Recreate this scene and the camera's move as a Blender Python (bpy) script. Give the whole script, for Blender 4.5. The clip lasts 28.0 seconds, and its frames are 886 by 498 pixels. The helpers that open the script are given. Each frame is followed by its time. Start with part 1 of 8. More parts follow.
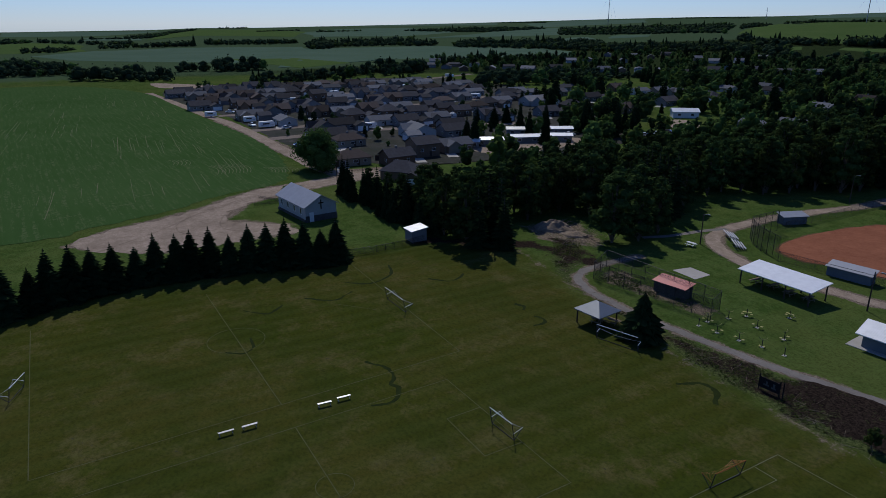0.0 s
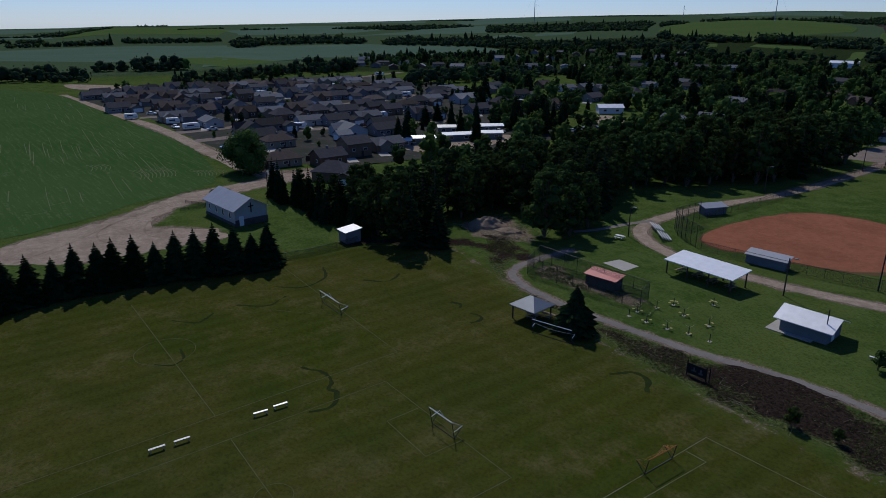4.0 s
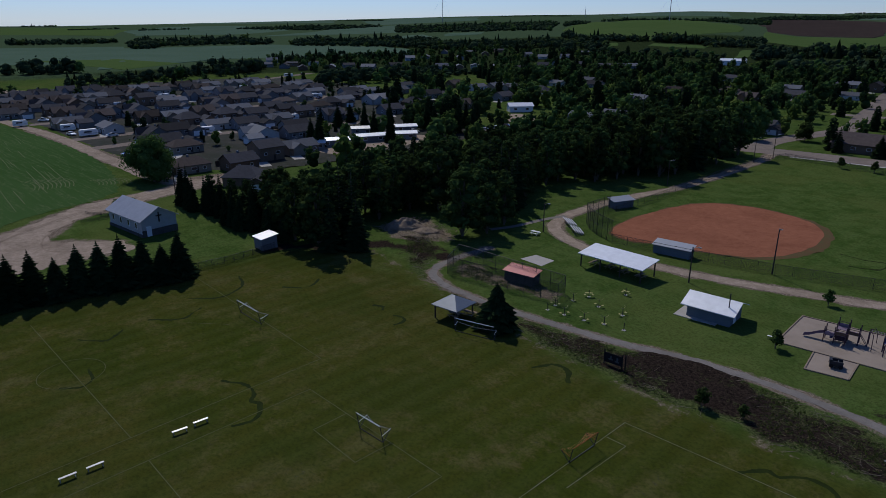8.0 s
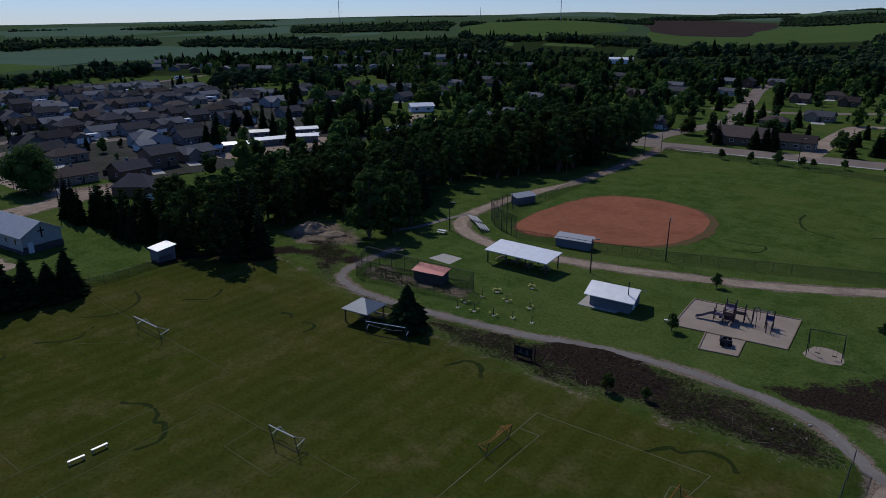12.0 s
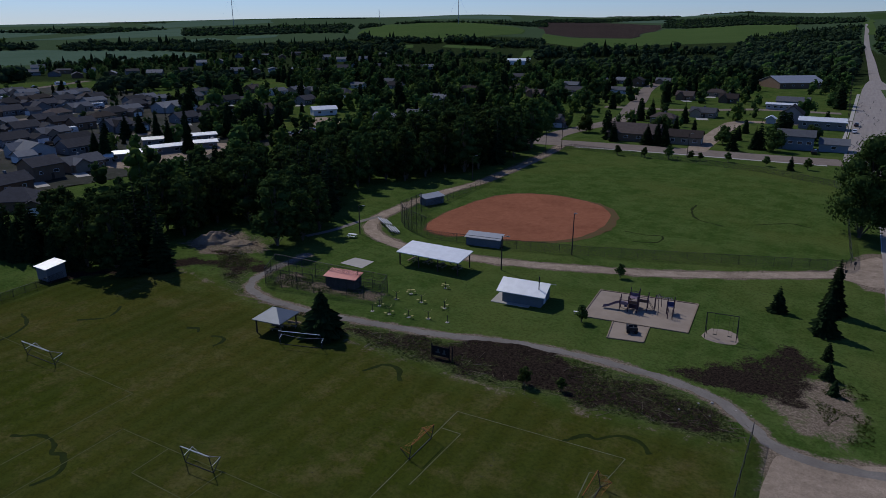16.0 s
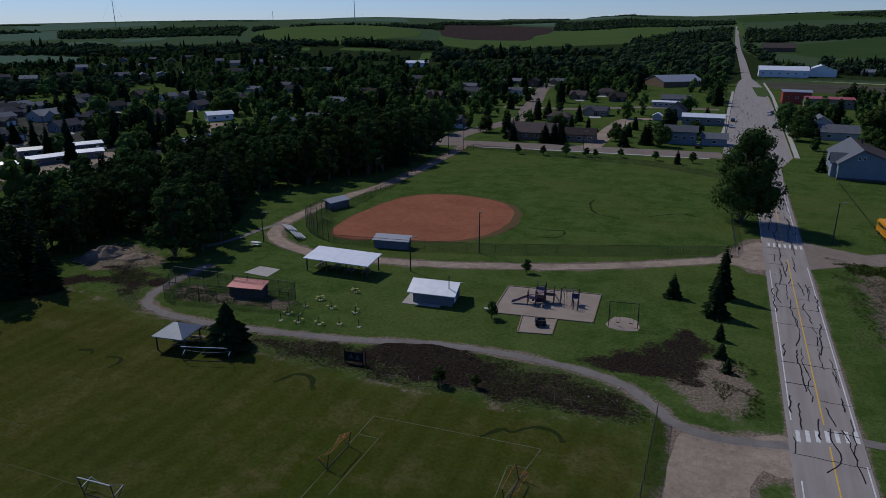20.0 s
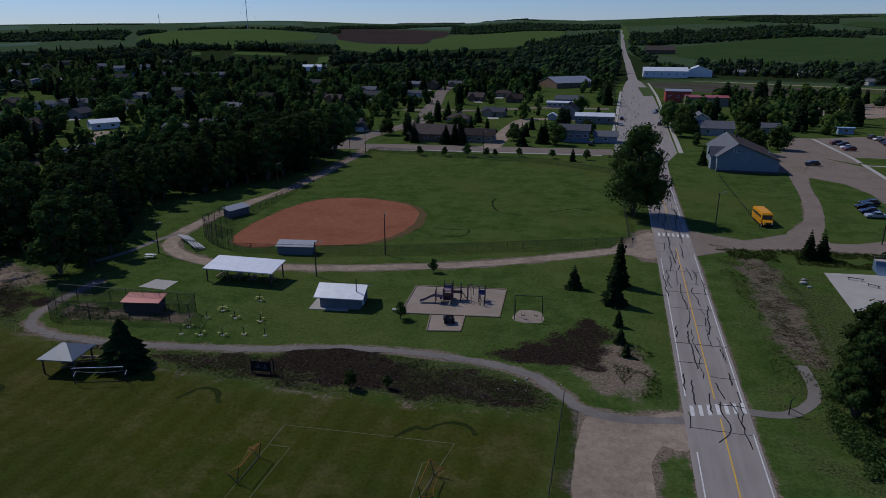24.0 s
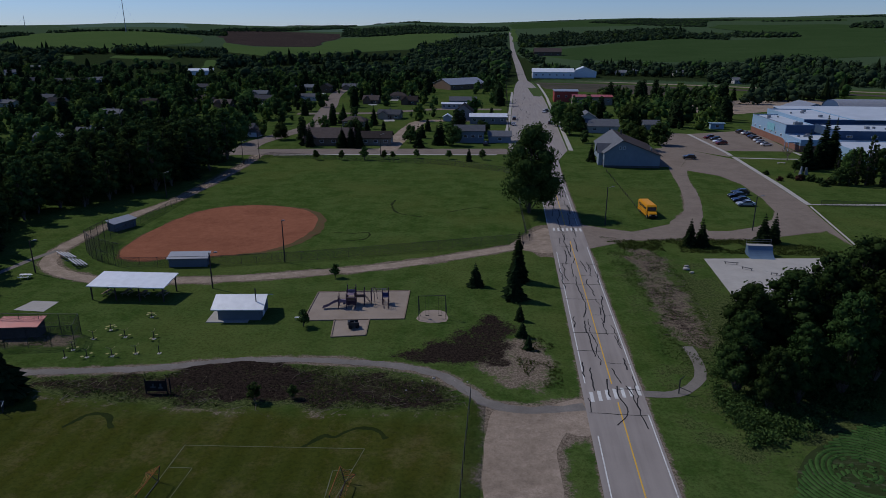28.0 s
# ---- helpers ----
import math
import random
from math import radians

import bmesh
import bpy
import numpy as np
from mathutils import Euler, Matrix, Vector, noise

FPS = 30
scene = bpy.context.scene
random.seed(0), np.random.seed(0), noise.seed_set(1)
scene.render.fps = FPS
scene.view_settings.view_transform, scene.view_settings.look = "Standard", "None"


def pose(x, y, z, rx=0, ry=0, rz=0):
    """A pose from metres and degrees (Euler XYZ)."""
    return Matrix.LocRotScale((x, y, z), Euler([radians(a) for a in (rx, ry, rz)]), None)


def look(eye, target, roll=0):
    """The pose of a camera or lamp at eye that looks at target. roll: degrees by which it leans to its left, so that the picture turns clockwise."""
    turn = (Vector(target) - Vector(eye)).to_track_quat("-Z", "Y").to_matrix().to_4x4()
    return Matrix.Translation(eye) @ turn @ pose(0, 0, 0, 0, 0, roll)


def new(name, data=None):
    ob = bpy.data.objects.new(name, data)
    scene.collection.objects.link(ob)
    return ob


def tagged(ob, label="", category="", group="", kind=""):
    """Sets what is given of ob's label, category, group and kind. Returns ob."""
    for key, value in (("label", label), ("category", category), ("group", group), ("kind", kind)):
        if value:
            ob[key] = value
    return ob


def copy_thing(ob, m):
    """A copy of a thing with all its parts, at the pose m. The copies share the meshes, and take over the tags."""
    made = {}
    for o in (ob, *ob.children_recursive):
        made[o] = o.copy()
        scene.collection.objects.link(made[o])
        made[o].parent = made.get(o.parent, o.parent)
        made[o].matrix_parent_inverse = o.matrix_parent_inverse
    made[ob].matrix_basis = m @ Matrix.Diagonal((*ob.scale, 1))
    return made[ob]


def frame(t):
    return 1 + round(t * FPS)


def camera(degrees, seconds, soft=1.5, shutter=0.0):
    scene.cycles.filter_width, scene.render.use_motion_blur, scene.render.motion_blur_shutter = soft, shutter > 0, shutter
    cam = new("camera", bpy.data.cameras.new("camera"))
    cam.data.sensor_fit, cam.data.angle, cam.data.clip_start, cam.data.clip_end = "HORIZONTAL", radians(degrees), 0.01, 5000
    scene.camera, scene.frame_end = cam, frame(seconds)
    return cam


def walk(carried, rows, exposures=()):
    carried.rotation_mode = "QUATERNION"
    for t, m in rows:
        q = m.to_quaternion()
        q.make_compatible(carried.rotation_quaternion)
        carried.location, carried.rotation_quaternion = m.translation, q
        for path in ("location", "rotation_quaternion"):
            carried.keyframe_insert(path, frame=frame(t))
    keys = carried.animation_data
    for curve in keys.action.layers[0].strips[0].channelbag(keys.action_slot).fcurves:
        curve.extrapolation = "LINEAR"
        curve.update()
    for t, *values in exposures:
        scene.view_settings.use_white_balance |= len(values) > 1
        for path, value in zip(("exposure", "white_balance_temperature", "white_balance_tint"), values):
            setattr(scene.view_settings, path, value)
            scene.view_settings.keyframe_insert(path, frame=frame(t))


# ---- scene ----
cam = camera(67.1, 28.0, 0.45)
PATH = [
    (0, pose(0.00, 0.04, 43.02, 71.35, 0.00, 60.67)),
    (1, pose(0.02, 0.15, 43.05, 71.27, 0.00, 59.33)),
    (2, pose(0.05, 0.26, 43.07, 71.25, 0.00, 57.98)),
    (5, pose(-0.24, 0.36, 43.30, 71.15, 0.00, 53.12)),
    (6, pose(-0.23, 0.24, 43.41, 71.14, 0.00, 51.29)),
    (7, pose(-0.24, 0.14, 43.48, 71.16, 0.00, 49.42)),
    (8, pose(-0.27, 0.09, 43.50, 71.17, 0.00, 47.47)),
    (9, pose(-0.30, 0.10, 43.50, 71.20, 0.00, 45.46)),
    (10, pose(-0.34, 0.11, 43.52, 71.17, 0.00, 43.34)),
    (11, pose(-0.38, 0.13, 43.56, 71.17, 0.00, 41.25)),
    (12, pose(-0.36, 0.17, 43.56, 71.20, 0.00, 39.14)),
    (15, pose(-0.76, 0.13, 43.46, 71.34, 0.00, 32.91)),
    (16, pose(-0.92, 0.16, 43.46, 71.37, 0.00, 30.94)),
    (17, pose(-1.17, 0.19, 43.49, 71.41, 0.00, 28.78)),
    (18, pose(-1.32, 0.17, 43.54, 71.39, 0.00, 26.70)),
    (19, pose(-1.37, 0.19, 43.47, 71.47, 0.00, 24.63)),
    (20, pose(-1.25, 0.31, 43.27, 71.57, 0.00, 22.56)),
    (21, pose(-1.13, 0.38, 43.13, 71.65, 0.00, 20.51)),
    (24, pose(-0.97, 0.09, 42.91, 71.87, 0.00, 14.18)),
    (25, pose(-0.93, 0.02, 42.92, 71.94, 0.00, 12.03)),
    (26, pose(-0.87, -0.01, 42.95, 72.01, 0.00, 9.81)),
    (27, pose(-0.80, -0.01, 42.96, 72.05, 0.00, 7.62)),
    (28, pose(-0.78, 0.04, 42.93, 72.06, 0.00, 5.40)),
]
walk(cam, PATH, [(0, -0.87, 5950, 12), (14, -0.88, 5950, 12), (24, -0.97, 5950, 12), (28, -0.97, 5950, 12)])

# ---- world, sun, exposure ----
SUN_EL, SUN_AZ = radians(47), radians(292)      # height, and compass angle from +y towards +x
world = bpy.data.worlds.new("sky")
scene.world = world
world.use_nodes = True
wn, wl = world.node_tree.nodes, world.node_tree.links
sky = wn.new("ShaderNodeTexSky")
sky.sky_type, sky.sun_disc = "NISHITA", False
sky.sun_elevation, sky.sun_rotation = SUN_EL, SUN_AZ
sky.air_density, sky.dust_density, sky.ozone_density = 1.0, 0.0, 6.0
tint = wn.new("ShaderNodeMix")      # clear northern air, bluer than the standard one
tint.data_type, tint.blend_type = "RGBA", "MULTIPLY"
tint.inputs[0].default_value, tint.inputs[7].default_value = 1.0, (0.80, 0.91, 1.22, 1)
wl.new(sky.outputs[0], tint.inputs[6])
wl.new(tint.outputs[2], wn["Background"].inputs[0])
wn["Background"].inputs[1].default_value = 0.128
sun = new("sun", bpy.data.lights.new("sun", "SUN"))
sun.data.energy, sun.data.angle, sun.data.color = 5.0, radians(0.6), (1.0, 0.93, 0.80)
to_sun = Vector((math.sin(SUN_AZ) * math.cos(SUN_EL), math.cos(SUN_AZ) * math.cos(SUN_EL), math.sin(SUN_EL)))
sun.matrix_world = look(to_sun * 100, (0, 0, 0))

rnd = random.Random(7)
rng = np.random.default_rng(7)


# ---- materials ----
def node_mat(name):
    m = bpy.data.materials.new(name)
    m.use_nodes = True
    nt = m.node_tree
    return m, nt.nodes, nt.links, nt.nodes["Principled BSDF"]


def noise_tex(n, l, coord, scale, detail=4.0, rough=0.6):
    t = n.new("ShaderNodeTexNoise")
    t.inputs["Scale"].default_value, t.inputs["Detail"].default_value, t.inputs["Roughness"].default_value = scale, detail, rough
    l.new(coord, t.inputs["Vector"])
    return t.outputs["Fac"]


def ramp(n, l, fac, lo, hi):
    r = n.new("ShaderNodeMapRange")
    r.inputs["From Min"].default_value, r.inputs["From Max"].default_value = lo, hi
    l.new(fac, r.inputs["Value"])
    return r.outputs["Result"]


def mix(n, l, fac, a, b, mode="MIX"):
    m = n.new("ShaderNodeMix")
    m.data_type, m.blend_type = "RGBA", mode
    for sock, v in ((m.inputs[0], fac), (m.inputs[6], a), (m.inputs[7], b)):
        if isinstance(v, (int, float)):
            sock.default_value = v
        elif isinstance(v, tuple):
            sock.default_value = (*v, 1.0)
        else:
            l.new(v, sock)
    return m.outputs[2]


def math_node(n, l, op, a, b=0.0):
    m = n.new("ShaderNodeMath")
    m.operation = op
    for sock, v in zip(m.inputs, (a, b)):
        if isinstance(v, (int, float)):
            sock.default_value = v
        else:
            l.new(v, sock)
    return m.outputs[0]


def bump(n, l, bsdf, height, strength=0.3, distance=0.05):
    b = n.new("ShaderNodeBump")
    b.inputs["Strength"].default_value, b.inputs["Distance"].default_value = strength, distance
    l.new(height, b.inputs["Height"])
    l.new(b.outputs[0], bsdf.inputs["Normal"])


def surface(name, c1, c2, big=0.3, fine=6.0, rough=0.85, metal=0.0, bumps=0.2, c3=None, vary=0.0, spec=0.04):
    """Two colours mixed at a large and a fine scale, a third in worn spots, and a shift of brightness from piece to piece."""
    m, n, l, b = node_mat(name)
    co = n.new("ShaderNodeTexCoord").outputs["Object"]
    f1, f2 = noise_tex(n, l, co, big), noise_tex(n, l, co, fine, 6.0, 0.7)
    col = mix(n, l, ramp(n, l, f1, 0.3, 0.7), c1, c2)
    col = mix(n, l, math_node(n, l, "MULTIPLY", ramp(n, l, f2, 0.35, 0.75), 0.5), col, c2)
    if c3:
        col = mix(n, l, ramp(n, l, noise_tex(n, l, co, big * 2.7, 5.0, 0.75), 0.56, 0.72), col, c3)
    if vary:
        info = n.new("ShaderNodeObjectInfo").outputs["Random"]
        hsv = n.new("ShaderNodeHueSaturation")
        l.new(math_node(n, l, "ADD", math_node(n, l, "MULTIPLY", info, 2 * vary), 1 - vary), hsv.inputs["Value"])
        l.new(col, hsv.inputs["Color"])
        col = hsv.outputs[0]
    l.new(col, b.inputs["Base Color"])
    b.inputs["Roughness"].default_value, b.inputs["Metallic"].default_value = rough, metal
    b.inputs["Specular IOR Level"].default_value = spec
    if bumps:
        bump(n, l, b, f2, bumps, 0.04)
    return m


def leafy(name, c1, c2, vary=0.3, through_light=0.35):
    """Leaves or needles: colour shifts from clump to clump and tree to tree, some light passes through."""
    m, n, l, b = node_mat(name)
    geo = n.new("ShaderNodeNewGeometry").outputs["Random Per Island"]
    info = n.new("ShaderNodeObjectInfo").outputs["Random"]
    col = mix(n, l, geo, c1, c2)
    hsv = n.new("ShaderNodeHueSaturation")
    l.new(math_node(n, l, "ADD", math_node(n, l, "MULTIPLY", info, 2 * vary), 1 - vary), hsv.inputs["Value"])
    l.new(math_node(n, l, "ADD", math_node(n, l, "MULTIPLY", info, 0.03), 0.485), hsv.inputs["Hue"])
    l.new(col, hsv.inputs["Color"])
    l.new(hsv.outputs[0], b.inputs["Base Color"])
    b.inputs["Roughness"].default_value = 0.9
    b.inputs["Specular IOR Level"].default_value = 0.0
    tr = n.new("ShaderNodeBsdfTranslucent")
    l.new(hsv.outputs[0], tr.inputs[0])
    ms = n.new("ShaderNodeMixShader")
    ms.inputs[0].default_value = through_light
    l.new(b.outputs[0], ms.inputs[1])
    l.new(tr.outputs[0], ms.inputs[2])
    l.new(ms.outputs[0], n["Material Output"].inputs[0])
    return m


def attr(n, name):
    a = n.new("ShaderNodeAttribute")
    a.attribute_name = name
    return a.outputs["Fac"]


def ground_material():
    m, n, l, b = node_mat("grass_and_soil")
    co = n.new("ShaderNodeTexCoord").outputs["Object"]
    big, mid, fine = noise_tex(n, l, co, 0.03, 5), noise_tex(n, l, co, 0.16, 8, 0.8), noise_tex(n, l, co, 1.9, 8, 0.85)
    pitch = mix(n, l, ramp(n, l, big, 0.35, 0.65), (0.034, 0.045, 0.006), (0.055, 0.052, 0.012))
    pitch = mix(n, l, ramp(n, l, mid, 0.49, 0.62), pitch, (0.078, 0.070, 0.024))
    lawn = mix(n, l, ramp(n, l, mid, 0.42, 0.58), (0.036, 0.066, 0.014), (0.066, 0.100, 0.026))
    lawn = mix(n, l, math_node(n, l, "MULTIPLY", ramp(n, l, big, 0.47, 0.62), 0.6), lawn, (0.080, 0.098, 0.026))
    broad = noise_tex(n, l, co, 0.075, 6, 0.65)
    pitch = mix(n, l, math_node(n, l, "MULTIPLY", ramp(n, l, broad, 0.44, 0.60), 0.75), pitch, (0.030, 0.040, 0.007))
    col = mix(n, l, attr(n, "lush"), pitch, lawn)
    # mowing passes, faint
    wave = n.new("ShaderNodeTexWave")
    wave.inputs["Scale"].default_value, wave.inputs["Distortion"].default_value = 0.10, 1.5
    l.new(co, wave.inputs["Vector"])
    col = mix(n, l, math_node(n, l, "MULTIPLY", wave.outputs["Fac"], 0.16), col, (0.075, 0.095, 0.024))
    col = mix(n, l, math_node(n, l, "MULTIPLY", ramp(n, l, fine, 0.46, 0.60), 0.5), col, (0.014, 0.020, 0.006))
    edge = math_node(n, l, "MULTIPLY", ramp(n, l, mid, 0.25, 0.75), 0.9)

    grit = noise_tex(n, l, co, 2.6, 9, 0.9)

    def over(col, name, c1, c2):
        k = attr(n, name)
        f = ramp(n, l, math_node(n, l, "ADD", math_node(n, l, "MULTIPLY", k, 1.25), math_node(n, l, "MULTIPLY", math_node(n, l, "ADD", mid, fine), 2.2)), 2.64, 3.0)
        return mix(n, l, f, col, mix(n, l, ramp(n, l, grit, 0.45, 0.56), c1, c2))

    col = over(col, "weeds", (0.016, 0.026, 0.008), (0.082, 0.098, 0.034))
    # far ground: distance haze painted as a bluer green
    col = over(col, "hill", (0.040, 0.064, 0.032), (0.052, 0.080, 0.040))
    col = over(col, "wild", (0.012, 0.020, 0.008), (0.030, 0.044, 0.016))
    col = over(col, "bare", (0.080, 0.062, 0.045), (0.215, 0.172, 0.132))
    col = over(col, "soil", (0.007, 0.0055, 0.005), (0.034, 0.025, 0.020))
    l.new(col, b.inputs["Base Color"])
    b.inputs["Roughness"].default_value = 0.95
    b.inputs["Specular IOR Level"].default_value = 0.0
    bump(n, l, b, fine, 0.5, 0.08)
    return m


def crop_material(name, c1, c2, c3, rows=1.6, angle=0.0):
    m, n, l, b = node_mat(name)
    co = n.new("ShaderNodeTexCoord").outputs["Object"]
    mp = n.new("ShaderNodeMapping")
    mp.inputs["Rotation"].default_value[2] = angle
    l.new(co, mp.inputs["Vector"])
    st = n.new("ShaderNodeMapping")
    st.inputs["Scale"].default_value = (0.07, 0.95, 1)
    l.new(mp.outputs[0], st.inputs["Vector"])
    streak = noise_tex(n, l, st.outputs[0], 1.0, 5, 0.7)
    big, fine = noise_tex(n, l, co, 0.012, 5), noise_tex(n, l, co, 0.8, 6, 0.7)
    wave = n.new("ShaderNodeTexWave")
    wave.bands_direction = "Y"
    wave.inputs["Scale"].default_value, wave.inputs["Distortion"].default_value = rows / 10, 0.6
    l.new(mp.outputs[0], wave.inputs["Vector"])
    col = mix(n, l, ramp(n, l, big, 0.3, 0.7), c1, c2)
    col = mix(n, l, math_node(n, l, "MULTIPLY", wave.outputs["Fac"], 0.25), col, c2)
    col = mix(n, l, math_node(n, l, "MULTIPLY", ramp(n, l, streak, 0.50, 0.60), ramp(n, l, fine, 0.44, 0.56)), col, c3)
    l.new(col, b.inputs["Base Color"])
    b.inputs["Roughness"].default_value = 0.9
    b.inputs["Specular IOR Level"].default_value = 0.0
    bump(n, l, b, fine, 0.5, 0.15)
    return m


def asphalt_material():
    m, n, l, b = node_mat("asphalt")
    co = n.new("ShaderNodeTexCoord").outputs["Object"]
    mp = n.new("ShaderNodeMapping")
    mp.inputs["Scale"].default_value = (0.9, 0.05, 1)
    l.new(co, mp.inputs["Vector"])
    lanes, big, fine = noise_tex(n, l, mp.outputs[0], 1.0, 3), noise_tex(n, l, co, 0.15, 5), noise_tex(n, l, co, 9.0, 7, 0.8)
    col = mix(n, l, ramp(n, l, lanes, 0.3, 0.7), (0.200, 0.174, 0.155), (0.270, 0.239, 0.215))
    col = mix(n, l, math_node(n, l, "MULTIPLY", ramp(n, l, big, 0.4, 0.75), 0.5), col, (0.300, 0.266, 0.240))
    col = mix(n, l, math_node(n, l, "MULTIPLY", ramp(n, l, fine, 0.4, 0.8), 0.4), col, (0.17, 0.16, 0.152))
    l.new(col, b.inputs["Base Color"])
    b.inputs["Roughness"].default_value = 0.85
    b.inputs["Specular IOR Level"].default_value = 0.08
    bump(n, l, b, fine, 0.3, 0.02)
    return m


def ribbed(name, c1, c2, pitch=0.25, axis="X", rough=0.4, metal=0.3):
    """Ribbed sheet metal with a few stains."""
    m, n, l, b = node_mat(name)
    co = n.new("ShaderNodeTexCoord").outputs["Object"]
    wave = n.new("ShaderNodeTexWave")
    wave.bands_direction = axis
    wave.inputs["Scale"].default_value = 0.314 / pitch
    l.new(co, wave.inputs["Vector"])
    big = noise_tex(n, l, co, 0.7, 5)
    col = mix(n, l, ramp(n, l, big, 0.35, 0.75), c1, c2)
    l.new(col, b.inputs["Base Color"])
    b.inputs["Roughness"].default_value, b.inputs["Metallic"].default_value = rough, metal
    bump(n, l, b, wave.outputs["Fac"], 0.18, 0.03)
    return m


def gravel_material(name, c1, c2, c3):
    """Loose gravel: coarse patches, fine stones of strong contrast, worn streaks."""
    m, n, l, b = node_mat(name)
    co = n.new("ShaderNodeTexCoord").outputs["Object"]
    big, mid, fine = noise_tex(n, l, co, 0.11, 5, 0.7), noise_tex(n, l, co, 0.6, 8, 0.85), noise_tex(n, l, co, 3.2, 9, 0.9)
    col = mix(n, l, ramp(n, l, mid, 0.36, 0.64), c1, c2)
    col = mix(n, l, math_node(n, l, "MULTIPLY", ramp(n, l, big, 0.45, 0.68), 0.5), col, c3)
    col = mix(n, l, math_node(n, l, "MULTIPLY", ramp(n, l, fine, 0.50, 0.60), 0.45), col, c3)
    l.new(col, b.inputs["Base Color"])
    b.inputs["Roughness"].default_value, b.inputs["Specular IOR Level"].default_value = 0.95, 0.0
    bump(n, l, b, fine, 0.8, 0.06)
    return m


def chain_link(name="chain_link_mesh", wire=0.17):
    m, n, l, b = node_mat(name)
    b.inputs["Base Color"].default_value = (0.022, 0.023, 0.024, 1)
    b.inputs["Metallic"].default_value, b.inputs["Roughness"].default_value = 0.3, 0.55
    co = n.new("ShaderNodeTexCoord").outputs["Object"]
    sep = n.new("ShaderNodeSeparateXYZ")
    l.new(co, sep.inputs[0])
    along = math_node(n, l, "ADD", sep.outputs[0], sep.outputs[1])
    wires = []
    for op in ("ADD", "SUBTRACT"):
        k = math_node(n, l, "MULTIPLY", math_node(n, l, op, along, sep.outputs[2]), 8.0)
        wires.append(math_node(n, l, "LESS_THAN", math_node(n, l, "FRACT", k), wire))
    k = math_node(n, l, "MAXIMUM", *wires)
    tr, ms = n.new("ShaderNodeBsdfTransparent"), n.new("ShaderNodeMixShader")
    l.new(k, ms.inputs[0])
    l.new(tr.outputs[0], ms.inputs[1])
    l.new(b.outputs[0], ms.inputs[2])
    l.new(ms.outputs[0], n["Material Output"].inputs[0])
    return m


def glass_mat():
    m, n, l, b = node_mat("window_glass")
    b.inputs["Base Color"].default_value = (0.03, 0.035, 0.04, 1)
    b.inputs["Roughness"].default_value, b.inputs["Specular IOR Level"].default_value = 0.06, 0.7
    return m


M_GROUND = ground_material()
M_ASPHALT = asphalt_material()
M_TAR = surface("sealing_tar", (0.012, 0.012, 0.013), (0.022, 0.022, 0.022), 1.0, 8, 0.6, bumps=0)
M_LINE = surface("white_road_paint", (0.62, 0.62, 0.60), (0.45, 0.44, 0.42), 0.6, 9, 0.8, bumps=0, c3=(0.30, 0.29, 0.28))
M_YELLOW = surface("yellow_road_paint", (0.62, 0.38, 0.05), (0.50, 0.31, 0.06), 0.6, 9, 0.8, bumps=0)
M_CHALK = surface("faded_field_chalk", (0.085, 0.092, 0.045), (0.055, 0.062, 0.022), 0.5, 3, 0.95, bumps=0, c3=(0.05, 0.055, 0.02))
M_GRAVEL = gravel_material("pale_gravel", (0.20, 0.158, 0.120), (0.34, 0.272, 0.212), (0.105, 0.080, 0.058))
M_PATH = gravel_material("path_gravel", (0.150, 0.136, 0.122), (0.200, 0.182, 0.164), (0.110, 0.098, 0.086))
M_DRIVE = gravel_material("packed_drive_gravel", (0.165, 0.134, 0.110), (0.215, 0.178, 0.148), (0.125, 0.100, 0.080))
M_STREET = gravel_material("old_street_asphalt", (0.150, 0.124, 0.106), (0.205, 0.172, 0.148), (0.120, 0.098, 0.083))
M_SHALE = gravel_material("red_infield_shale", (0.190, 0.074, 0.042), (0.265, 0.112, 0.066), (0.135, 0.053, 0.031))
M_SHALE_EDGE = surface("worn_shale_edge", (0.105, 0.052, 0.028), (0.075, 0.066, 0.026), 0.5, 3.0, 0.95, bumps=0.3)
M_SAND = surface("playground_sand", (0.205, 0.165, 0.130), (0.275, 0.226, 0.182), 0.3, 4, 0.95, bumps=0.4)
M_CONC = surface("concrete", (0.29, 0.272, 0.245), (0.37, 0.348, 0.315), 0.3, 5, 0.9, bumps=0.15, c3=(0.29, 0.275, 0.255))
M_CROP = crop_material("young_green_crop", (0.029, 0.064, 0.017), (0.043, 0.080, 0.025), (0.066, 0.094, 0.038), 0.9, radians(-3))
# distant crop: the pale blue of haze is mixed into its green
M_HAZECROP = crop_material("far_crop_with_haze", (0.056, 0.094, 0.064), (0.073, 0.112, 0.080), (0.066, 0.096, 0.048), 0.3, radians(40))
M_FARHAY = crop_material("bright_hay_field", (0.046, 0.080, 0.024), (0.058, 0.092, 0.030), (0.075, 0.10, 0.03), 0.3, radians(10))
M_PLOUGH = crop_material("ploughed_field", (0.026, 0.020, 0.019), (0.038, 0.029, 0.026), (0.085, 0.068, 0.054), 0.5, radians(60))
M_ROUND = crop_material("row_crop", (0.020, 0.034, 0.010), (0.034, 0.046, 0.018), (0.085, 0.085, 0.055), 0.9, 0)
# dark gardens and asphalt, with the shade between houses in the colour too
M_YARD = surface("garden_ground_and_shade", (0.014, 0.020, 0.009), (0.042, 0.040, 0.036), 0.09, 1.3, 0.95, bumps=0.2, c3=(0.085, 0.078, 0.070))
M_VERGE = surface("street_verge_grass", (0.036, 0.060, 0.014), (0.060, 0.086, 0.024), 0.3, 2.5, 0.95, bumps=0.2)
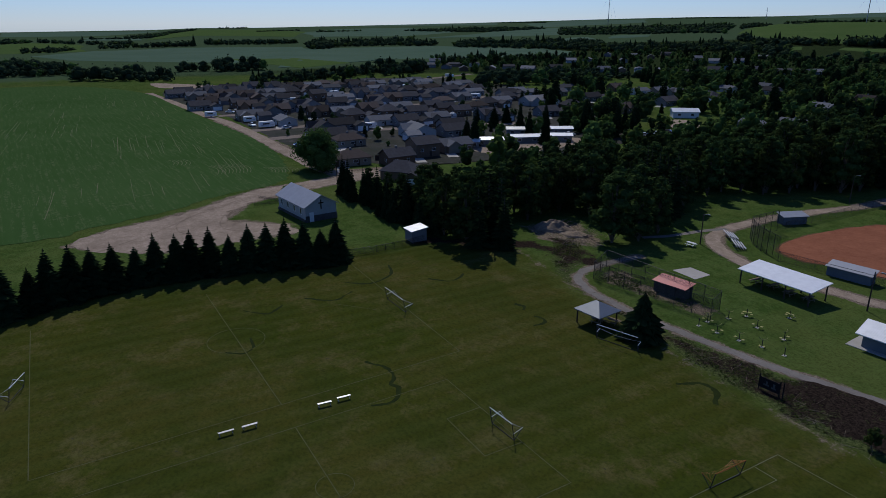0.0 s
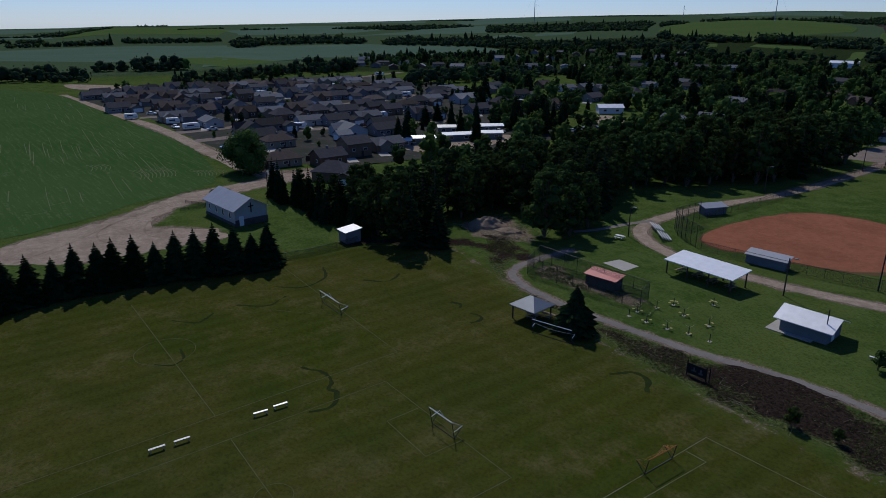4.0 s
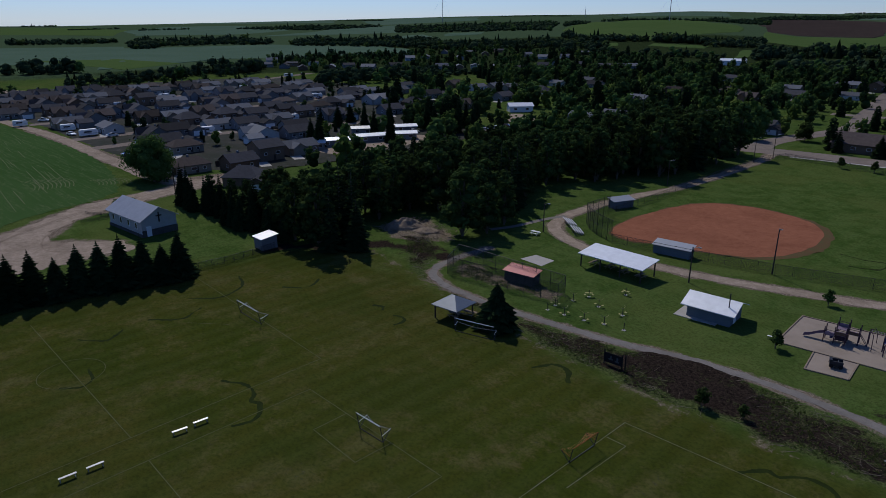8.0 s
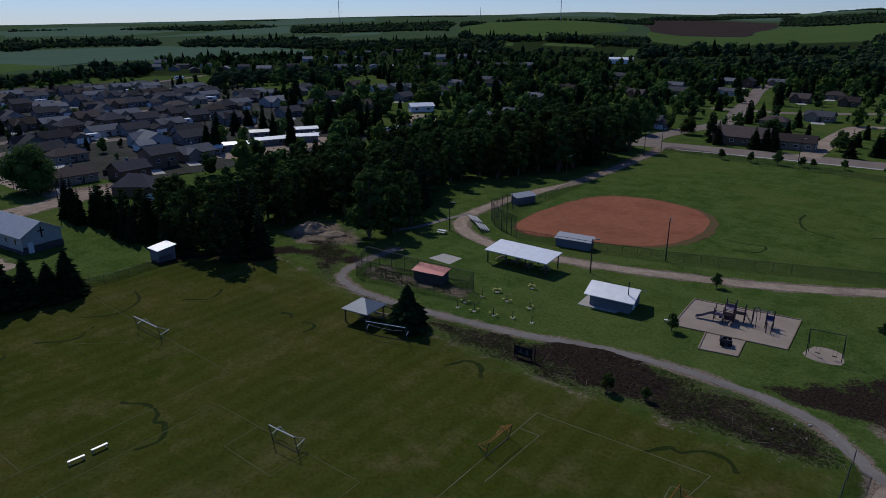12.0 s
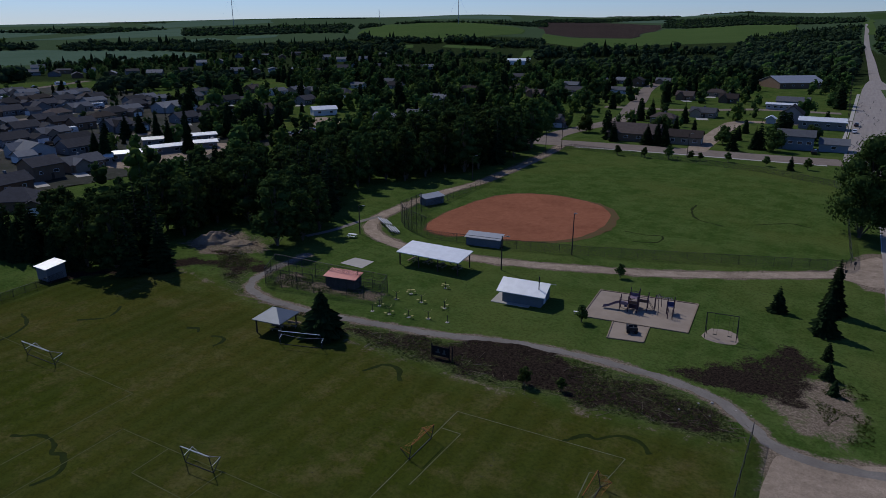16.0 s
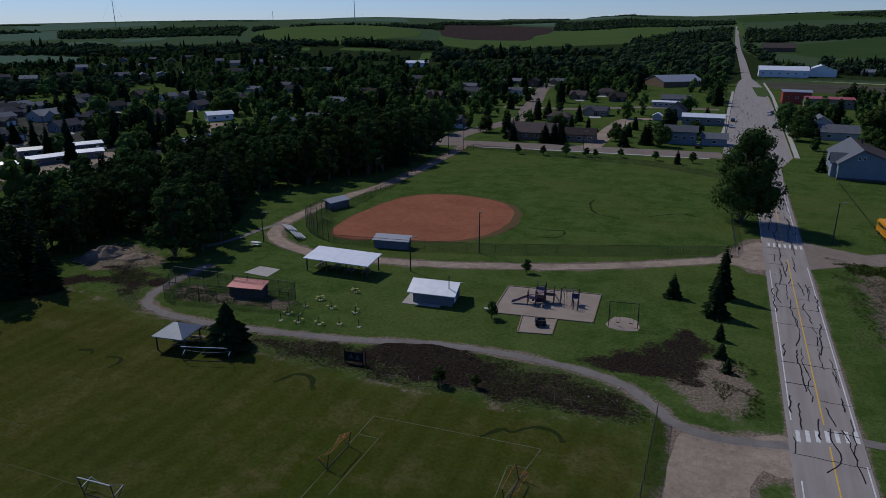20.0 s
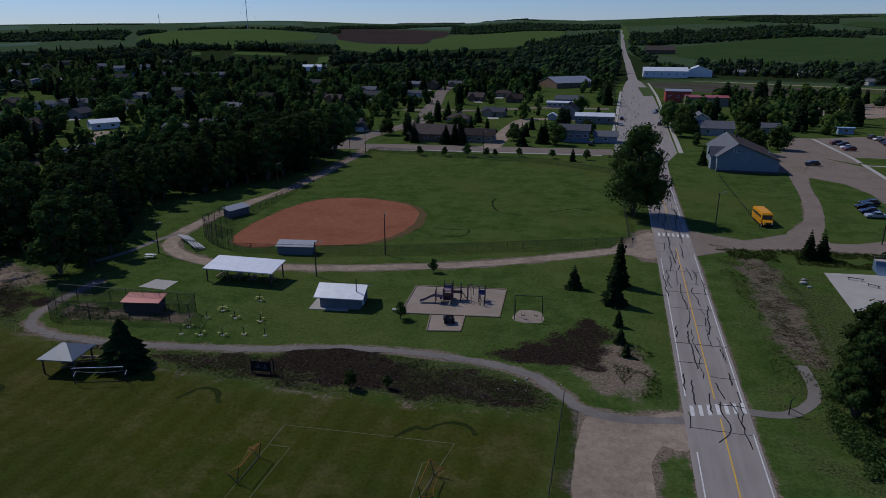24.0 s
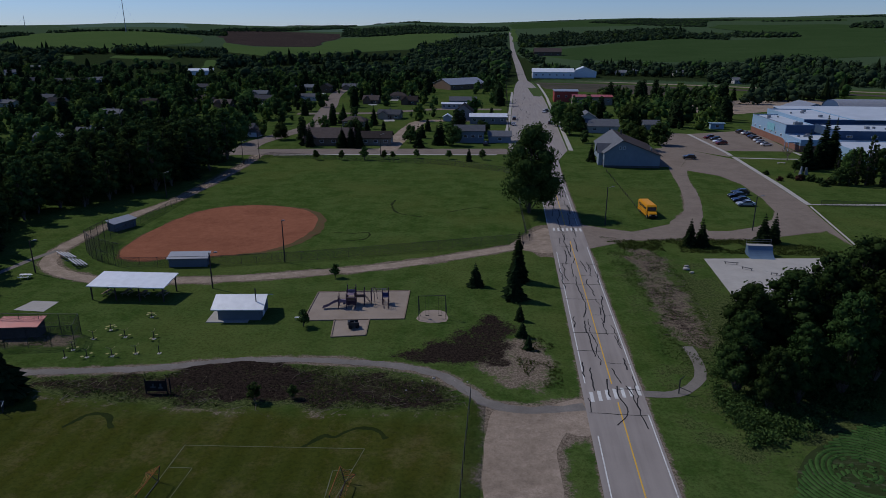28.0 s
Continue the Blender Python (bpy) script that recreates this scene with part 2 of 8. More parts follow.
M_RAILDIRT = surface("rail_yard_dirt", (0.034, 0.032, 0.020), (0.078, 0.066, 0.048), 0.05, 0.8, 0.95, bumps=0.2, c3=(0.030, 0.044, 0.014))
M_FARDARK = crop_material("dark_green_crop", (0.026, 0.050, 0.016), (0.036, 0.062, 0.022), (0.045, 0.070, 0.026), 0.3, radians(75))
M_BARK = surface("bark", (0.07, 0.055, 0.042), (0.12, 0.10, 0.08), 1.5, 14, 0.95, bumps=0.5)
M_SPRUCE = leafy("spruce_needles", (0.010, 0.020, 0.008), (0.022, 0.036, 0.014), 0.25, 0.10)
M_LEAF = leafy("poplar_leaves", (0.020, 0.036, 0.011), (0.050, 0.078, 0.024), 0.35, 0.25)
M_LEAF2 = leafy("maple_leaves", (0.030, 0.054, 0.014), (0.068, 0.104, 0.030), 0.35, 0.28)
# leaves of far woods, their green shifted bluer to paint in haze
M_FARTREE = leafy("hazy_woodland_leaves", (0.018, 0.032, 0.016), (0.040, 0.062, 0.031), 0.1, 0.15)
M_LEAFBRIGHT = leafy("bright_garden_leaves", (0.050, 0.088, 0.018), (0.095, 0.140, 0.034), 0.2, 0.3)
M_LEAFGROVE = leafy("grove_leaves", (0.017, 0.033, 0.009), (0.042, 0.068, 0.020), 0.3, 0.28)
M_LEAFDARK = leafy("dark_garden_leaves", (0.018, 0.030, 0.010), (0.040, 0.060, 0.019), 0.2, 0.25)
M_WEED = leafy("weeds", (0.034, 0.054, 0.012), (0.075, 0.100, 0.028), 0.2, 0.3)
M_TWIG = surface("dead_branches", (0.12, 0.095, 0.072), (0.20, 0.165, 0.13), 2, 9, 0.95, bumps=0)
M_GALV = surface("galvanised_steel", (0.20, 0.205, 0.21), (0.27, 0.275, 0.28), 1.5, 12, 0.5, 0.6, bumps=0)
M_DARKSTEEL = surface("dark_painted_steel", (0.030, 0.031, 0.034), (0.05, 0.05, 0.055), 1.5, 12, 0.5, 0.3, bumps=0)
M_LINK = chain_link()
M_WHITEMETAL = ribbed("white_ribbed_metal", (0.66, 0.67, 0.68), (0.55, 0.56, 0.57), 0.3, "X", 0.42, 0.15)
M_GREYROOF = ribbed("grey_ribbed_metal", (0.28, 0.285, 0.295), (0.235, 0.24, 0.25), 0.3, "X", 0.45, 0.3)
M_REDROOF = ribbed("faded_red_metal", (0.34, 0.075, 0.065), (0.25, 0.06, 0.055), 0.3, "X", 0.5, 0.1)
M_BLUEWALL = surface("pale_blue_block", (0.11, 0.130, 0.150), (0.14, 0.160, 0.180), 0.6, 6, 0.8, bumps=0.1)
M_WHITE = surface("white_paint", (0.70, 0.70, 0.69), (0.62, 0.62, 0.61), 0.6, 6, 0.6, bumps=0.05)
M_CHURCHWALL = surface("pale_church_siding", (0.37, 0.37, 0.36), (0.31, 0.31, 0.30), 0.5, 6, 0.7, bumps=0.1)
M_GREYWALL = surface("grey_siding", (0.17, 0.172, 0.178), (0.14, 0.142, 0.148), 0.5, 6, 0.7, bumps=0.1)
M_DARKWALL = surface("dark_stone_band", (0.05, 0.05, 0.052), (0.09, 0.088, 0.085), 0.8, 6, 0.9, bumps=0.3)
M_WOOD = surface("weathered_wood", (0.16, 0.12, 0.085), (0.24, 0.19, 0.14), 1.0, 10, 0.85, bumps=0.3)
M_DARKWOOD = surface("dark_stained_wood", (0.045, 0.034, 0.028), (0.075, 0.058, 0.046), 1.0, 10, 0.8, bumps=0.3)
M_GLASS = glass_mat()
M_BLACK = surface("black_paint", (0.012, 0.012, 0.013), (0.02, 0.02, 0.021), 1, 6, 0.6, bumps=0)


# ---- builders ----
class Geo:
    """Collects the vertices and faces of one mesh."""

    def __init__(self):
        self.v, self.f = [], []

    def add(self, vs, fs):
        k = len(self.v)
        self.v += [tuple(p) for p in vs]
        self.f += [tuple(i + k for i in f) for f in fs]
        return self

    def box(self, x0, y0, z0, x1, y1, z1, m=None):
        vs = [Vector(p) for p in ((x0, y0, z0), (x1, y0, z0), (x1, y1, z0), (x0, y1, z0), (x0, y0, z1), (x1, y0, z1), (x1, y1, z1), (x0, y1, z1))]
        if m:
            vs = [m @ p for p in vs]
        return self.add(vs, ((3, 2, 1, 0), (4, 5, 6, 7), (0, 1, 5, 4), (1, 2, 6, 5), (2, 3, 7, 6), (3, 0, 4, 7)))

    def bar(self, a, b, r0, r1=None, n=6):
        a, b = Vector(a), Vector(b)
        r1 = r0 if r1 is None else r1
        d = (b - a).normalized()
        u = d.orthogonal().normalized()
        w = d.cross(u)
        vs = []
        for c, r in ((a, r0), (b, r1)):
            vs += [c + (u * math.cos(6.2832 * i / n) + w * math.sin(6.2832 * i / n)) * r for i in range(n)]
        fs = [(i, (i + 1) % n, n + (i + 1) % n, n + i) for i in range(n)]
        return self.add(vs, fs + [tuple(range(n))[::-1], tuple(range(n, 2 * n))])

    def tube(self, pts, r, n=6):
        for a, b in zip(pts, pts[1:]):
            self.bar(a, b, r, r, n)
        return self

    def mesh(self, name, material):
        me = bpy.data.meshes.new(name)
        me.from_pydata(self.v, [], self.f)
        me.materials.append(material)
        me.update()
        return me


def part(name, geo, material, parent=None, label="", smooth=False):
    me = geo if isinstance(geo, bpy.types.Mesh) else geo.mesh(name, material)
    if smooth:
        me.polygons.foreach_set("use_smooth", [True] * len(me.polygons))
    ob = new(name, me)
    ob.parent = parent
    return tagged(ob, label)


def thing(name, m, label, category, group=""):
    ob = new(name)
    ob.empty_display_size = 0.2
    ob.matrix_world = m
    return tagged(ob, label, category, group)


def fast_mesh(name, verts, quads, material, smooth=False):
    me = bpy.data.meshes.new(name)
    verts, quads = np.asarray(verts, np.float32), np.asarray(quads, np.int32)
    me.vertices.add(len(verts))
    me.vertices.foreach_set("co", verts.ravel())
    me.loops.add(quads.size)
    me.loops.foreach_set("vertex_index", quads.ravel())
    me.polygons.add(len(quads))
    me.polygons.foreach_set("loop_start", np.arange(0, quads.size, 4, dtype=np.int32))
    me.polygons.foreach_set("loop_total", np.full(len(quads), 4, np.int32))
    if smooth:
        me.polygons.foreach_set("use_smooth", np.ones(len(quads), bool))
    me.update(calc_edges=True)
    me.materials.append(material)
    return me


def wobble(x, y, s=1.0):
    return noise.noise(Vector((x * s, y * s, 3.1)))


# ---- terrain: flat town, hills rising towards the skyline ----
RIDGE_B = [-180, -60, -26, -20, -13, -10, -4, 0, 3, 8, 12, 18, 22, 26, 30, 34, 40, 47, 55, 60, 68, 76, 80, 83, 93, 120, 180]     # degrees left of +y
RIDGE_H = [60, 120, 125, 117, 115, 117, 106, 97, 92, 100, 78, 75, 81, 91, 91, 77, 76, 67, 52, 44, 32, 22, 21, 13, 5, 10, 60]      # height of the skyline


def rise(x, y):
    x, y = np.asarray(x, float), np.asarray(y, float)
    r, b = np.hypot(x, y), np.degrees(np.arctan2(-x, y))
    top = np.interp(b, RIDGE_B, RIDGE_H)
    u = np.clip((r - 650) / 3150, 0, 1)
    z = top * u ** 1.25
    z = z + 5 * np.sin(x / 310 + 1) * np.sin(y / 270) * np.clip((r - 700) / 800, 0, 1) * (1 - u) * 2
    hill = np.exp(-(((b - 31) / 8) ** 2)) * np.exp(-(((r - 1750) / 420) ** 2)) * 16
    return z + hill - np.clip(r - 3800, 0, None) * 0.02


def axis_steps(lo, hi, step, far):
    out, s, p = [], step, lo
    while p > -far:
        s *= 1.13
        p -= min(s, 140)
        out.append(p)
    mid = list(np.arange(lo, hi + 0.1, step))
    up, s, p = [], step, mid[-1]
    while p < far:
        s *= 1.13
        p += min(s, 140)
        up.append(p)
    return np.array(out[::-1] + mid + up)


def poly_mask(px, py, pts):
    """Signed distance to a polygon, metres, positive inside."""
    inside, best = np.zeros(px.shape, bool), np.full(px.shape, 1e9)
    for (ax, ay), (bx, by) in zip(pts, pts[1:] + pts[:1]):
        dx, dy = bx - ax, by - ay
        k = np.clip(((px - ax) * dx + (py - ay) * dy) / (dx * dx + dy * dy), 0, 1)
        best = np.minimum(best, np.hypot(px - ax - k * dx, py - ay - k * dy))
        if ay != by:
            inside ^= ((ay > py) != (by > py)) & (px < dx * (py - ay) / dy + ax)
    return np.where(inside, best, -best)


def line_mask(px, py, pts):
    best = np.full(px.shape, 1e9)
    for (ax, ay), (bx, by) in zip(pts, pts[1:]):
        dx, dy = bx - ax, by - ay
        k = np.clip(((px - ax) * dx + (py - ay) * dy) / (dx * dx + dy * dy), 0, 1)
        best = np.minimum(best, np.hypot(px - ax - k * dx, py - ay - k * dy))
    return best


# outlines and lines of the plan
WALKPATH = [(-88.5, 93.5), (-88.6, 86), (-87.8, 80), (-86, 76.3), (-83, 74.3), (-78, 73.2), (-69.6, 73), (-59.6, 74.4), (-46, 76.8), (-38, 79.4), (-30, 80.6), (-22, 80.8), (-14.5, 80.2), (-8.7, 78.4), (-5, 75), (-2, 71.6), (3, 70.8), (9.6, 72)]
LANE = [(9.6, 140.5), (2, 135), (-14, 125), (-28, 118), (-48, 111.3), (-59, 109), (-70, 107.2), (-77, 108.3), (-84, 111.2), (-89.5, 116), (-92.4, 124), (-93, 137), (-91.8, 153), (-89, 167), (-88.5, 190), (-90, 225), (-92, 240)]
SIDEPATH = [(-97, 103), (-95, 109), (-94, 118), (-92.4, 124)]
INFIELD = [(-77.5, 120.5), (-72, 118.8), (-66, 121), (-58, 123.2), (-49.6, 127.4), (-45.4, 135), (-44.3, 144), (-45.6, 152), (-49, 158.5), (-55, 162.7), (-64, 164.3), (-72, 162), (-77, 157), (-79.6, 148), (-80.6, 138), (-80.2, 128)]
LOT = [(-1.6, 52), (5.2, 52), (5.6, 62.7), (7, 66.3), (9.6, 66), (9.9, 73.6), (4, 71.6), (-1.4, 70)]
CHURCHLOT = [(-137, 12), (-150, -3), (-158, 5), (-162, 17), (-169.5, 29), (-177.5, 39), (-181, 46.5), (-184.5, 67), (-187, 90), (-181.5, 90), (-176, 64), (-172, 48), (-166, 37), (-154, 29), (-143, 40), (-137, 40)]
DARK1 = [(-43, 77.6), (-43.8, 72.5), (-36, 69.4), (-27, 70), (-24, 74), (-28.5, 79), (-35, 80)]
DARK2 = [(-16, 83), (-8, 81.8), (-0.5, 83.5), (1, 93), (-2.5, 98), (-6, 92), (-11, 86.8)]
SCRUB = [(-106, 86), (-90, 74), (-74, 70.8), (-62, 70.4), (-55.8, 68.4), (-46, 67.6), (-37, 67.4), (-26, 68.6), (-15, 69), (-5.5, 69.6), (-4.6, 73), (-9, 77), (-15, 78.8), (-23, 79.6), (-31, 79.2), (-38, 77.8), (-46, 75.4), (-60, 73), (-78, 71.8), (-86, 74), (-92, 82), (-103, 92)]
DRIVE = [(58.3, 222.8), (58.2, 229), (70, 262), (80.4, 245), (79.2, 203.7), (77.7, 176.9), (75.1, 158.3), (72.8, 142.1), (72.4, 153.5), (61.4, 148.1), (51.5, 144.6), (38.3, 143.2), (26.5, 141.7), (17, 135), (17, 154), (22, 151), (28.6, 148.6), (38.2, 156), (45.3, 156.7), (45.6, 150.9), (50.6, 151.4), (58, 155.5), (63.5, 162), (67.1, 170.2), (69, 183.6), (69.3, 202.8), (66.4, 214.6)]
BUSLANE = [(53.9, 229), (49.2, 191.7), (44.6, 169.5), (38.2, 156.2), (45.3, 156.9), (51.9, 182), (55.3, 207.4), (58.3, 222.8), (58, 229)]
BARE = [[(-83, 78.4), (-62.4, 82.2), (-63.6, 85.3), (-86, 83.6)], [(-2, 90), (-4, 82), (0, 76), (5, 74.5), (6.5, 80), (6, 88), (2, 92)], [(-116, 86), (-108, 83.5), (-96, 90), (-100, 95), (-112, 98)], [(24.2, 137), (29.4, 136), (31, 127), (30, 112), (30.8, 98.5), (29, 90), (24.9, 92), (24.1, 102), (24.2, 112), (24.8, 121)]]
GX, GY = axis_steps(-215, 75, 1.0, 4700), axis_steps(-22, 250, 1.0, 4700)


def build_ground():
    px, py = (a.ravel() for a in np.meshgrid(GX, GY))
    nx, ny = len(GX), len(GY)
    i = (np.arange(ny - 1)[:, None] * nx + np.arange(nx - 1)).ravel()
    pz = rise(px, py)
    near = (np.abs(px + 70) < 330) & (np.abs(py - 120) < 330)
    masks = {k: np.zeros(px.shape) for k in ("lush", "weeds", "hill", "wild", "bare", "soil")}
    rad, bear = np.hypot(px, py), np.degrees(np.arctan2(-px, py))
    # haze tone of the ground sets in from 600 m outwards
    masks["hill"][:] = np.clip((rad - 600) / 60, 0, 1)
    inner, outer = np.interp(bear, [-40, -3, 0, 50, 60, 75, 95], [640, 640, 560, 560, 600, 590, 560]), np.interp(bear, [-40, -3, 0, 52, 60, 66, 75, 95], [800, 800, 1330, 1330, 840, 790, 690, 640])
    masks["wild"][:] = np.clip((rad - inner) / 60, 0, 1) * np.clip((outer - rad) / 60, 0, 1)
    x, y = px[near], py[near]
    grain = np.array([wobble(a, b, 0.25) + 0.6 * wobble(a, b, 0.7) for a, b in zip(x, y)])

    def blend(name, value, cap=1.0):
        masks[name][near] = np.maximum(masks[name][near], np.clip(value, 0, cap))

    pitch = poly_mask(x, y, [(-118, -40), (-118, 62), (-105, 75), (-62, 71), (-40, 68), (-4, 70), (-4, -40)])
    masks["lush"][:] = 1.0
    masks["lush"][near] = np.clip(0.5 - (pitch + grain * 4) / 8, 0, 1)
    blend("weeds", 0.5 + poly_mask(x, y, SCRUB) / 2.5 + grain * 0.5)
    blend("weeds", 0.4 + poly_mask(x, y, [(19, 150), (19, 60), (48, 60), (50, 100), (36, 130)]) / 20 + grain * 0.4 - 0.2)
    blend("soil", 0.55 + poly_mask(x, y, DARK1) / 2.5 + grain * 0.4, 0.78)
    blend("soil", 0.6 + poly_mask(x, y, DARK2) / 4 + grain * 0.5, 0.76)
    blend("soil", 0.55 + (poly_mask(x, y, SCRUB) - 1.0) / 2.5 + grain * 0.9 - 0.20, 0.66)
    blend("soil", 0.9 - line_mask(x, y, [(-118, 62), (-104, 80), (-92, 84)]) / 5 + grain * 0.5)
    for b in BARE:
        blend("bare", 0.45 + poly_mask(x, y, b) / 3 + grain * 0.6, 0.68)
    blend("soil", 0.3 + poly_mask(x, y, BARE[3]) / 5 + grain * 0.6, 0.42)
    for lane in (DRIVE, BUSLANE):
        blend("bare", 0.45 + poly_mask(x, y, lane) / 1.2 + grain * 0.4)
    blend("bare", 0.5 + (poly_mask(x, y, LOT) + 1.0) / 2.4 + grain * 0.4)
    blend("bare", 0.5 + (poly_mask(x, y, CHURCHLOT) + 1.0) / 3 + grain * 0.5)
    blend("bare", 0.42 - np.abs(line_mask(x, y, [(-104, 76), (-92, 73.5), (-74, 69.6), (-62, 69.0), (-46, 66.6), (-26, 67.4), (-5, 68.6)])) / 3.5 + grain * 0.35, 0.46)
    blend("bare", 0.95 - (line_mask(x, y, WALKPATH) - 0.7) / 1.2 + grain * 0.4)
    blend("bare", 0.95 - (line_mask(x, y, LANE) - 1.5) / 1.3 + grain * 0.4)
    blend("bare", np.where(y < 225, 0.62 - (np.abs(x - 13.5) - 3.95) / 0.9 + grain * 0.3, 0))
    for line, half in (([(-186, 96), (-190, 70), (-232, 67.5), (-280, 65.6), (-330, 63.8)], 3.2), ([(9, 132), (5, 138), (9, 149)], 3.0)):
        blend("bare", 0.8 - (line_mask(x, y, line) - half) / 1.6 + grain * 0.5)
    # low spoil heap of dark soil and the pile in the clearing
    dz = np.clip(poly_mask(x, y, DARK1) / 4, 0, 1) * (0.5 + 0.35 * grain) + np.clip(poly_mask(x, y, BARE[2]) / 5, 0, 1) * (0.25 + 0.35 * grain)
    pz[near] += dz
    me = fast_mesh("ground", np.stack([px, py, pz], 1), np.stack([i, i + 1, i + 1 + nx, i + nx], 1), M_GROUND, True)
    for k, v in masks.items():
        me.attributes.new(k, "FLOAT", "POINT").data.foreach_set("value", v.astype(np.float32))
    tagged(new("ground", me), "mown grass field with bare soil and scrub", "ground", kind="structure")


build_ground()


def smooth_line(pts, step=1.5, closed=False):
    """Catmull-Rom through the points."""
    out, n = [], len(pts)
    P = [Vector((*p, 0)) for p in pts]
    for i in range(n if closed else n - 1):
        a, b = P[i], P[(i + 1) % n]
        p0 = P[i - 1] if closed or i else a * 2 - b
        p3 = P[(i + 2) % n] if closed or i + 2 < n else b * 2 - a
        k = max(2, int((b - a).length / step))
        for j in range(k):
            t = j / k
            q = 0.5 * ((2 * a) + (b - p0) * t + (2 * p0 - 5 * a + 4 * b - p3) * t * t + (3 * a - p0 - 3 * b + p3) * t ** 3)
            out.append((q.x, q.y))
    if not closed:
        out.append(tuple(pts[-1]))
    return out


def strip(name, pts, width, z, material, label, category, jag=0.0, step=1.5, curve=True, kind="structure"):
    """A flat ribbon along a line, its edges ragged by jag metres."""
    line = smooth_line(pts, step) if curve else pts
    g, vs = Geo(), []
    for i, (x, y) in enumerate(line):
        a, b = Vector(line[max(i - 1, 0)]), Vector(line[min(i + 1, len(line) - 1)])
        d = (b - a).normalized()
        nrm = Vector((-d.y, d.x))
        for s in (1, -1):
            w = width / 2 + jag * (wobble(x + 31 * s, y, 0.5) + 0.5 * wobble(x + 17 * s, y, 1.7))
            vs.append((x + nrm.x * s * w, y + nrm.y * s * w, z))
    g.add(vs, [(2 * i, 2 * i + 1, 2 * i + 3, 2 * i + 2) for i in range(len(line) - 1)])
    return tagged(part(name, g, material), label, category, kind=kind)


def patch(name, pts, z, material, label, category, jag=0.0, round_it=True, kind="structure"):
    """A flat area with a ragged rim."""
    line = smooth_line(pts, 1.5, True) if round_it else pts
    line = [(x + jag * wobble(x, y, 0.4), y + jag * wobble(y + 9, x, 0.4)) for x, y in line]
    bm = bmesh.new()
    vs = [bm.verts.new((x, y, z)) for x, y in line]
    f = bm.faces.new(vs)
    if f.normal.z < 0:
        f.normal_flip()
    bmesh.ops.triangulate(bm, faces=bm.faces[:])
    bm.normal_update()
    me = bpy.data.meshes.new(name)
    bm.to_mesh(me)
    bm.free()
    me.materials.append(material)
    for p in me.polygons:
        if p.normal.z < 0:
            p.flip()
    return tagged(new(name, me), label, category, kind=kind)


# ---- roads, paths, fields ----
ROAD_EDGES = [(-40, 10.0, 17.2), (215, 9.2, 17.2), (238, 6, 18), (258, 0, 22.6), (325, 1, 23.4), (385, 1.8, 23.8), (470, 3, 24), (560, 4.5, 23), (610, 6.5, 20), (645, 9.2, 17.2)]
g = Geo()
for (ya, la, ra), (yb, lb, rb) in zip(ROAD_EDGES, ROAD_EDGES[1:]):
    za, zb = (0.04 if v < 600 else 0.5 for v in (ya, yb))
    g.add([(la, ya, za), (ra, ya, za), (rb, yb, zb), (lb, yb, zb)], [(0, 1, 2, 3)])
tagged(part("road", g, M_ASPHALT), "grey cracked asphalt road with painted lines", "road", kind="structure")
strip("sidewalk", [(24.0, 258), (25.0, 330), (25.6, 420), (26.4, 500), (25.2, 610)], 1.7, 0.1, M_CONC, "pale concrete pavement beside the main street", "pavement", 0.04)
strip("sidewalk", [(-1.2, 285), (0.2, 345), (1.2, 420), (2.6, 520)], 1.6, 0.1, M_CONC, "pale concrete pavement beside the main street", "pavement", 0.04)
patch("verge", [(14.5, 600), (17.5, 490), (22, 486), (24.8, 500), (24.6, 560), (21.5, 630)], 0.07, M_VERGE, "worn grass verge beside the main street", "verge", 0.3, False)
far_line = [(13.2, 644), (12.5, 720), (11, 900), (8, 1200), (5, 1600), (2.5, 2200)]


def drape(name, outline, material, label, category, lift=0.5, n=14, kind="structure"):
    """A four-cornered field lying on the hills; corners go round."""
    a, b, c, d = (Vector(p) for p in outline)
    us = np.linspace(0, 1, n + 1)
    vs = []
    for v in us:
        for u in us:
            p = (a.lerp(b, u)).lerp(d.lerp(c, u), v)
            p = p + Vector((wobble(p.x, p.y, 0.004), wobble(p.y, p.x, 0.004))) * 0.03 * (a - c).length * (0 if name == "road" else 1)
            vs.append((p.x, p.y, float(rise(p.x, p.y)) + lift))
    k = n + 1
    qs = [(j * k + i, j * k + i + 1, (j + 1) * k + i + 1, (j + 1) * k + i) for j in range(n) for i in range(n)]
    me = fast_mesh(name, vs, qs, material, True)
    return tagged(new(name, me), label, category, kind=kind)


for (x0, y0), (x1, y1) in zip(far_line, far_line[1:]):
    drape("road", [(x0 - 4, y0), (x0 + 4, y0), (x1 + 4, y1), (x1 - 4, y1)], M_ASPHALT, "distant straight asphalt road climbing the hill", "road", 0.5 if y0 < 700 else 0.6, 24)
strip("street", [(-125, 236), (-100, 243), (-60, 248.5), (-30, 251), (0, 254)], 12.5, 0.05, M_STREET, "pale grey asphalt street along the ball park", "road", 0.2)
strip("street", [(-100, 243), (-103, 262), (-100, 285), (-94, 322), (-103, 373), (-110, 413), (-121, 465), (-128, 510), (-131, 549)], 9, 0.055, M_STREET, "pale grey side street between houses", "road", 0.2)
strip("street", [(-46, 252), (-46.5, 285), (-46, 318), (-44, 338), (-34, 345), (0, 347)], 7.5, 0.06, M_GRAVEL, "pale gravel lane between the houses", "road", 0.4)
strip("sidewalk", [(-86, 237.6), (-60, 241.3), (-30, 243.8), (-4, 246)], 1.6, 0.09, M_CONC, "pale concrete pavement beside the street", "pavement", 0.05)
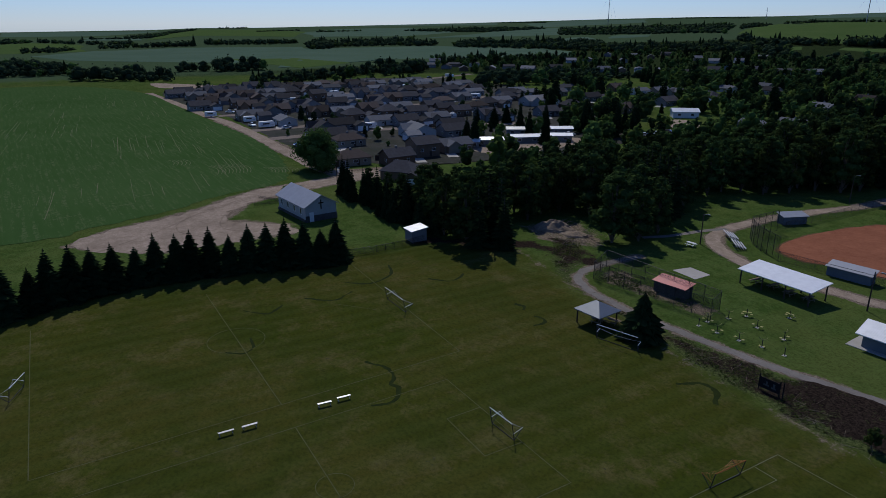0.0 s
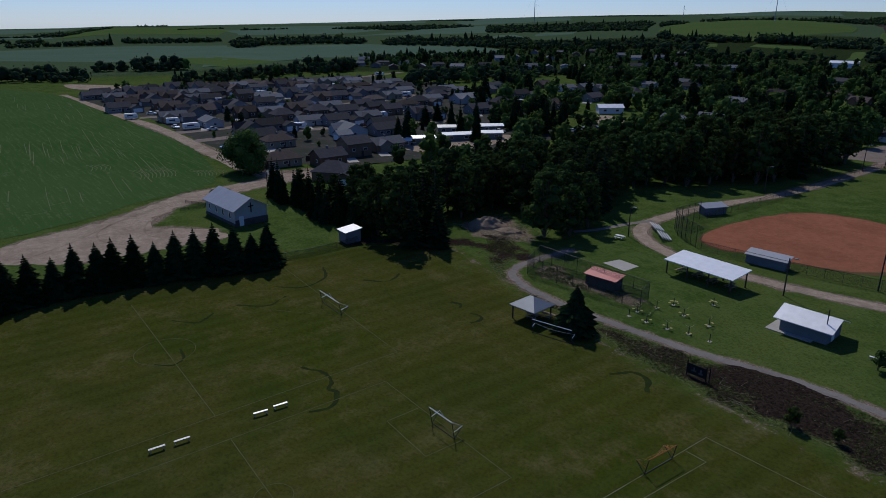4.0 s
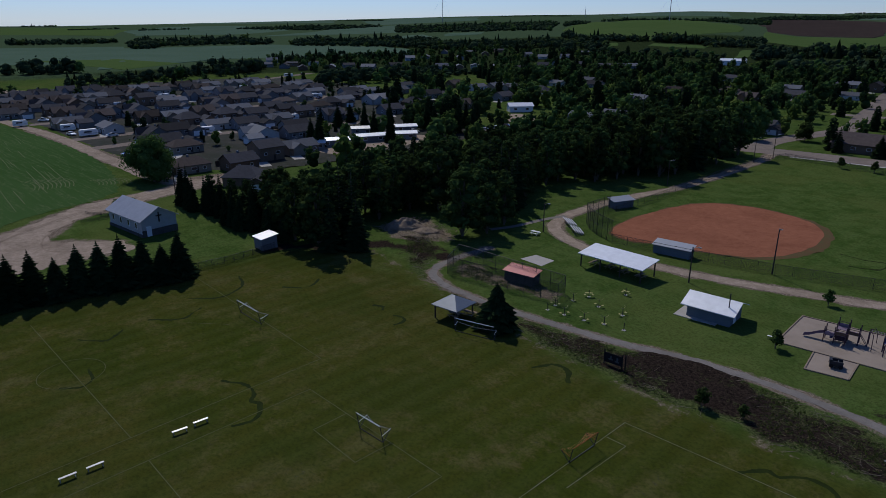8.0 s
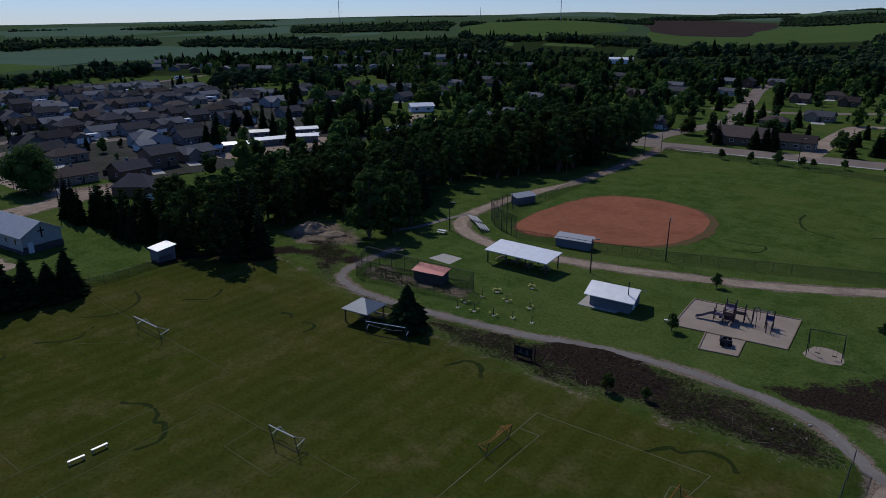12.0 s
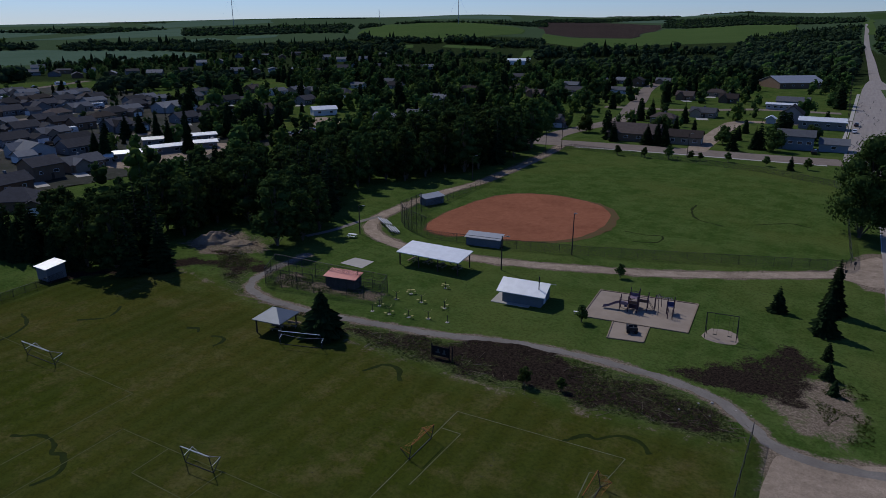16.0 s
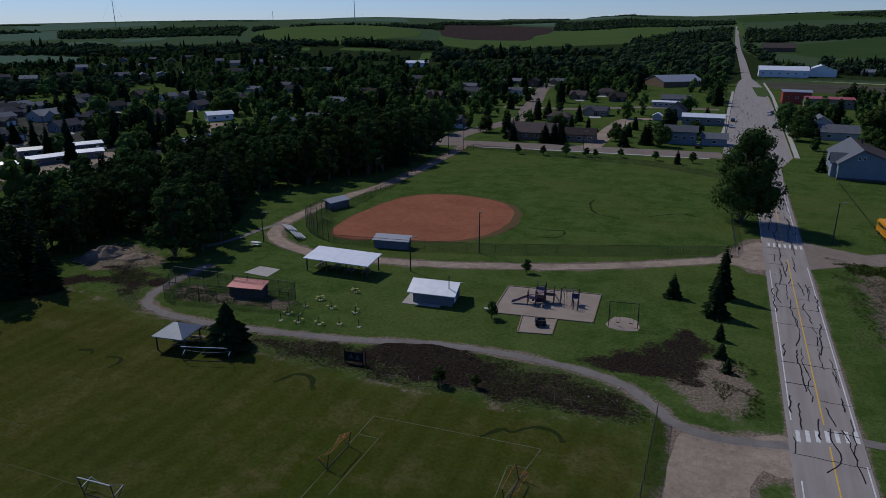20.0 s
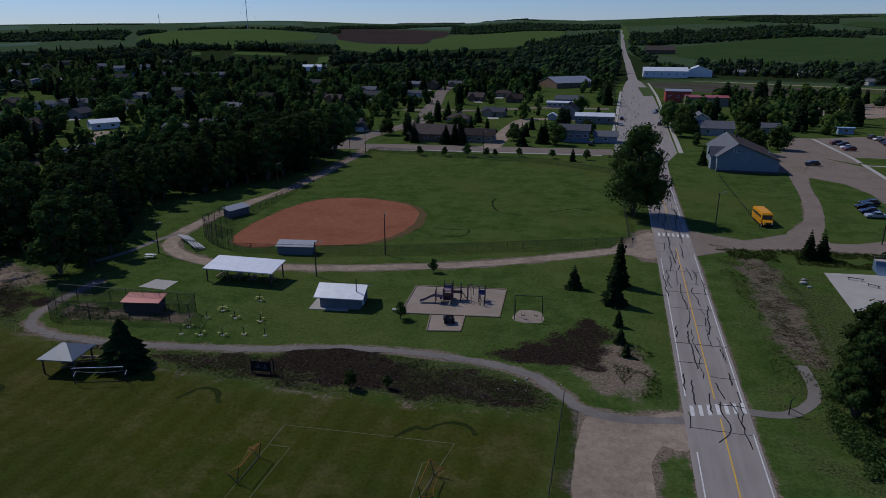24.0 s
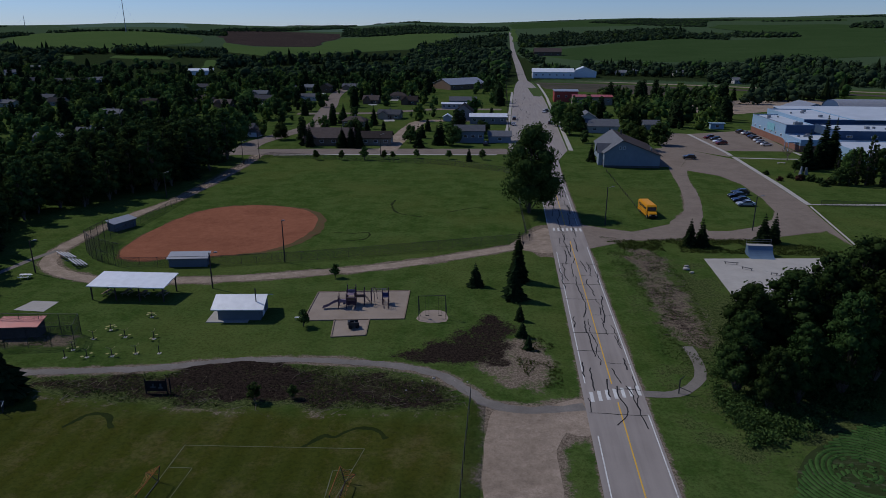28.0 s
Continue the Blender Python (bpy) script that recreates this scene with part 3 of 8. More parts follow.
strip("street", [(-186, 96), (-190, 70), (-232, 67), (-287, 66.6), (-326, 64), (-346, 61.5), (-391, 58.5), (-482, 50.5)], 5, 0.05, M_GRAVEL, "pale gravel road between the crop field and houses", "road", 0.5)
strip("footpath", WALKPATH, 1.6, 0.03, M_PATH, "grey gravel footpath winding through the park", "path", 0.4, 0.8)
strip("gravel_lane", LANE, 3.0, 0.035, M_GRAVEL, "pale gravel lane round the ball diamond", "lane", 0.3)
strip("footpath", SIDEPATH, 1.5, 0.04, M_PATH, "narrow gravel footpath beside the trees", "path", 0.15)
strip("footpath", [(17.2, 75.9), (20, 75.9), (22.5, 77), (25.3, 80.6), (26.2, 85), (26, 90)], 1.5, 0.035, M_PATH, "curved gravel footpath off the road", "path", 0.12)
patch("infield_edge", [(-62 + (x + 62) * (1.12 if x > -62 else 1.02), 141 + (y - 141) * 1.03) for x, y in INFIELD], 0.022, M_SHALE_EDGE, "worn reddish grass edge round the infield", "grass edge", 1.0)
patch("infield", INFIELD, 0.035, M_SHALE, "red shale infield of the ball diamond", "ball diamond", 0.45)
patch("junction_gravel", [(8.5, 131), (9.9, 136), (9.9, 146), (8.5, 150), (2, 139.5), (1, 134.5)], 0.028, M_GRAVEL, "pale gravel apron beside the road", "gravel", 0.3)
patch("gravel_drive", DRIVE, 0.03, M_DRIVE, "wide brown gravel drive beside the school lawn", "drive", 0.25, False)
patch("gravel_lane", BUSLANE, 0.034, M_DRIVE, "curved gravel lane past the parked bus", "lane", 0.3)
strip("sidewalk", [(79.6, 307), (80.6, 285), (81.6, 262), (81.4, 252)], 1.5, 0.09, M_CONC, "pale concrete pavement beside the car park", "pavement", 0.05)
strip("footpath", [(81.4, 247.8), (90, 247.4), (98, 247), (106.5, 249), (107.5, 262)], 1.5, 0.06, M_CONC, "pale concrete footpath over the school lawn", "path", 0.05)
patch("parking_lot", [(50.4, 228), (58, 229), (70, 262), (80.6, 250), (82, 263), (108.5, 264), (111.5, 322), (80, 308), (66, 312), (60, 268), (50.4, 262)], 0.026, M_DRIVE, "pale gravel car park before the school", "car park", 0.5, False)
strip("sidewalk", [(81.4, 250), (80.6, 225), (80.0, 203.7), (78.6, 178.4), (92, 179.4), (130, 182)], 1.6, 0.09, M_CONC, "pale concrete pavement along the drive", "pavement", 0.03, curve=False)
strip("kerb", [(78.3, 176.5), (75.7, 158.3), (73.6, 143)], 0.5, 0.1, M_CONC, "pale concrete kerb beside the drive", "kerb", 0.02, curve=False)
patch("skate_pad", [(39.1, 130.6), (38.4, 104), (66, 104), (67, 133.4)], 0.06, M_CONC, "pale concrete skate park slab", "slab", 0.1, False)
patch("crop_field", [(-153, -120), (-156.5, -15.5), (-161.5, 0), (-168.5, 18.5), (-178.5, 33.5), (-184, 48), (-196, 56.5), (-237, 63.5), (-290, 63), (-340, 58.5), (-395, 55), (-487, 47), (-560, 10), (-575, -60), (-590, -260)], 0.06, M_CROP, "dark green young crop with pale streaks", "crop field", 1.2)
patch("crop_field", [(28.5, 56), (31, 63), (38, 69), (46, 73), (60, 77), (75, 60), (60, 30), (35, 25), (28, 40)], 0.05, M_ROUND, "green row crop in curved rows", "crop field", 0.4)
patch("concrete_pad", [(-79.8, 93.3), (-74.4, 93.1), (-74.6, 97.3), (-79.2, 97.3)], 0.05, M_CONC, "pale square concrete pad in the grass", "slab", 0.05, False)

# ---- playing field lines ----
CHALK = [((-108, -9.2), (-68.5, -8.7)), ((-68.5, -8.7), (-71.4, 42.8)), ((-110, 16.2), (-69.9, 17.3)), ((-95.1, 42.9), (-71.4, 42.8)), ((-95.1, 42.9), (-112, 43)),
         ((-63.4, -8), (-65.5, 37.4)), ((-64.6, 17.3), (-47, 17.5)), ((-65.5, 37.4), (-41.9, 38.1)), ((-41.9, 38.1), (-41.2, 15)), ((-57.9, 37.6), (-57.7, 33)), ((-57.7, 33), (-49.7, 33)), ((-49.7, 33), (-49.8, 37.9)),
         ((-34.8, 60), (-34.4, 36)), ((-34.8, 60), (-15.1, 61.2)), ((-15.1, 61.2), (-18, 40)), ((-34.6, 56.1), (-32.2, 56.2)), ((-32.2, 56.2), (-32.3, 46)), ((-15.6, 57.5), (-17.6, 57.1)), ((-17.6, 57.1), (-17, 48)), ((-95, 34), (-90, 38.5))]
M_CHALK2 = surface("white_field_chalk", (0.13, 0.135, 0.085), (0.075, 0.082, 0.035), 0.5, 3, 0.95, bumps=0)
for a, b in CHALK:
    n = max(2, int((Vector(a) - Vector(b)).length / 2))
    strip("pitch_line", [tuple(Vector(a).lerp(Vector(b), i / n)) for i in range(n + 1)], 0.1, 0.02, M_CHALK2 if a[0] > -35 else M_CHALK, "faded white line on the playing field", "pitch line", 0.03, curve=False)
for cx, cy, r in ((-52.9, 17.6, 1.9), (-90, 16.6, 4.0)):
    strip("pitch_line", [(cx + r * math.cos(a * 0.1963), cy + r * math.sin(a * 0.1963)) for a in range(33)], 0.08, 0.02, M_CHALK, "faded white centre circle on the playing field", "pitch line", 0.02, curve=False)

# ---- road markings ----
for y0, y1, x in ((-40, 73.5, 13.7), (78, 140, 13.6), (152, 205, 13.5)):
    tagged(part("centre_line", Geo().box(x - 0.075, y0, 0.045, x + 0.075, y1, 0.048), M_YELLOW), "yellow centre line on the road", "road marking", kind="structure")
for y0, y1, x in ((-40, 71, 16.85), (77.5, 136, 16.8), (153, 205, 16.4), (-40, 66, 10.4), (77.8, 132, 10.2), (153, 205, 9.4)):
    tagged(part("edge_line", Geo().box(x - 0.07, y0, 0.045, x + 0.07, y1, 0.048), M_LINE), "white edge line on the road", "road marking", kind="structure")
for cy, tilt in ((74.5, 0.35), (149, 0.0)):
    for i in range(7):
        x, yy = 10.7 + i * 1.0, cy + tilt * i
        tagged(part("crossing_stripe", Geo().box(x - 0.22, yy - 1.2, 0.046, x + 0.22, yy + 1.2, 0.05), M_LINE), "worn white crossing stripe on the asphalt", "road marking", "crossing stripes", "structure")


# ---- trees ----
def cards(points, size, rr, flat=0.6, outward=None):
    """Small bent leaf sheets, one quad each, at the points, facing outward where that is given."""
    n = len(points)
    nrm = rr.normal(size=(n, 3))
    if outward is None:
        nrm[:, 2] = np.abs(nrm[:, 2]) + flat
    else:
        nrm = outward + nrm * 0.42
    nrm /= np.linalg.norm(nrm, axis=1)[:, None]
    u = np.cross(nrm, rr.normal(size=(n, 3)))
    u /= np.linalg.norm(u, axis=1)[:, None]
    w = np.cross(nrm, u)
    s = size * rr.uniform(0.6, 1.3, (n, 1))
    k = s * rr.uniform(0.5, 0.9, (n, 1))
    c = np.asarray(points)
    vs = np.stack([c - u * s, c - w * k + nrm * 0.15 * s, c + u * s, c + w * k - nrm * 0.15 * s], 1).reshape(-1, 3)
    return vs, np.arange(4 * n).reshape(-1, 4)


def blob_quads(seed):
    """A lumpy closed shape of 24 faces, the dense inside of a leaf mass."""
    rr = np.random.default_rng(seed)
    bm = bmesh.new()
    bmesh.ops.create_cube(bm, size=1)
    bmesh.ops.subdivide_edges(bm, edges=bm.edges[:], cuts=1, use_grid_fill=True)
    vs = np.array([v.co.normalized() for v in bm.verts]) * rr.uniform(0.8, 1.1, (len(bm.verts), 1))
    qs = np.array([[v.index for v in f.verts] for f in bm.faces])
    bm.free()
    return vs, qs


def lobes_for(height, width, base, rr, count):
    """Leaf masses of a crown: centres and radii."""
    out = []
    for i in range(count):
        t = (i + 0.5) / count
        z = base + (height - base) * (0.12 + 0.80 * t)
        spread = width / 2 * (0.35 + 0.75 * math.sin(math.pi * min(1, 0.25 + 0.72 * t))) * 0.72
        a = i * 2.4 + rr.uniform(-0.4, 0.4)
        r = width * rr.uniform(0.20, 0.30) * (1.1 - 0.45 * t) * (13 / count) ** 0.3
        out.append((spread * math.cos(a) * rr.uniform(0.4, 1), spread * math.sin(a) * rr.uniform(0.4, 1), z, r))
    return out


def broadleaf_parts(height, width, base, seed, leaves, size, lobes=13):
    rr = np.random.default_rng(seed)
    L = lobes_for(height, width, base, rr, lobes)
    g, vs, qs, count = Geo(), [], [], 0
    bend = [(rr.uniform(-0.2, 0.2) * k, rr.uniform(-0.2, 0.2) * k, height * 0.78 * k / 4) for k in range(5)]
    r0 = 0.014 * height + 0.06
    for k in range(4):
        g.bar(bend[k], bend[k + 1], r0 * (1 - 0.22 * k), r0 * (1 - 0.22 * (k + 1)), 6)
    weight = sum(r * r for *_, r in L)
    for n, (x, y, z, r) in enumerate(L):
        k = min(3, max(0, int((z - 0.25 * (height - base) - base * 0.4) / (height * 0.78) * 4)))
        g.bar(bend[k], (x * 0.8, y * 0.8, z), r0 * 0.35, r0 * 0.1, 4)
        m = int(leaves * r * r / weight)
        d = rr.normal(size=(m, 3))
        d /= np.linalg.norm(d, axis=1)[:, None]
        lump = 1 + 0.22 * np.sin(d[:, :1] * 5 + n) * np.sin(d[:, 1:2] * 6 + 2 * n)
        rad = r * lump * rr.uniform(0.82, 1.12, (m, 1))
        bv, bq = blob_quads(seed * 50 + n)
        for v, q in (((bv * r * 0.74 * (1, 1, 0.9) + (x, y, z)), bq), cards(np.array((x, y, z)) + d * rad * (1, 1, 0.9), size, rr, 0, d)):
            vs.append(v)
            qs.append(q + count)
            count += len(v)
    return g, (np.concatenate(vs), np.concatenate(qs))


def spruce_parts(height, width, seed, tiers=15, arms=10):
    rr = np.random.default_rng(seed)
    g = Geo().bar((0, 0, 0), (0, 0, height * 0.97), 0.018 * height + 0.03, 0.02, 6)
    vs, qs = [], []
    for i in range(tiers):
        t = i / (tiers - 1)
        z = height * (0.06 + 0.90 * t)
        r = width / 2 * ((1 - t) ** 0.85) * rr.uniform(0.88, 1.1) + 0.12
        for a in range(max(5, int(arms * (1 - 0.4 * t)))):
            an = a * 6.2832 / max(5, int(arms * (1 - 0.4 * t))) + rr.uniform(0, 0.5) + i * 0.7
            rl = r * rr.uniform(0.75, 1.18)
            ca, sa = math.cos(an), math.sin(an)
            wd = rl * 0.30 + 0.10
            drop = rl * rr.uniform(0.22, 0.42)
            for s in (-1, 1):
                k = len(vs)
                vs += [(0, 0, z + 0.10 * rl), (ca * rl * 0.55 - s * sa * wd, sa * rl * 0.55 + s * ca * wd, z - drop * 0.75 - 0.10), (ca * rl, sa * rl, z - drop * 0.8), (ca * rl * 0.5, sa * rl * 0.5, z - drop * 0.25 + 0.10 * rl)]
                qs.append((k, k + 1, k + 2, k + 3))
    k = len(vs)
    vs += [(0.12, 0, height * 0.93), (-0.06, 0.1, height * 0.93), (0, 0, height * 1.02), (-0.06, -0.1, height * 0.93)]
    qs.append((k, k + 1, k + 2, k + 3))
    return g, (np.array(vs), np.array(qs))


def tree_thing(name, parts, m, label, group, bark, leaf):
    g, (vs, qs) = parts
    ob = thing(name, m, label, "tree", group)
    part("trunk", g, bark, ob)
    part("crown", fast_mesh("crown", vs, qs, leaf), leaf, ob)
    return ob


def place(x, y, turn=0.0, s=1.0, z=0.0):
    return Matrix.Translation((x, y, z)) @ pose(0, 0, 0, 0, 0, turn) @ Matrix.Diagonal((s, s, s, 1))


def copy_scaled(ob, x, y, turn, sx, sz):
    made = copy_thing(ob, Matrix.Identity(4))
    made.matrix_world = Matrix.Translation((x, y, 0)) @ pose(0, 0, 0, 0, 0, turn) @ Matrix.Diagonal((sx, sx, sz, 1))
    return made


def kinds(name, makers, label, group, bark, leaf):
    """The first of each variety, stored far below for copying, is itself set in place by the first use."""
    made = [tree_thing(name, mk, Matrix.Identity(4), label, group, bark, leaf) for mk in makers]
    used = [False] * len(made)

    def put(k, x, y, turn, sx, sz):
        k %= len(made)
        if used[k]:
            return copy_scaled(made[k], x, y, turn, sx, sz)
        used[k] = True
        made[k].matrix_world = Matrix.Translation((x, y, 0)) @ pose(0, 0, 0, 0, 0, turn) @ Matrix.Diagonal((sx, sx, sz, 1))
        return made[k]

    return put


# row of spruces between the playing field and the church lot
row = kinds("spruce_tree", [spruce_parts(9, 4.6, s, 21, 12) for s in range(4)], "dark green spruce in a row beside the field", "spruce row", M_BARK, M_SPRUCE)
for i in range(18):
    t = i / 17
    y = -12 + 53.4 * t
    x = -113.2 - 5.6 * math.sin(math.pi * min(1, t * 1.05) ** 0.8) - 0.6 * rnd.random() - 1.2
    row(i, x, y + rnd.uniform(-0.5, 0.5), rnd.uniform(0, 360), rnd.uniform(1.35, 1.6), rnd.choice((0.8, 0.93, 0.98, 1.0, 1.06)))
for i in range(14):
    t = i / 13
    row(i, -163 + 42 * t + rnd.uniform(-1, 1), 62 + 3.5 * t + rnd.uniform(-2, 2), rnd.uniform(0, 360), rnd.uniform(0.75, 1.0), rnd.uniform(0.9, 1.25))

# single trees
lone = kinds("spruce_tree", [spruce_parts(9.6, 4.2, 31, 25, 11), spruce_parts(7.6, 4.6, 33, 20, 12)], "tall dark spruce beside the road verge", "park trees", M_BARK, M_SPRUCE)
lone(0, 2.0, 114.6, 0, 1, 1)
lone(1, 1.3, 105.8, 40, 1, 1)
small = kinds("spruce_tree", [spruce_parts(4.5, 3.2, s, 12, 10) for s in (41, 42)], "small dark spruce on the grass", "park trees", M_BARK, M_SPRUCE)
for x, y, s, k in ((-5.5, 111.4, 1.05, 1.0), (2.1, 96.9, 0.62, 0.66), (2.4, 91.0, 0.7, 0.6), (3.2, 87, 0.55, 0.5), (38.2, 138.4, 1.15, 1.4), (40.7, 138.7, 1.35, 1.35), (54.4, 142.3, 1.3, 1.5), (57.0, 143.3, 1.2, 1.45)):
    small(rnd.randrange(2), x, y, rnd.uniform(0, 360), s, k)
wide = kinds("spruce_tree", [spruce_parts(7.4, 8.0, 51, 24, 17)], "broad dark spruce beside the picnic shelter", "park trees", M_BARK, M_SPRUCE)
wide(0, -62.0, 67.6, 0, 0.95, 1)
big = kinds("poplar_tree", [broadleaf_parts(22.5, 14.5, 2.4, 61, 10000, 0.30, 30)], "large green leafy poplar beside the road", "park trees", M_BARK, M_LEAF2)
big(0, 5.4, 163.2, 0, 1, 1)
wide2 = kinds("willow_tree", [broadleaf_parts(12.5, 14.5, 1.0, 62, 6000, 0.32, 20)], "round leafy tree at the field corner", "park trees", M_BARK, M_LEAF2)
wide2(0, -197, 66.5, 0, 1, 1)

# poplar grove beside the road
grove = kinds("poplar_tree", [broadleaf_parts(17, 8.5, 2.2, s, 7500, 0.19, 64) for s in (71, 72, 73)], "leafy poplar in a dense roadside grove", "roadside grove", M_BARK, M_LEAFGROVE)
for x, y, k in ((28.5, 76.5, 0.8), (31, 72.5, 0.62), (35.5, 75.5, 0.75), (30.5, 81, 0.95), (36, 82.5, 1.05), (41, 77, 1.0), (41.5, 85, 1.15), (46.5, 80.5, 1.1), (47.5, 88, 1.25), (52.5, 84.5, 1.3), (44, 92, 0.8), (52, 96, 1.05), (58, 92, 1.25)):
    grove(rnd.randrange(3), x, y, rnd.uniform(0, 360), k * rnd.uniform(0.85, 1.05), k * 0.86)


# the wood
WOOD = [(-160, 66), (-122, 66), (-106, 62), (-102, 73), (-112, 79), (-119, 85), (-119, 101), (-108, 105), (-101, 94), (-91, 95), (-94, 108), (-104, 122), (-111, 138), (-108, 160), (-99, 174), (-95, 200), (-97, 226), (-110, 238), (-126, 246), (-138, 215), (-144, 170), (-147, 120), (-152, 92)]


def spread(outline, gap, rr):
    """Points about a gap apart inside an outline."""
    xs, ys = [p[0] for p in outline], [p[1] for p in outline]
    gx, gy = np.meshgrid(np.arange(min(xs), max(xs), gap), np.arange(min(ys), max(ys), gap * 0.9))
    gx = gx + (np.arange(gx.shape[0]) % 2)[:, None] * gap / 2
    gx, gy = gx.ravel() + rr.uniform(-0.35, 0.35, gx.size) * gap, gy.ravel() + rr.uniform(-0.35, 0.35, gx.size) * gap
    ok = poly_mask(gx, gy, outline) > 0
    return np.stack([gx[ok], gy[ok]], 1)


wood = kinds("poplar_tree", [broadleaf_parts(17, w, 1.0, s, 1100, 0.36, 20) for s, w in ((81, 7.8), (82, 7.0), (83, 8.4), (84, 7.4), (85, 6.6))], "dark leafy poplar in a dense wood", "wood", M_BARK, M_LEAF)
fir = kinds("spruce_tree", [spruce_parts(17, 5.6, s, 17, 9) for s in (91, 92)], "tall dark spruce in a dense wood", "wood", M_BARK, M_SPRUCE)
WOODPTS = spread(WOOD, 6.2, rng)
for i, (x, y) in enumerate(WOODPTS):
    k = rnd.uniform(0.68, 0.98) * (0.62 if x < -140 and y < 105 else 1.0) * (1.12 if y > 170 else 1.0) * (0.8 if x < -128 else 1.0)
    if wobble(x, y, 0.06) > 0.27 or (y > 190 and rnd.random() < 0.25):
        fir(i, x, y, rnd.uniform(0, 360), rnd.uniform(1.0, 1.35), k * rnd.uniform(0.9, 1.1))
    else:
        wood(i, x, y, rnd.uniform(0, 360), k * rnd.uniform(1.05, 1.35), k)


# ---- joined trees further off ----
def far_broad(seed, leaves, size, lobes=5):
    rr = np.random.default_rng(seed)
    vs, qs, k = [], [], 0
    masses = [(0.0, 0.0, 0.30, 0.34), (0.16, 0.06, 0.58, 0.27), (-0.15, -0.10, 0.66, 0.25), (0.02, 0.12, 0.82, 0.19)][:lobes]
    for n, (x, y, z, r) in enumerate(masses):
        x, y, z, r = x + rr.uniform(-0.08, 0.08), y + rr.uniform(-0.08, 0.08), z + rr.uniform(-0.05, 0.05), r * rr.uniform(0.85, 1.15)
        bv, bq = blob_quads(seed * 9 + n)
        d = rr.normal(size=(leaves // lobes, 3))
        d /= np.linalg.norm(d, axis=1)[:, None]
        for v, q in ((bv * r * 0.76 + (x, y, z), bq), cards(np.array((x, y, z)) + d * r * rr.uniform(0.85, 1.12, (len(d), 1)), size, rr, 0, d)):
            vs.append(v)
            qs.append(q + k)
            k += len(v)
    return np.concatenate(vs), np.concatenate(qs)


def cone_spruce(seed):
    """A small ragged spruce for distant belts: three stacked skirts of eight blades."""
    rr = np.random.default_rng(seed)
    vs, qs = [], []
    for z0, z1, r in ((0.04, 0.62, 0.155), (0.3, 0.82, 0.115), (0.55, 1.0, 0.075)):
        for k in range(8):
            a0, a1, k0 = 0.785 * k, 0.785 * (k + 1), len(vs)
            am, q = (a0 + a1) / 2, r * rr.uniform(0.8, 1.25)
            vs += [(0, 0, z1), (q * 0.8 * math.cos(a0), q * 0.8 * math.sin(a0), z0 + 0.05), (q * math.cos(am), q * math.sin(am), z0 + rr.uniform(-0.03, 0.04)), (q * 0.8 * math.cos(a1), q * 0.8 * math.sin(a1), z0 + 0.05)]
            qs.append((k0, k0 + 1, k0 + 2, k0 + 3))
    return np.array(vs), np.array(qs)


def far_spruce(seed, tiers, arms):
    g, (v, q) = spruce_parts(1.0, 0.30, seed, tiers, arms)
    return v, q


def scatter(name, shapes, spots, material, label, category="trees"):
    """One mesh of many trees; spots: x, y, width, height, shape."""
    vs, qs, k = [], [], 0
    for x, y, w, h, s in spots:
        v, q = shapes[int(s) % len(shapes)]
        a = rnd.uniform(0, 6.28)
        c, sn = math.cos(a), math.sin(a)
        p = np.stack([(v[:, 0] * c - v[:, 1] * sn) * w + x, (v[:, 0] * sn + v[:, 1] * c) * w + y, v[:, 2] * h + float(rise(x, y)) - 0.1], 1)
        vs.append(p)
        qs.append(q + k)
        k += len(v)
    me = fast_mesh(name, np.concatenate(vs), np.concatenate(qs), material)
    return tagged(new(name, me), label, category, kind="stuff")


TOWN_BROAD = [far_broad(s, 52, 0.094, 4) for s in range(101, 106)]
TOWN_SPRUCE = [far_spruce(s, 9, 8) for s in (111, 112)]
FAR_BROAD = [far_broad(s, 24, 0.095, 2) for s in range(121, 125)]
HILL_BROAD = [far_broad(s, 13, 0.13, 1) for s in range(141, 145)]
SKY_BROAD = [far_broad(s, 6, 0.13, 1) for s in range(151, 155)]
FAR_SPRUCE = [cone_spruce(s) for s in (131, 132, 133)]


def polar(b, r):
    return (-r * math.sin(radians(b)), r * math.cos(radians(b)))


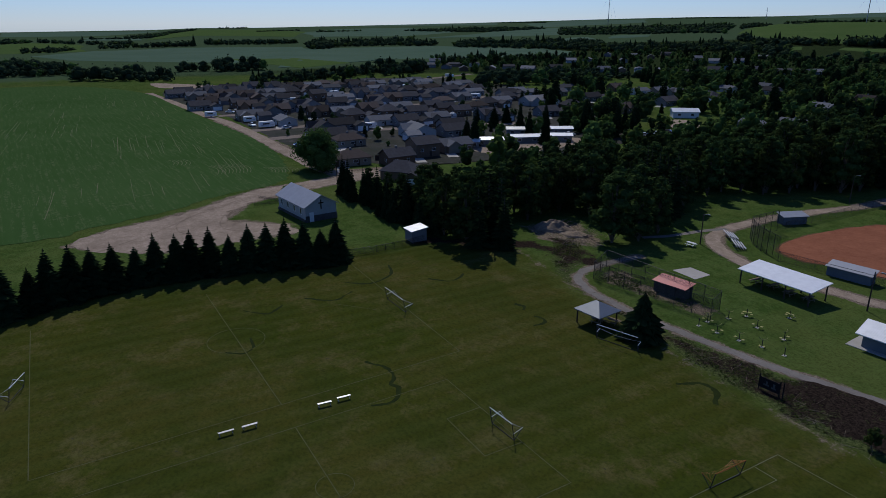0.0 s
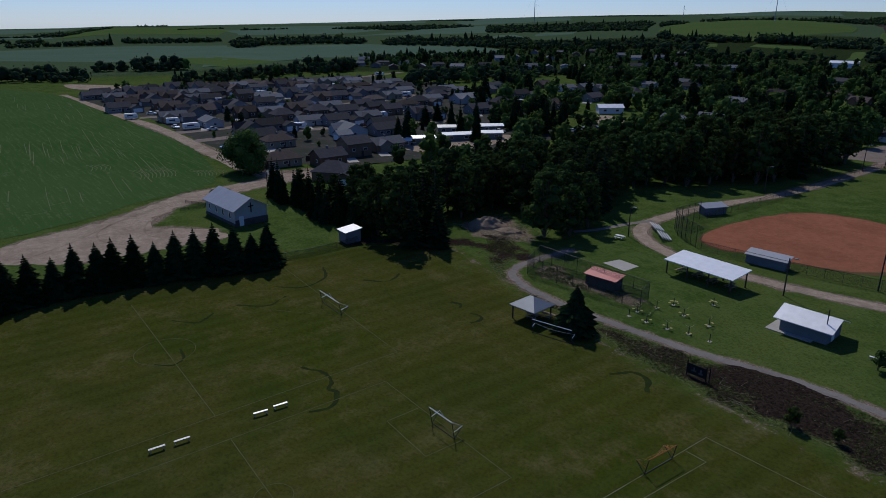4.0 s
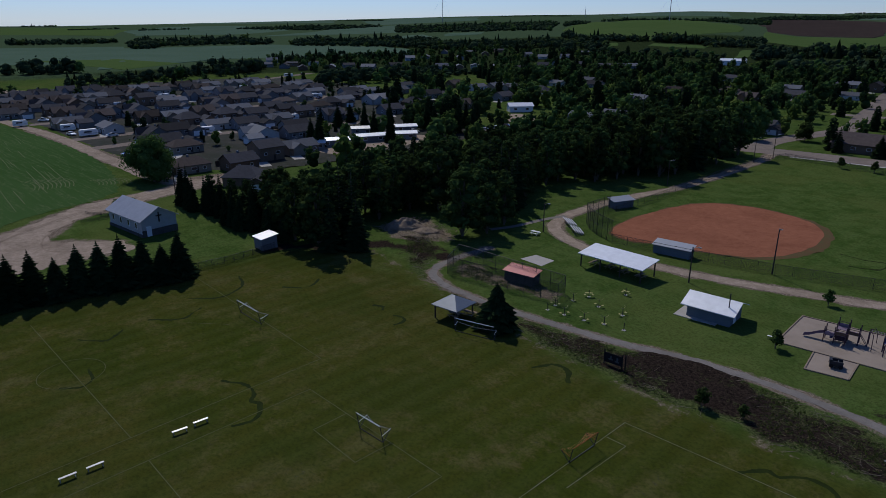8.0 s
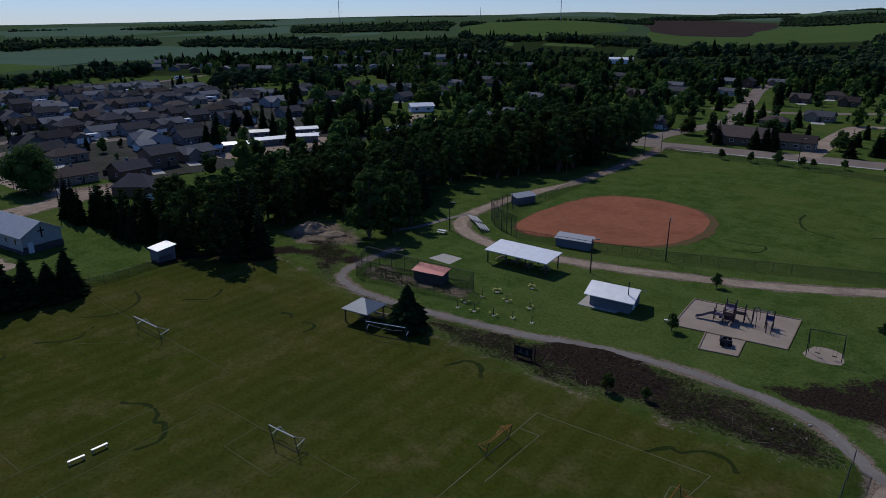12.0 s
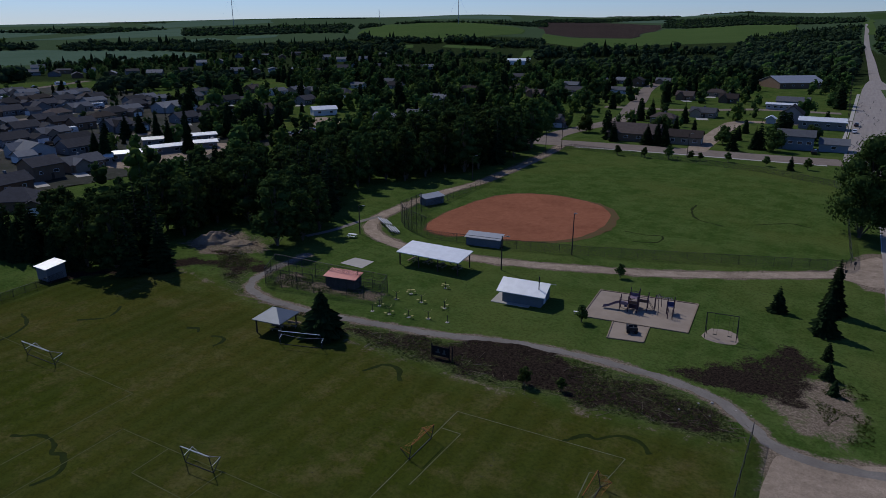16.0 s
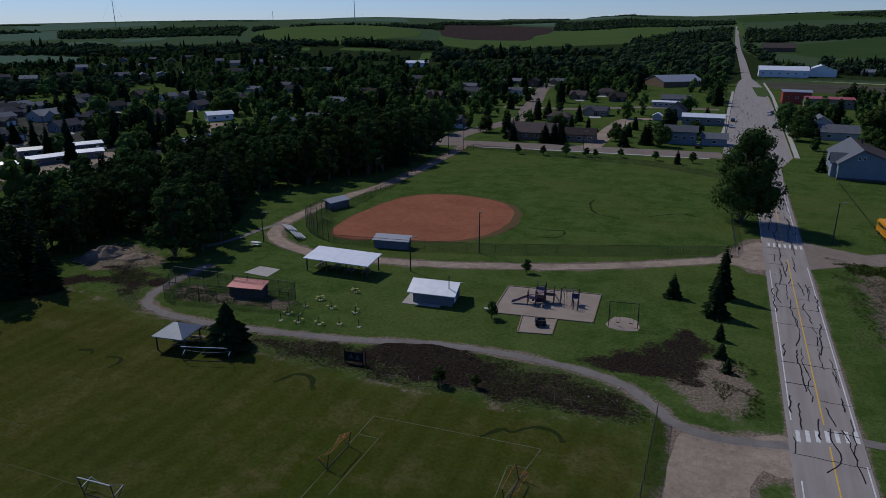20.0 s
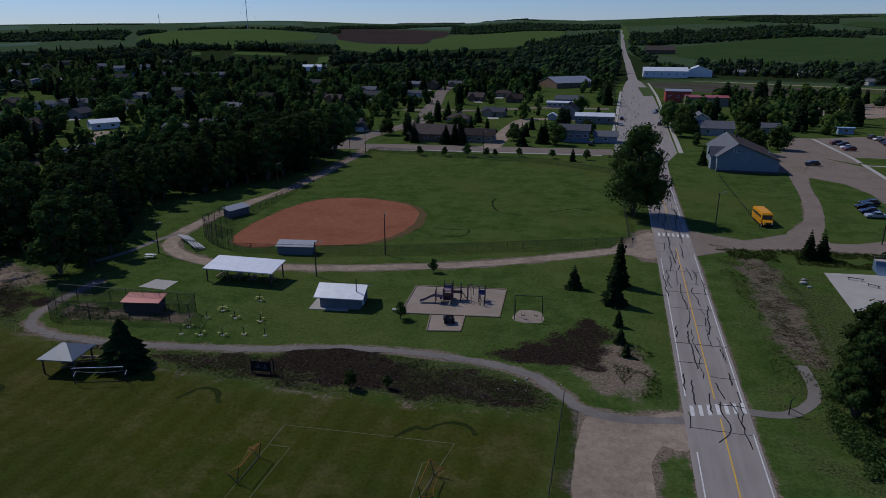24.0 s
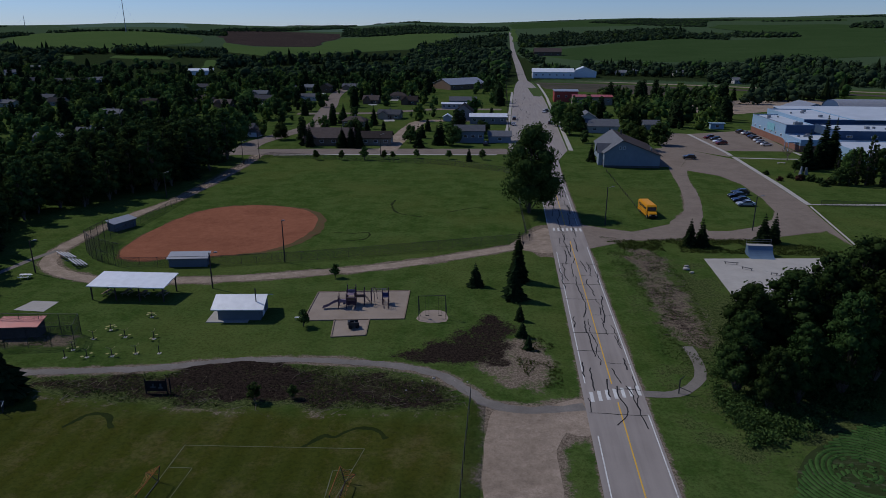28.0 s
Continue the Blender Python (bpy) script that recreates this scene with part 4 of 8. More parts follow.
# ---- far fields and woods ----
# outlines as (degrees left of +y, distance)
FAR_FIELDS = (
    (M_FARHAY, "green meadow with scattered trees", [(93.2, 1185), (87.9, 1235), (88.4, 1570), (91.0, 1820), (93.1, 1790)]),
    (M_HAZECROP, "distant green crop field", [(91.2, 1085), (87.5, 1235), (82.1, 1305), (72.3, 1290), (72.4, 825), (78.1, 845), (89.1, 960)]),
    (M_HAZECROP, "distant green crop field", [(74.0, 725), (65.0, 895), (50.5, 975), (50.3, 1075), (52.5, 1160), (60.9, 1290), (73.6, 1240)]),
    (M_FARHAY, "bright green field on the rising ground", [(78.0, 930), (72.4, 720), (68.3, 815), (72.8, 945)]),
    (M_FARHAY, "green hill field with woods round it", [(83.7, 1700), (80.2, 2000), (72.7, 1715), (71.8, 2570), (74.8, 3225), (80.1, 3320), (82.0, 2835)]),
    (M_HAZECROP, "distant green crop field", [(88.0, 1855), (84.0, 1715), (84.4, 2100), (87.8, 2210)]),
    (M_HAZECROP, "distant green crop field", [(93.0, 2525), (87.7, 2525), (82.3, 3280), (87.7, 3430), (92.9, 3560)]),
    (M_HAZECROP, "distant green crop field", [(70.9, 1710), (63.6, 1855), (59.9, 2315), (63.6, 2800), (69.1, 2870), (71.8, 2480)]),
    (M_HAZECROP, "distant green crop field", [(62.2, 1640), (58.5, 1735), (50.8, 1855), (51.5, 2495), (55.3, 2500), (57.6, 2135)]),
    (M_HAZECROP, "distant green crop field", [(53.1, 2600), (48.6, 2665), (44.3, 2860), (44.8, 3480), (50.9, 3635), (54.0, 3225)]),
    (M_HAZECROP, "distant green crop field", [(67.3, 3455), (56.3, 3090), (56.3, 3615), (61.8, 3740), (66.4, 3725)]),
    (M_HAZECROP, "distant green crop field", [(47.1, 1445), (44.2, 1470), (44.2, 1600), (47.0, 1600)]),
    (M_HAZECROP, "distant green crop field", [(50.5, 1400), (48.1, 1435), (49.0, 1570), (50.6, 1530)]),
    (M_HAZECROP, "distant green crop field", [(34.5, 3315), (30.5, 3140), (25.4, 2955), (25.4, 3515), (30.5, 3670), (34.2, 3690)]),
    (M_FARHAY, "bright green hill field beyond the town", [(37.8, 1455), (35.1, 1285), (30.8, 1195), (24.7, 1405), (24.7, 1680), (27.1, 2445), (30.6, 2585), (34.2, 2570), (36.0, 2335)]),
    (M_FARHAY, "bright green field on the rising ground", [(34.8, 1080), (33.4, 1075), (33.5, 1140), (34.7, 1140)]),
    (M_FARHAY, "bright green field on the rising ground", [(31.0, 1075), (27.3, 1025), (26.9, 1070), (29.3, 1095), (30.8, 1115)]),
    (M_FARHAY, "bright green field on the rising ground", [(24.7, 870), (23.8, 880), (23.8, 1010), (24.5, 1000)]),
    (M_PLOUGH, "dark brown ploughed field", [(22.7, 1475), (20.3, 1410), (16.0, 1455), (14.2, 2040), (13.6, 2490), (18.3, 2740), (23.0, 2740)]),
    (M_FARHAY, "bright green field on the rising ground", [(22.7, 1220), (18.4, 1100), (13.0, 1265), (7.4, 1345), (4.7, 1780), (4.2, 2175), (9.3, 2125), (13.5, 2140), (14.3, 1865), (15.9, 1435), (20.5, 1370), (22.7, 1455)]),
    (M_HAZECROP, "distant green crop field", [(24.2, 2535), (22.8, 2355), (22.8, 2745), (23.8, 2760)]),
    (M_HAZECROP, "distant green crop field", [(18.3, 2865), (12.9, 2635), (12.0, 3055), (15.6, 3095)]),
    (M_HAZECROP, "distant green crop field", [(12.7, 3715), (9.3, 3465), (7.4, 3365), (9.3, 3790), (12.0, 3790)]),
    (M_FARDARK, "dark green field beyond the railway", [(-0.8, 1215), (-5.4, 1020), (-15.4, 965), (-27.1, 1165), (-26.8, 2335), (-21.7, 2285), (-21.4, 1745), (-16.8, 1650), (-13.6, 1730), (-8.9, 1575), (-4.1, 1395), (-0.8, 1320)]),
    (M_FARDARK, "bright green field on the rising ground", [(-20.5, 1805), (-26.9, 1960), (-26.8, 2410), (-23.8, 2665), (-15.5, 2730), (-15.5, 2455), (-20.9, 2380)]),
    (M_FARDARK, "distant green crop field", [(-0.2, 2735), (-5.3, 2795), (-10.1, 2700), (-10.1, 3245), (-6.2, 3550), (-2.6, 3420), (-0.1, 3415)]),
    (M_FARDARK, "distant green crop field", [(-16.3, 3245), (-24.4, 2960), (-23.7, 3350), (-18.2, 3525)]),
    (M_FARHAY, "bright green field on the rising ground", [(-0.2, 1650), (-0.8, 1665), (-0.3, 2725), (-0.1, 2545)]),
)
WOODS_NEAR = (
    ([(7.8, 625), (1.4, 625), (0.5, 640), (0.2, 1270), (8.0, 1250)], 10.5, 13, 0.08),
    ([(1.2, 640), (0.35, 640), (0.1, 1260), (0.6, 1260)], 8, 14, 0.1),
    ([(-3.2, 700), (-5.2, 700), (-4.2, 830), (-2.4, 830)], 9, 10, 0.3),
    ([(-2.0, 900), (-2.9, 900), (-1.2, 1320), (-0.7, 1320)], 10, 10, 0.1),
    ([(38.1, 925), (32.8, 870), (25.4, 845), (25.3, 871), (32.7, 895), (37.9, 970)], 11, 13, 0.25),
    ([(23.7, 830), (18.5, 890), (13.0, 955), (7.5, 990), (7.4, 1016), (13.0, 985), (17.5, 955), (22.7, 985)], 10.5, 15, 0.35),
    ([(93.5, 675), (91.4, 675), (89.1, 675), (89.1, 745), (91.2, 810), (93.2, 825)], 8, 12, 0.05),
    ([(89.2, 610), (84.4, 585), (82.0, 575), (81.8, 610), (84.2, 655), (89.0, 680)], 11, 11, 0.1),
    ([(81.9, 680), (79.0, 685), (78.9, 711), (81.8, 706)], 9, 12, 0.1),
    ([(78.9, 665), (75.3, 685), (75.2, 711), (78.7, 700)], 7.5, 15, 0.05),
    ([(76.3, 535), (71.6, 545), (71.5, 571), (76.2, 575)], 7.5, 10, 0.6),
    ([(73.8, 540), (69.3, 575), (65.9, 620), (65.9, 655), (67.4, 675), (73.7, 585)], 8, 10, 0.5),
    ([(65.8, 585), (61.8, 665), (61.8, 691), (63.7, 710), (65.7, 680)], 8, 12, 0.2),
    ([(61.4, 805), (57.1, 855), (52.5, 880), (50.2, 805), (50.3, 834), (55.3, 890), (59.9, 848), (61.3, 832)], 8, 11, 0.4),
    ([(57.6, 485), (50.6, 525), (43.9, 595), (44.0, 619), (50.7, 625), (57.6, 600)], 10, 9, 0.25),
    ([(43.9, 595), (37.7, 615), (33.0, 580), (33.1, 606), (37.7, 641), (44.0, 621)], 11, 9, 0.25),
    ([(21.7, 635), (16.2, 680), (11.6, 660), (5.5, 690), (5.5, 870), (11.5, 815), (16.1, 785), (21.5, 750)], 9.5, 13, 0.3),
    ([(-6.2, 720), (-15.5, 710), (-15.4, 830), (-6.1, 870)], 8.5, 11, 0.6),
    ([(-15.6, 645), (-22.3, 665), (-27.5, 645), (-27.2, 805), (-21.2, 985), (-15.4, 780)], 9.5, 13, 0.3),
    ([(-18.0, 460), (-21.3, 490), (-25.2, 535), (-24.9, 585), (-21.0, 660), (-17.8, 486)], 9, 13, 0.3),
)
WOODS_MID = (
    ([(92.0, 1195), (90.1, 1195), (88.4, 1290), (88.4, 1335), (91.9, 1240)], 9, 11, 0.05),
    ([(88.0, 1525), (84.6, 1470), (84.6, 1515), (87.8, 1566)], 12, 13, 0.1),
    ([(87.0, 1315), (84.5, 1340), (80.2, 1340), (80.4, 1385), (83.2, 1385), (86.7, 1363)], 10, 14, 0.1),
    ([(79.6, 1375), (75.8, 1375), (72.5, 1400), (72.5, 1445), (75.7, 1440), (79.4, 1420)], 10, 15, 0.1),
    ([(71.8, 1215), (70.1, 1210), (69.1, 1280), (69.1, 1355), (70.5, 1450), (71.7, 1360)], 9, 16, 0.1),
    ([(69.1, 1280), (65.0, 1305), (61.3, 1275), (61.3, 1375), (64.5, 1495), (68.9, 1420)], 11, 15, 0.2),
    ([(59.7, 1230), (55.3, 1190), (50.3, 1105), (48.0, 1040), (48.1, 1320), (53.1, 1360), (57.6, 1375), (59.9, 1320)], 11, 15, 0.3),
    ([(48.5, 1025), (44.1, 1030), (37.9, 1050), (34.1, 990), (34.2, 1125), (38.5, 1180), (44.2, 1170), (48.1, 1200)], 11, 15, 0.3),
    ([(37.7, 1640), (35.6, 2445), (32.4, 2555), (28.6, 2475), (22.6, 2190), (22.5, 2565), (28.6, 2520), (33.5, 2630), (37.6, 2260)], 13.5, 14, 0.2),
    ([(37.9, 1260), (35.2, 1185), (31.2, 1145), (31.1, 1190), (34.7, 1235), (37.8, 1302)], 8, 15, 0.35),
    ([(30.8, 1145), (25.0, 1090), (25.0, 1135), (30.5, 1187)], 7, 17, 0.75),
    ([(26.9, 1055), (22.8, 1060), (22.6, 1220), (26.0, 1130)], 10, 16, 0.2),
    ([(7.4, 1265), (4.7, 1380), (0.3, 1480), (0.3, 1895), (4.7, 1645), (7.2, 1405)], 11, 16, 0.25),
    ([(-0.8, 1440), (-3.8, 1470), (-7.2, 1545), (-11.5, 1660), (-13.6, 1710), (-13.5, 2165), (-8.8, 1970), (-4.4, 1855), (-0.8, 1790)], 11, 17, 0.1),
    ([(-13.8, 1710), (-16.8, 1670), (-16.7, 1795), (-13.9, 1880)], 11, 16, 0.1),
)
WOODS_FAR = (
    ([(93.1, 1790), (91.0, 1820), (88.4, 1570), (87.8, 1700), (88.1, 1680), (90.9, 1900), (93.0, 2015)], 18, 13, 0.15),
    ([(87.2, 1930), (84.6, 1845), (83.5, 1850), (82.0, 2745), (80.0, 3195), (80.0, 3240), (82.3, 2940), (85.1, 1906), (87.4, 1975)], 18, 13, 0.15),
    ([(78.4, 3495), (76.1, 3545), (76.1, 3590), (78.3, 3545)], 18, 12, 0.1),
    ([(75.5, 2795), (72.2, 2775), (72.2, 2820), (75.5, 2840)], 18, 11, 0.1),
    ([(71.1, 2450), (67.0, 2475), (67.3, 2518), (71.0, 2495)], 18, 12, 0.1),
    ([(63.8, 2410), (57.6, 2240), (52.6, 2430), (52.6, 2475), (57.6, 2605), (63.6, 2449)], 18, 14, 0.15),
    ([(51.3, 1805), (47.3, 1710), (42.2, 1595), (38.7, 1480), (38.2, 2370), (42.2, 2355), (46.5, 2340), (51.3, 2365)], 18, 15, 0.25),
    ([(55.8, 3585), (52.4, 3300), (52.4, 3395), (55.8, 3630)], 18, 9, 0.1),
    ([(43.1, 3495), (37.1, 3415), (37.1, 3480), (42.7, 3534)], 18, 9, 0.1),
    ([(13.6, 2250), (9.3, 2075), (0.1, 2345), (0.1, 2840), (5.6, 2960), (13.4, 2905)], 18, 14, 0.2),
    ([(23.8, 2650), (18.3, 2740), (12.9, 3060), (12.9, 3270), (18.2, 3190), (22.5, 2960)], 18, 12, 0.2),
    ([(11.3, 3790), (6.5, 3520), (6.5, 3660), (11.1, 3823)], 18, 10, 0.1),
    ([(18.0, 3800), (12.4, 3590), (12.4, 3790), (17.8, 3837)], 18, 10, 0.1),
    ([(-16.8, 1780), (-21.6, 1770), (-21.3, 1920), (-16.7, 1920)], 11, 15, 0.1),
    ([(-6.2, 3230), (-11.0, 2700), (-15.1, 2510), (-15.0, 3215), (-10.9, 3525), (-6.4, 3260)], 18, 12, 0.1),
    ([(-12.2, 3100), (-17.4, 3210), (-17.4, 3310), (-12.4, 3455)], 18, 10, 0.1),
    ([(-19.0, 3015), (-24.1, 2920), (-24.1, 2965), (-19.0, 3060)], 18, 10, 0.1),
    ([(-24.7, 2425), (-26.5, 2335), (-26.4, 2780), (-24.8, 2685)], 18, 14, 0.1),
    ([(-23.7, 3350), (-26.7, 3370), (-26.6, 3495), (-23.7, 3395)], 18, 10, 0.1),
    ([(-2.2, 3545), (-6.2, 3650), (-6.2, 3695), (-2.2, 3615)], 18, 7, 0.1),
)


def far_patch(corners, material, label, lift):
    """A field draped over the rising ground."""
    bm = bmesh.new()
    bm.faces.new([bm.verts.new((*polar(b, r), 0)) for b, r in corners])
    bmesh.ops.triangulate(bm, faces=bm.faces[:])
    bmesh.ops.subdivide_edges(bm, edges=bm.edges[:], cuts=5, use_grid_fill=True)
    rim = {v for e in bm.edges if e.is_boundary for v in e.verts}
    for v in bm.verts:
        x, y = v.co.x, v.co.y
        if v in rim:
            k = 0.012 * math.hypot(x, y)
            v.co.x, v.co.y = x + k * wobble(x, y, 0.006), y + k * wobble(y, x + 50, 0.006)
        v.co.z = float(rise(v.co.x, v.co.y)) + lift
    bm.normal_update()
    for f in bm.faces:
        if f.normal.z < 0:
            f.normal_flip()
    mid = sum((v.co for v in bm.verts), Vector()) / len(bm.verts)
    skirt = bmesh.ops.extrude_edge_only(bm, edges=[e for e in bm.edges if e.is_boundary])
    for v in skirt["geom"]:
        if isinstance(v, bmesh.types.BMVert):
            r = math.hypot(v.co.x - mid.x, v.co.y - mid.y) + 1.0
            v.co.x, v.co.y, v.co.z = v.co.x + 9 * (v.co.x - mid.x) / r, v.co.y + 9 * (v.co.y - mid.y) / r, v.co.z - 2.5
    me = bpy.data.meshes.new("far_field")
    bm.to_mesh(me)
    bm.free()
    me.materials.append(material)
    tagged(new("far_field", me), label, "field", kind="structure")


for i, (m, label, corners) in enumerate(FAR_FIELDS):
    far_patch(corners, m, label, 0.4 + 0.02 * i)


def woods(rows, shapes, label, seed):
    """Dense distant woods: ragged crowns of uneven height, conifers among them."""
    rr = np.random.default_rng(seed)
    dark, light, needle = [], [], []
    for corners, gap, h, share in rows:
        for x, y in spread([polar(b, r) for b, r in corners], gap, rr):
            x, y = x + rr.uniform(-0.2, 0.2) * gap, y + rr.uniform(-0.2, 0.2) * gap
            hh = h * (0.58 + 0.6 * rr.random() ** 1.6) * (1 + 0.5 * wobble(x, y, 0.02))
            if rr.random() < 0.45 * share:
                needle.append((x, y, hh * 1.6, hh * rr.uniform(0.85, 1.12), rr.integers(0, 3)))
            else:
                (light if rr.random() < 0.13 else dark).append((x, y, max(hh, gap) * rr.uniform(0.95, 1.35), hh, rr.integers(0, 4)))
    scatter("distant_trees", shapes, dark, M_FARTREE, label + ", broadleaved")
    scatter("distant_trees", shapes, light, M_LEAF2, label + ", lighter green")
    scatter("distant_trees", FAR_SPRUCE, needle, M_SPRUCE, label + ", conifers")


woods(WOODS_NEAR, FAR_BROAD, "belt of trees behind the fields and houses", 5)
woods([(c, g * 1.12, h, s) for c, g, h, s in WOODS_MID], HILL_BROAD, "dark woods on the hills", 6)
woods(WOODS_FAR, SKY_BROAD, "dark woods near the skyline", 7)


# ---- houses ----
ROOFS = [surface("shingle_charcoal", (0.030, 0.030, 0.034), (0.046, 0.046, 0.052), 0.8, 8, 0.95, bumps=0.3, vary=0.5, spec=0.08), surface("shingle_brown", (0.048, 0.038, 0.034), (0.066, 0.053, 0.048), 0.8, 8, 0.95, bumps=0.3, vary=0.5, spec=0.08),
         surface("shingle_grey", (0.072, 0.076, 0.086), (0.100, 0.104, 0.114), 0.8, 8, 0.95, bumps=0.3, vary=0.5, spec=0.08), M_WHITEMETAL, surface("shingle_pale", (0.13, 0.135, 0.145), (0.17, 0.175, 0.185), 0.8, 8, 0.9, bumps=0.3, vary=0.15, spec=0.1)]
SIDINGS = [surface("siding_beige", (0.194, 0.164, 0.125), (0.230, 0.199, 0.155), 0.6, 6, 0.8, bumps=0.1, vary=0.25), surface("siding_grey", (0.144, 0.143, 0.145), (0.180, 0.178, 0.178), 0.6, 6, 0.8, bumps=0.1, vary=0.3),
           surface("siding_blue", (0.144, 0.175, 0.205), (0.180, 0.210, 0.238), 0.6, 6, 0.8, bumps=0.1, vary=0.25), surface("siding_brown", (0.122, 0.084, 0.056), (0.158, 0.112, 0.079), 0.6, 6, 0.8, bumps=0.1, vary=0.25), surface("siding_white", (0.40, 0.40, 0.39), (0.34, 0.34, 0.33), 0.6, 6, 0.8, bumps=0.1, vary=0.2)]


def gable_roof(w, d, eave, ridge, over=0.5, thick=0.16, hip=0.0):
    """Roof with its ridge along x, centred; hip: how far the ridge ends are drawn in."""
    g = Geo()
    x, y = w / 2 + over, d / 2 + over
    k = (ridge - eave) / (d / 2)
    ze, rx = eave - over * k, x - hip
    low = [(-x, -y, ze), (x, -y, ze), (x, y, ze), (-x, y, ze), (-rx, 0, ridge), (rx, 0, ridge)]
    vs = low + [(a, b, c + thick) for a, b, c in low]
    fs = [(6, 7, 11, 10), (8, 9, 10, 11), (1, 0, 4, 5), (3, 2, 5, 4), (0, 1, 7, 6), (2, 3, 9, 8)]
    fs += [(7, 8, 11), (9, 6, 10), (2, 1, 5), (0, 3, 4), (1, 2, 8, 7), (3, 0, 6, 9)] if hip else [(1, 5, 11, 7), (5, 2, 8, 11), (4, 0, 6, 10), (3, 4, 10, 9)]
    return g.add(vs, fs)


def gable_walls(w, d, eave, ridge, z0=0.0):
    x, y = w / 2, d / 2
    vs = [(-x, -y, z0), (x, -y, z0), (x, y, z0), (-x, y, z0), (-x, -y, eave), (x, -y, eave), (x, y, eave), (-x, y, eave), (-x, 0, ridge - 0.03), (x, 0, ridge - 0.03)]
    return Geo().add(vs, [(0, 1, 5, 4), (2, 3, 7, 6), (1, 2, 6, 9, 5), (3, 0, 4, 8, 7), (3, 2, 1, 0), (4, 5, 9, 8), (6, 7, 8, 9)])


def window(parent, x, y, z, w, h, side, name="window"):
    """A framed window on a wall facing side (0: -y, 1: +x, 2: +y, 3: -x), its pane set back in the frame."""
    m = Matrix.Translation((x, y, z)) @ pose(0, 0, 0, 0, 0, 90 * side)
    g, t = Geo(), 0.09
    for a in ((-w / 2, -h / 2, w / 2, -h / 2 + t), (-w / 2, h / 2 - t, w / 2, h / 2), (-w / 2, -h / 2 + t, -w / 2 + t, h / 2 - t), (w / 2 - t, -h / 2 + t, w / 2, h / 2 - t)):
        g.box(a[0], -0.07, a[1], a[2], 0.05, a[3], m)
    ob = part(name, g, M_WHITE, parent)
    part("pane", Geo().box(-w / 2 + t, -0.03, -h / 2 + t, w / 2 - t, 0.02, h / 2 - t, m), M_GLASS, ob)
    return ob


def house(w, d, eave, ridge, roof, wall, hip=0.0, garage=True, label="", seed=0, cross=False):
    rr = random.Random(seed)
    ob = thing("house", Matrix.Identity(4), label, "house", "town houses")
    part("wall", gable_walls(w, d, eave, eave + 0.05 if hip else ridge), wall, ob)
    part("roof", gable_roof(w, d, eave, ridge, 0.5, 0.18, hip), roof, ob)
    for s in (0, 2):
        for k in range(2 + (w > 11)):
            window(ob, (-w / 2 + w * (k + 0.5) / (2 + (w > 11))) + rr.uniform(-0.4, 0.4), (-1 if s == 0 else 1) * d / 2, eave * 0.55, rr.choice((1.2, 1.8)), 1.1, s)
    for s in (1, 3):
        window(ob, (1 if s == 1 else -1) * w / 2, rr.uniform(-1, 1) * d * 0.2, eave * 0.55, 1.3, 1.1, s)
    part("door", Geo().box(w * 0.1 - 0.48, -d / 2 - 0.06, 0.1, w * 0.1 + 0.48, -d / 2 + 0.05, 2.15), M_DARKWOOD, ob)
    if rr.random() < 0.6:
        part("chimney", Geo().box(-0.35, 0.3, eave, 0.35, 1.0, ridge + 0.8), M_GREYWALL, ob)
    if cross:
        m = Matrix.Translation((-w * 0.22, -d / 4 - 0.8, 0)) @ pose(0, 0, 0, 0, 0, 90)
        part("front_wing", gable_walls(d / 2 + 1.5, w * 0.42, eave, ridge - 0.4), wall, ob).matrix_local = m
        part("front_roof", gable_roof(d / 2 + 1.5, w * 0.42, eave, ridge - 0.4, 0.4), roof, ob).matrix_local = m
    if garage:
        gx = w / 2 + 0.4
        part("garage", gable_walls(6.4, 6.5, 2.6, 4.1).add([], []), wall, ob).matrix_local = Matrix.Translation((gx + 1.5, -d / 2 - 1.6, 0)) @ pose(0, 0, 0, 0, 0, 90)
        r = part("garage_roof", gable_roof(6.4, 6.5, 2.6, 4.1, 0.4), roof, ob)
        r.matrix_local = Matrix.Translation((gx + 1.5, -d / 2 - 1.6, 0)) @ pose(0, 0, 0, 0, 0, 90)
        part("garage_door", Geo().box(gx + 1.5 - 2.4, -d / 2 - 4.9, 0.05, gx + 1.5 + 2.4, -d / 2 - 4.75, 2.2), M_WHITE, ob)
    return ob


HOUSE_KINDS = [(12, 9, 3.0, 5.4, 0, 1, 0, True, "grey house with a dark shingle gable roof"), (11, 9.5, 3.1, 5.8, 0, 3, 4.0, True, "brown house with a dark hipped roof"), (13, 9, 2.9, 5.0, 2, 0, 0, False, "beige bungalow with a grey shingle roof"),
               (10, 9, 5.0, 7.2, 0, 3, 0, False, "two-storey brown house with a dark roof"), (12, 8.5, 2.9, 4.9, 1, 0, 3.5, False, "beige bungalow with a brown hipped roof"), (13, 8.5, 2.9, 4.7, 2, 4, 0, False, "white house with a grey shingle roof"),
               (11, 9, 3.0, 5.6, 1, 3, 0, False, "brown house with a brown shingle roof"),
               (11, 10, 3.4, 6.2, 0, 1, 0, True, "grey house with a dark roof and front gable"), (15, 11, 3.2, 5.8, 4, 4, 0, True, "large white house with a pale grey roof"), (10.5, 8, 3.4, 5.6, 0, 3, 0, False, "dark brown house with a charcoal roof")]
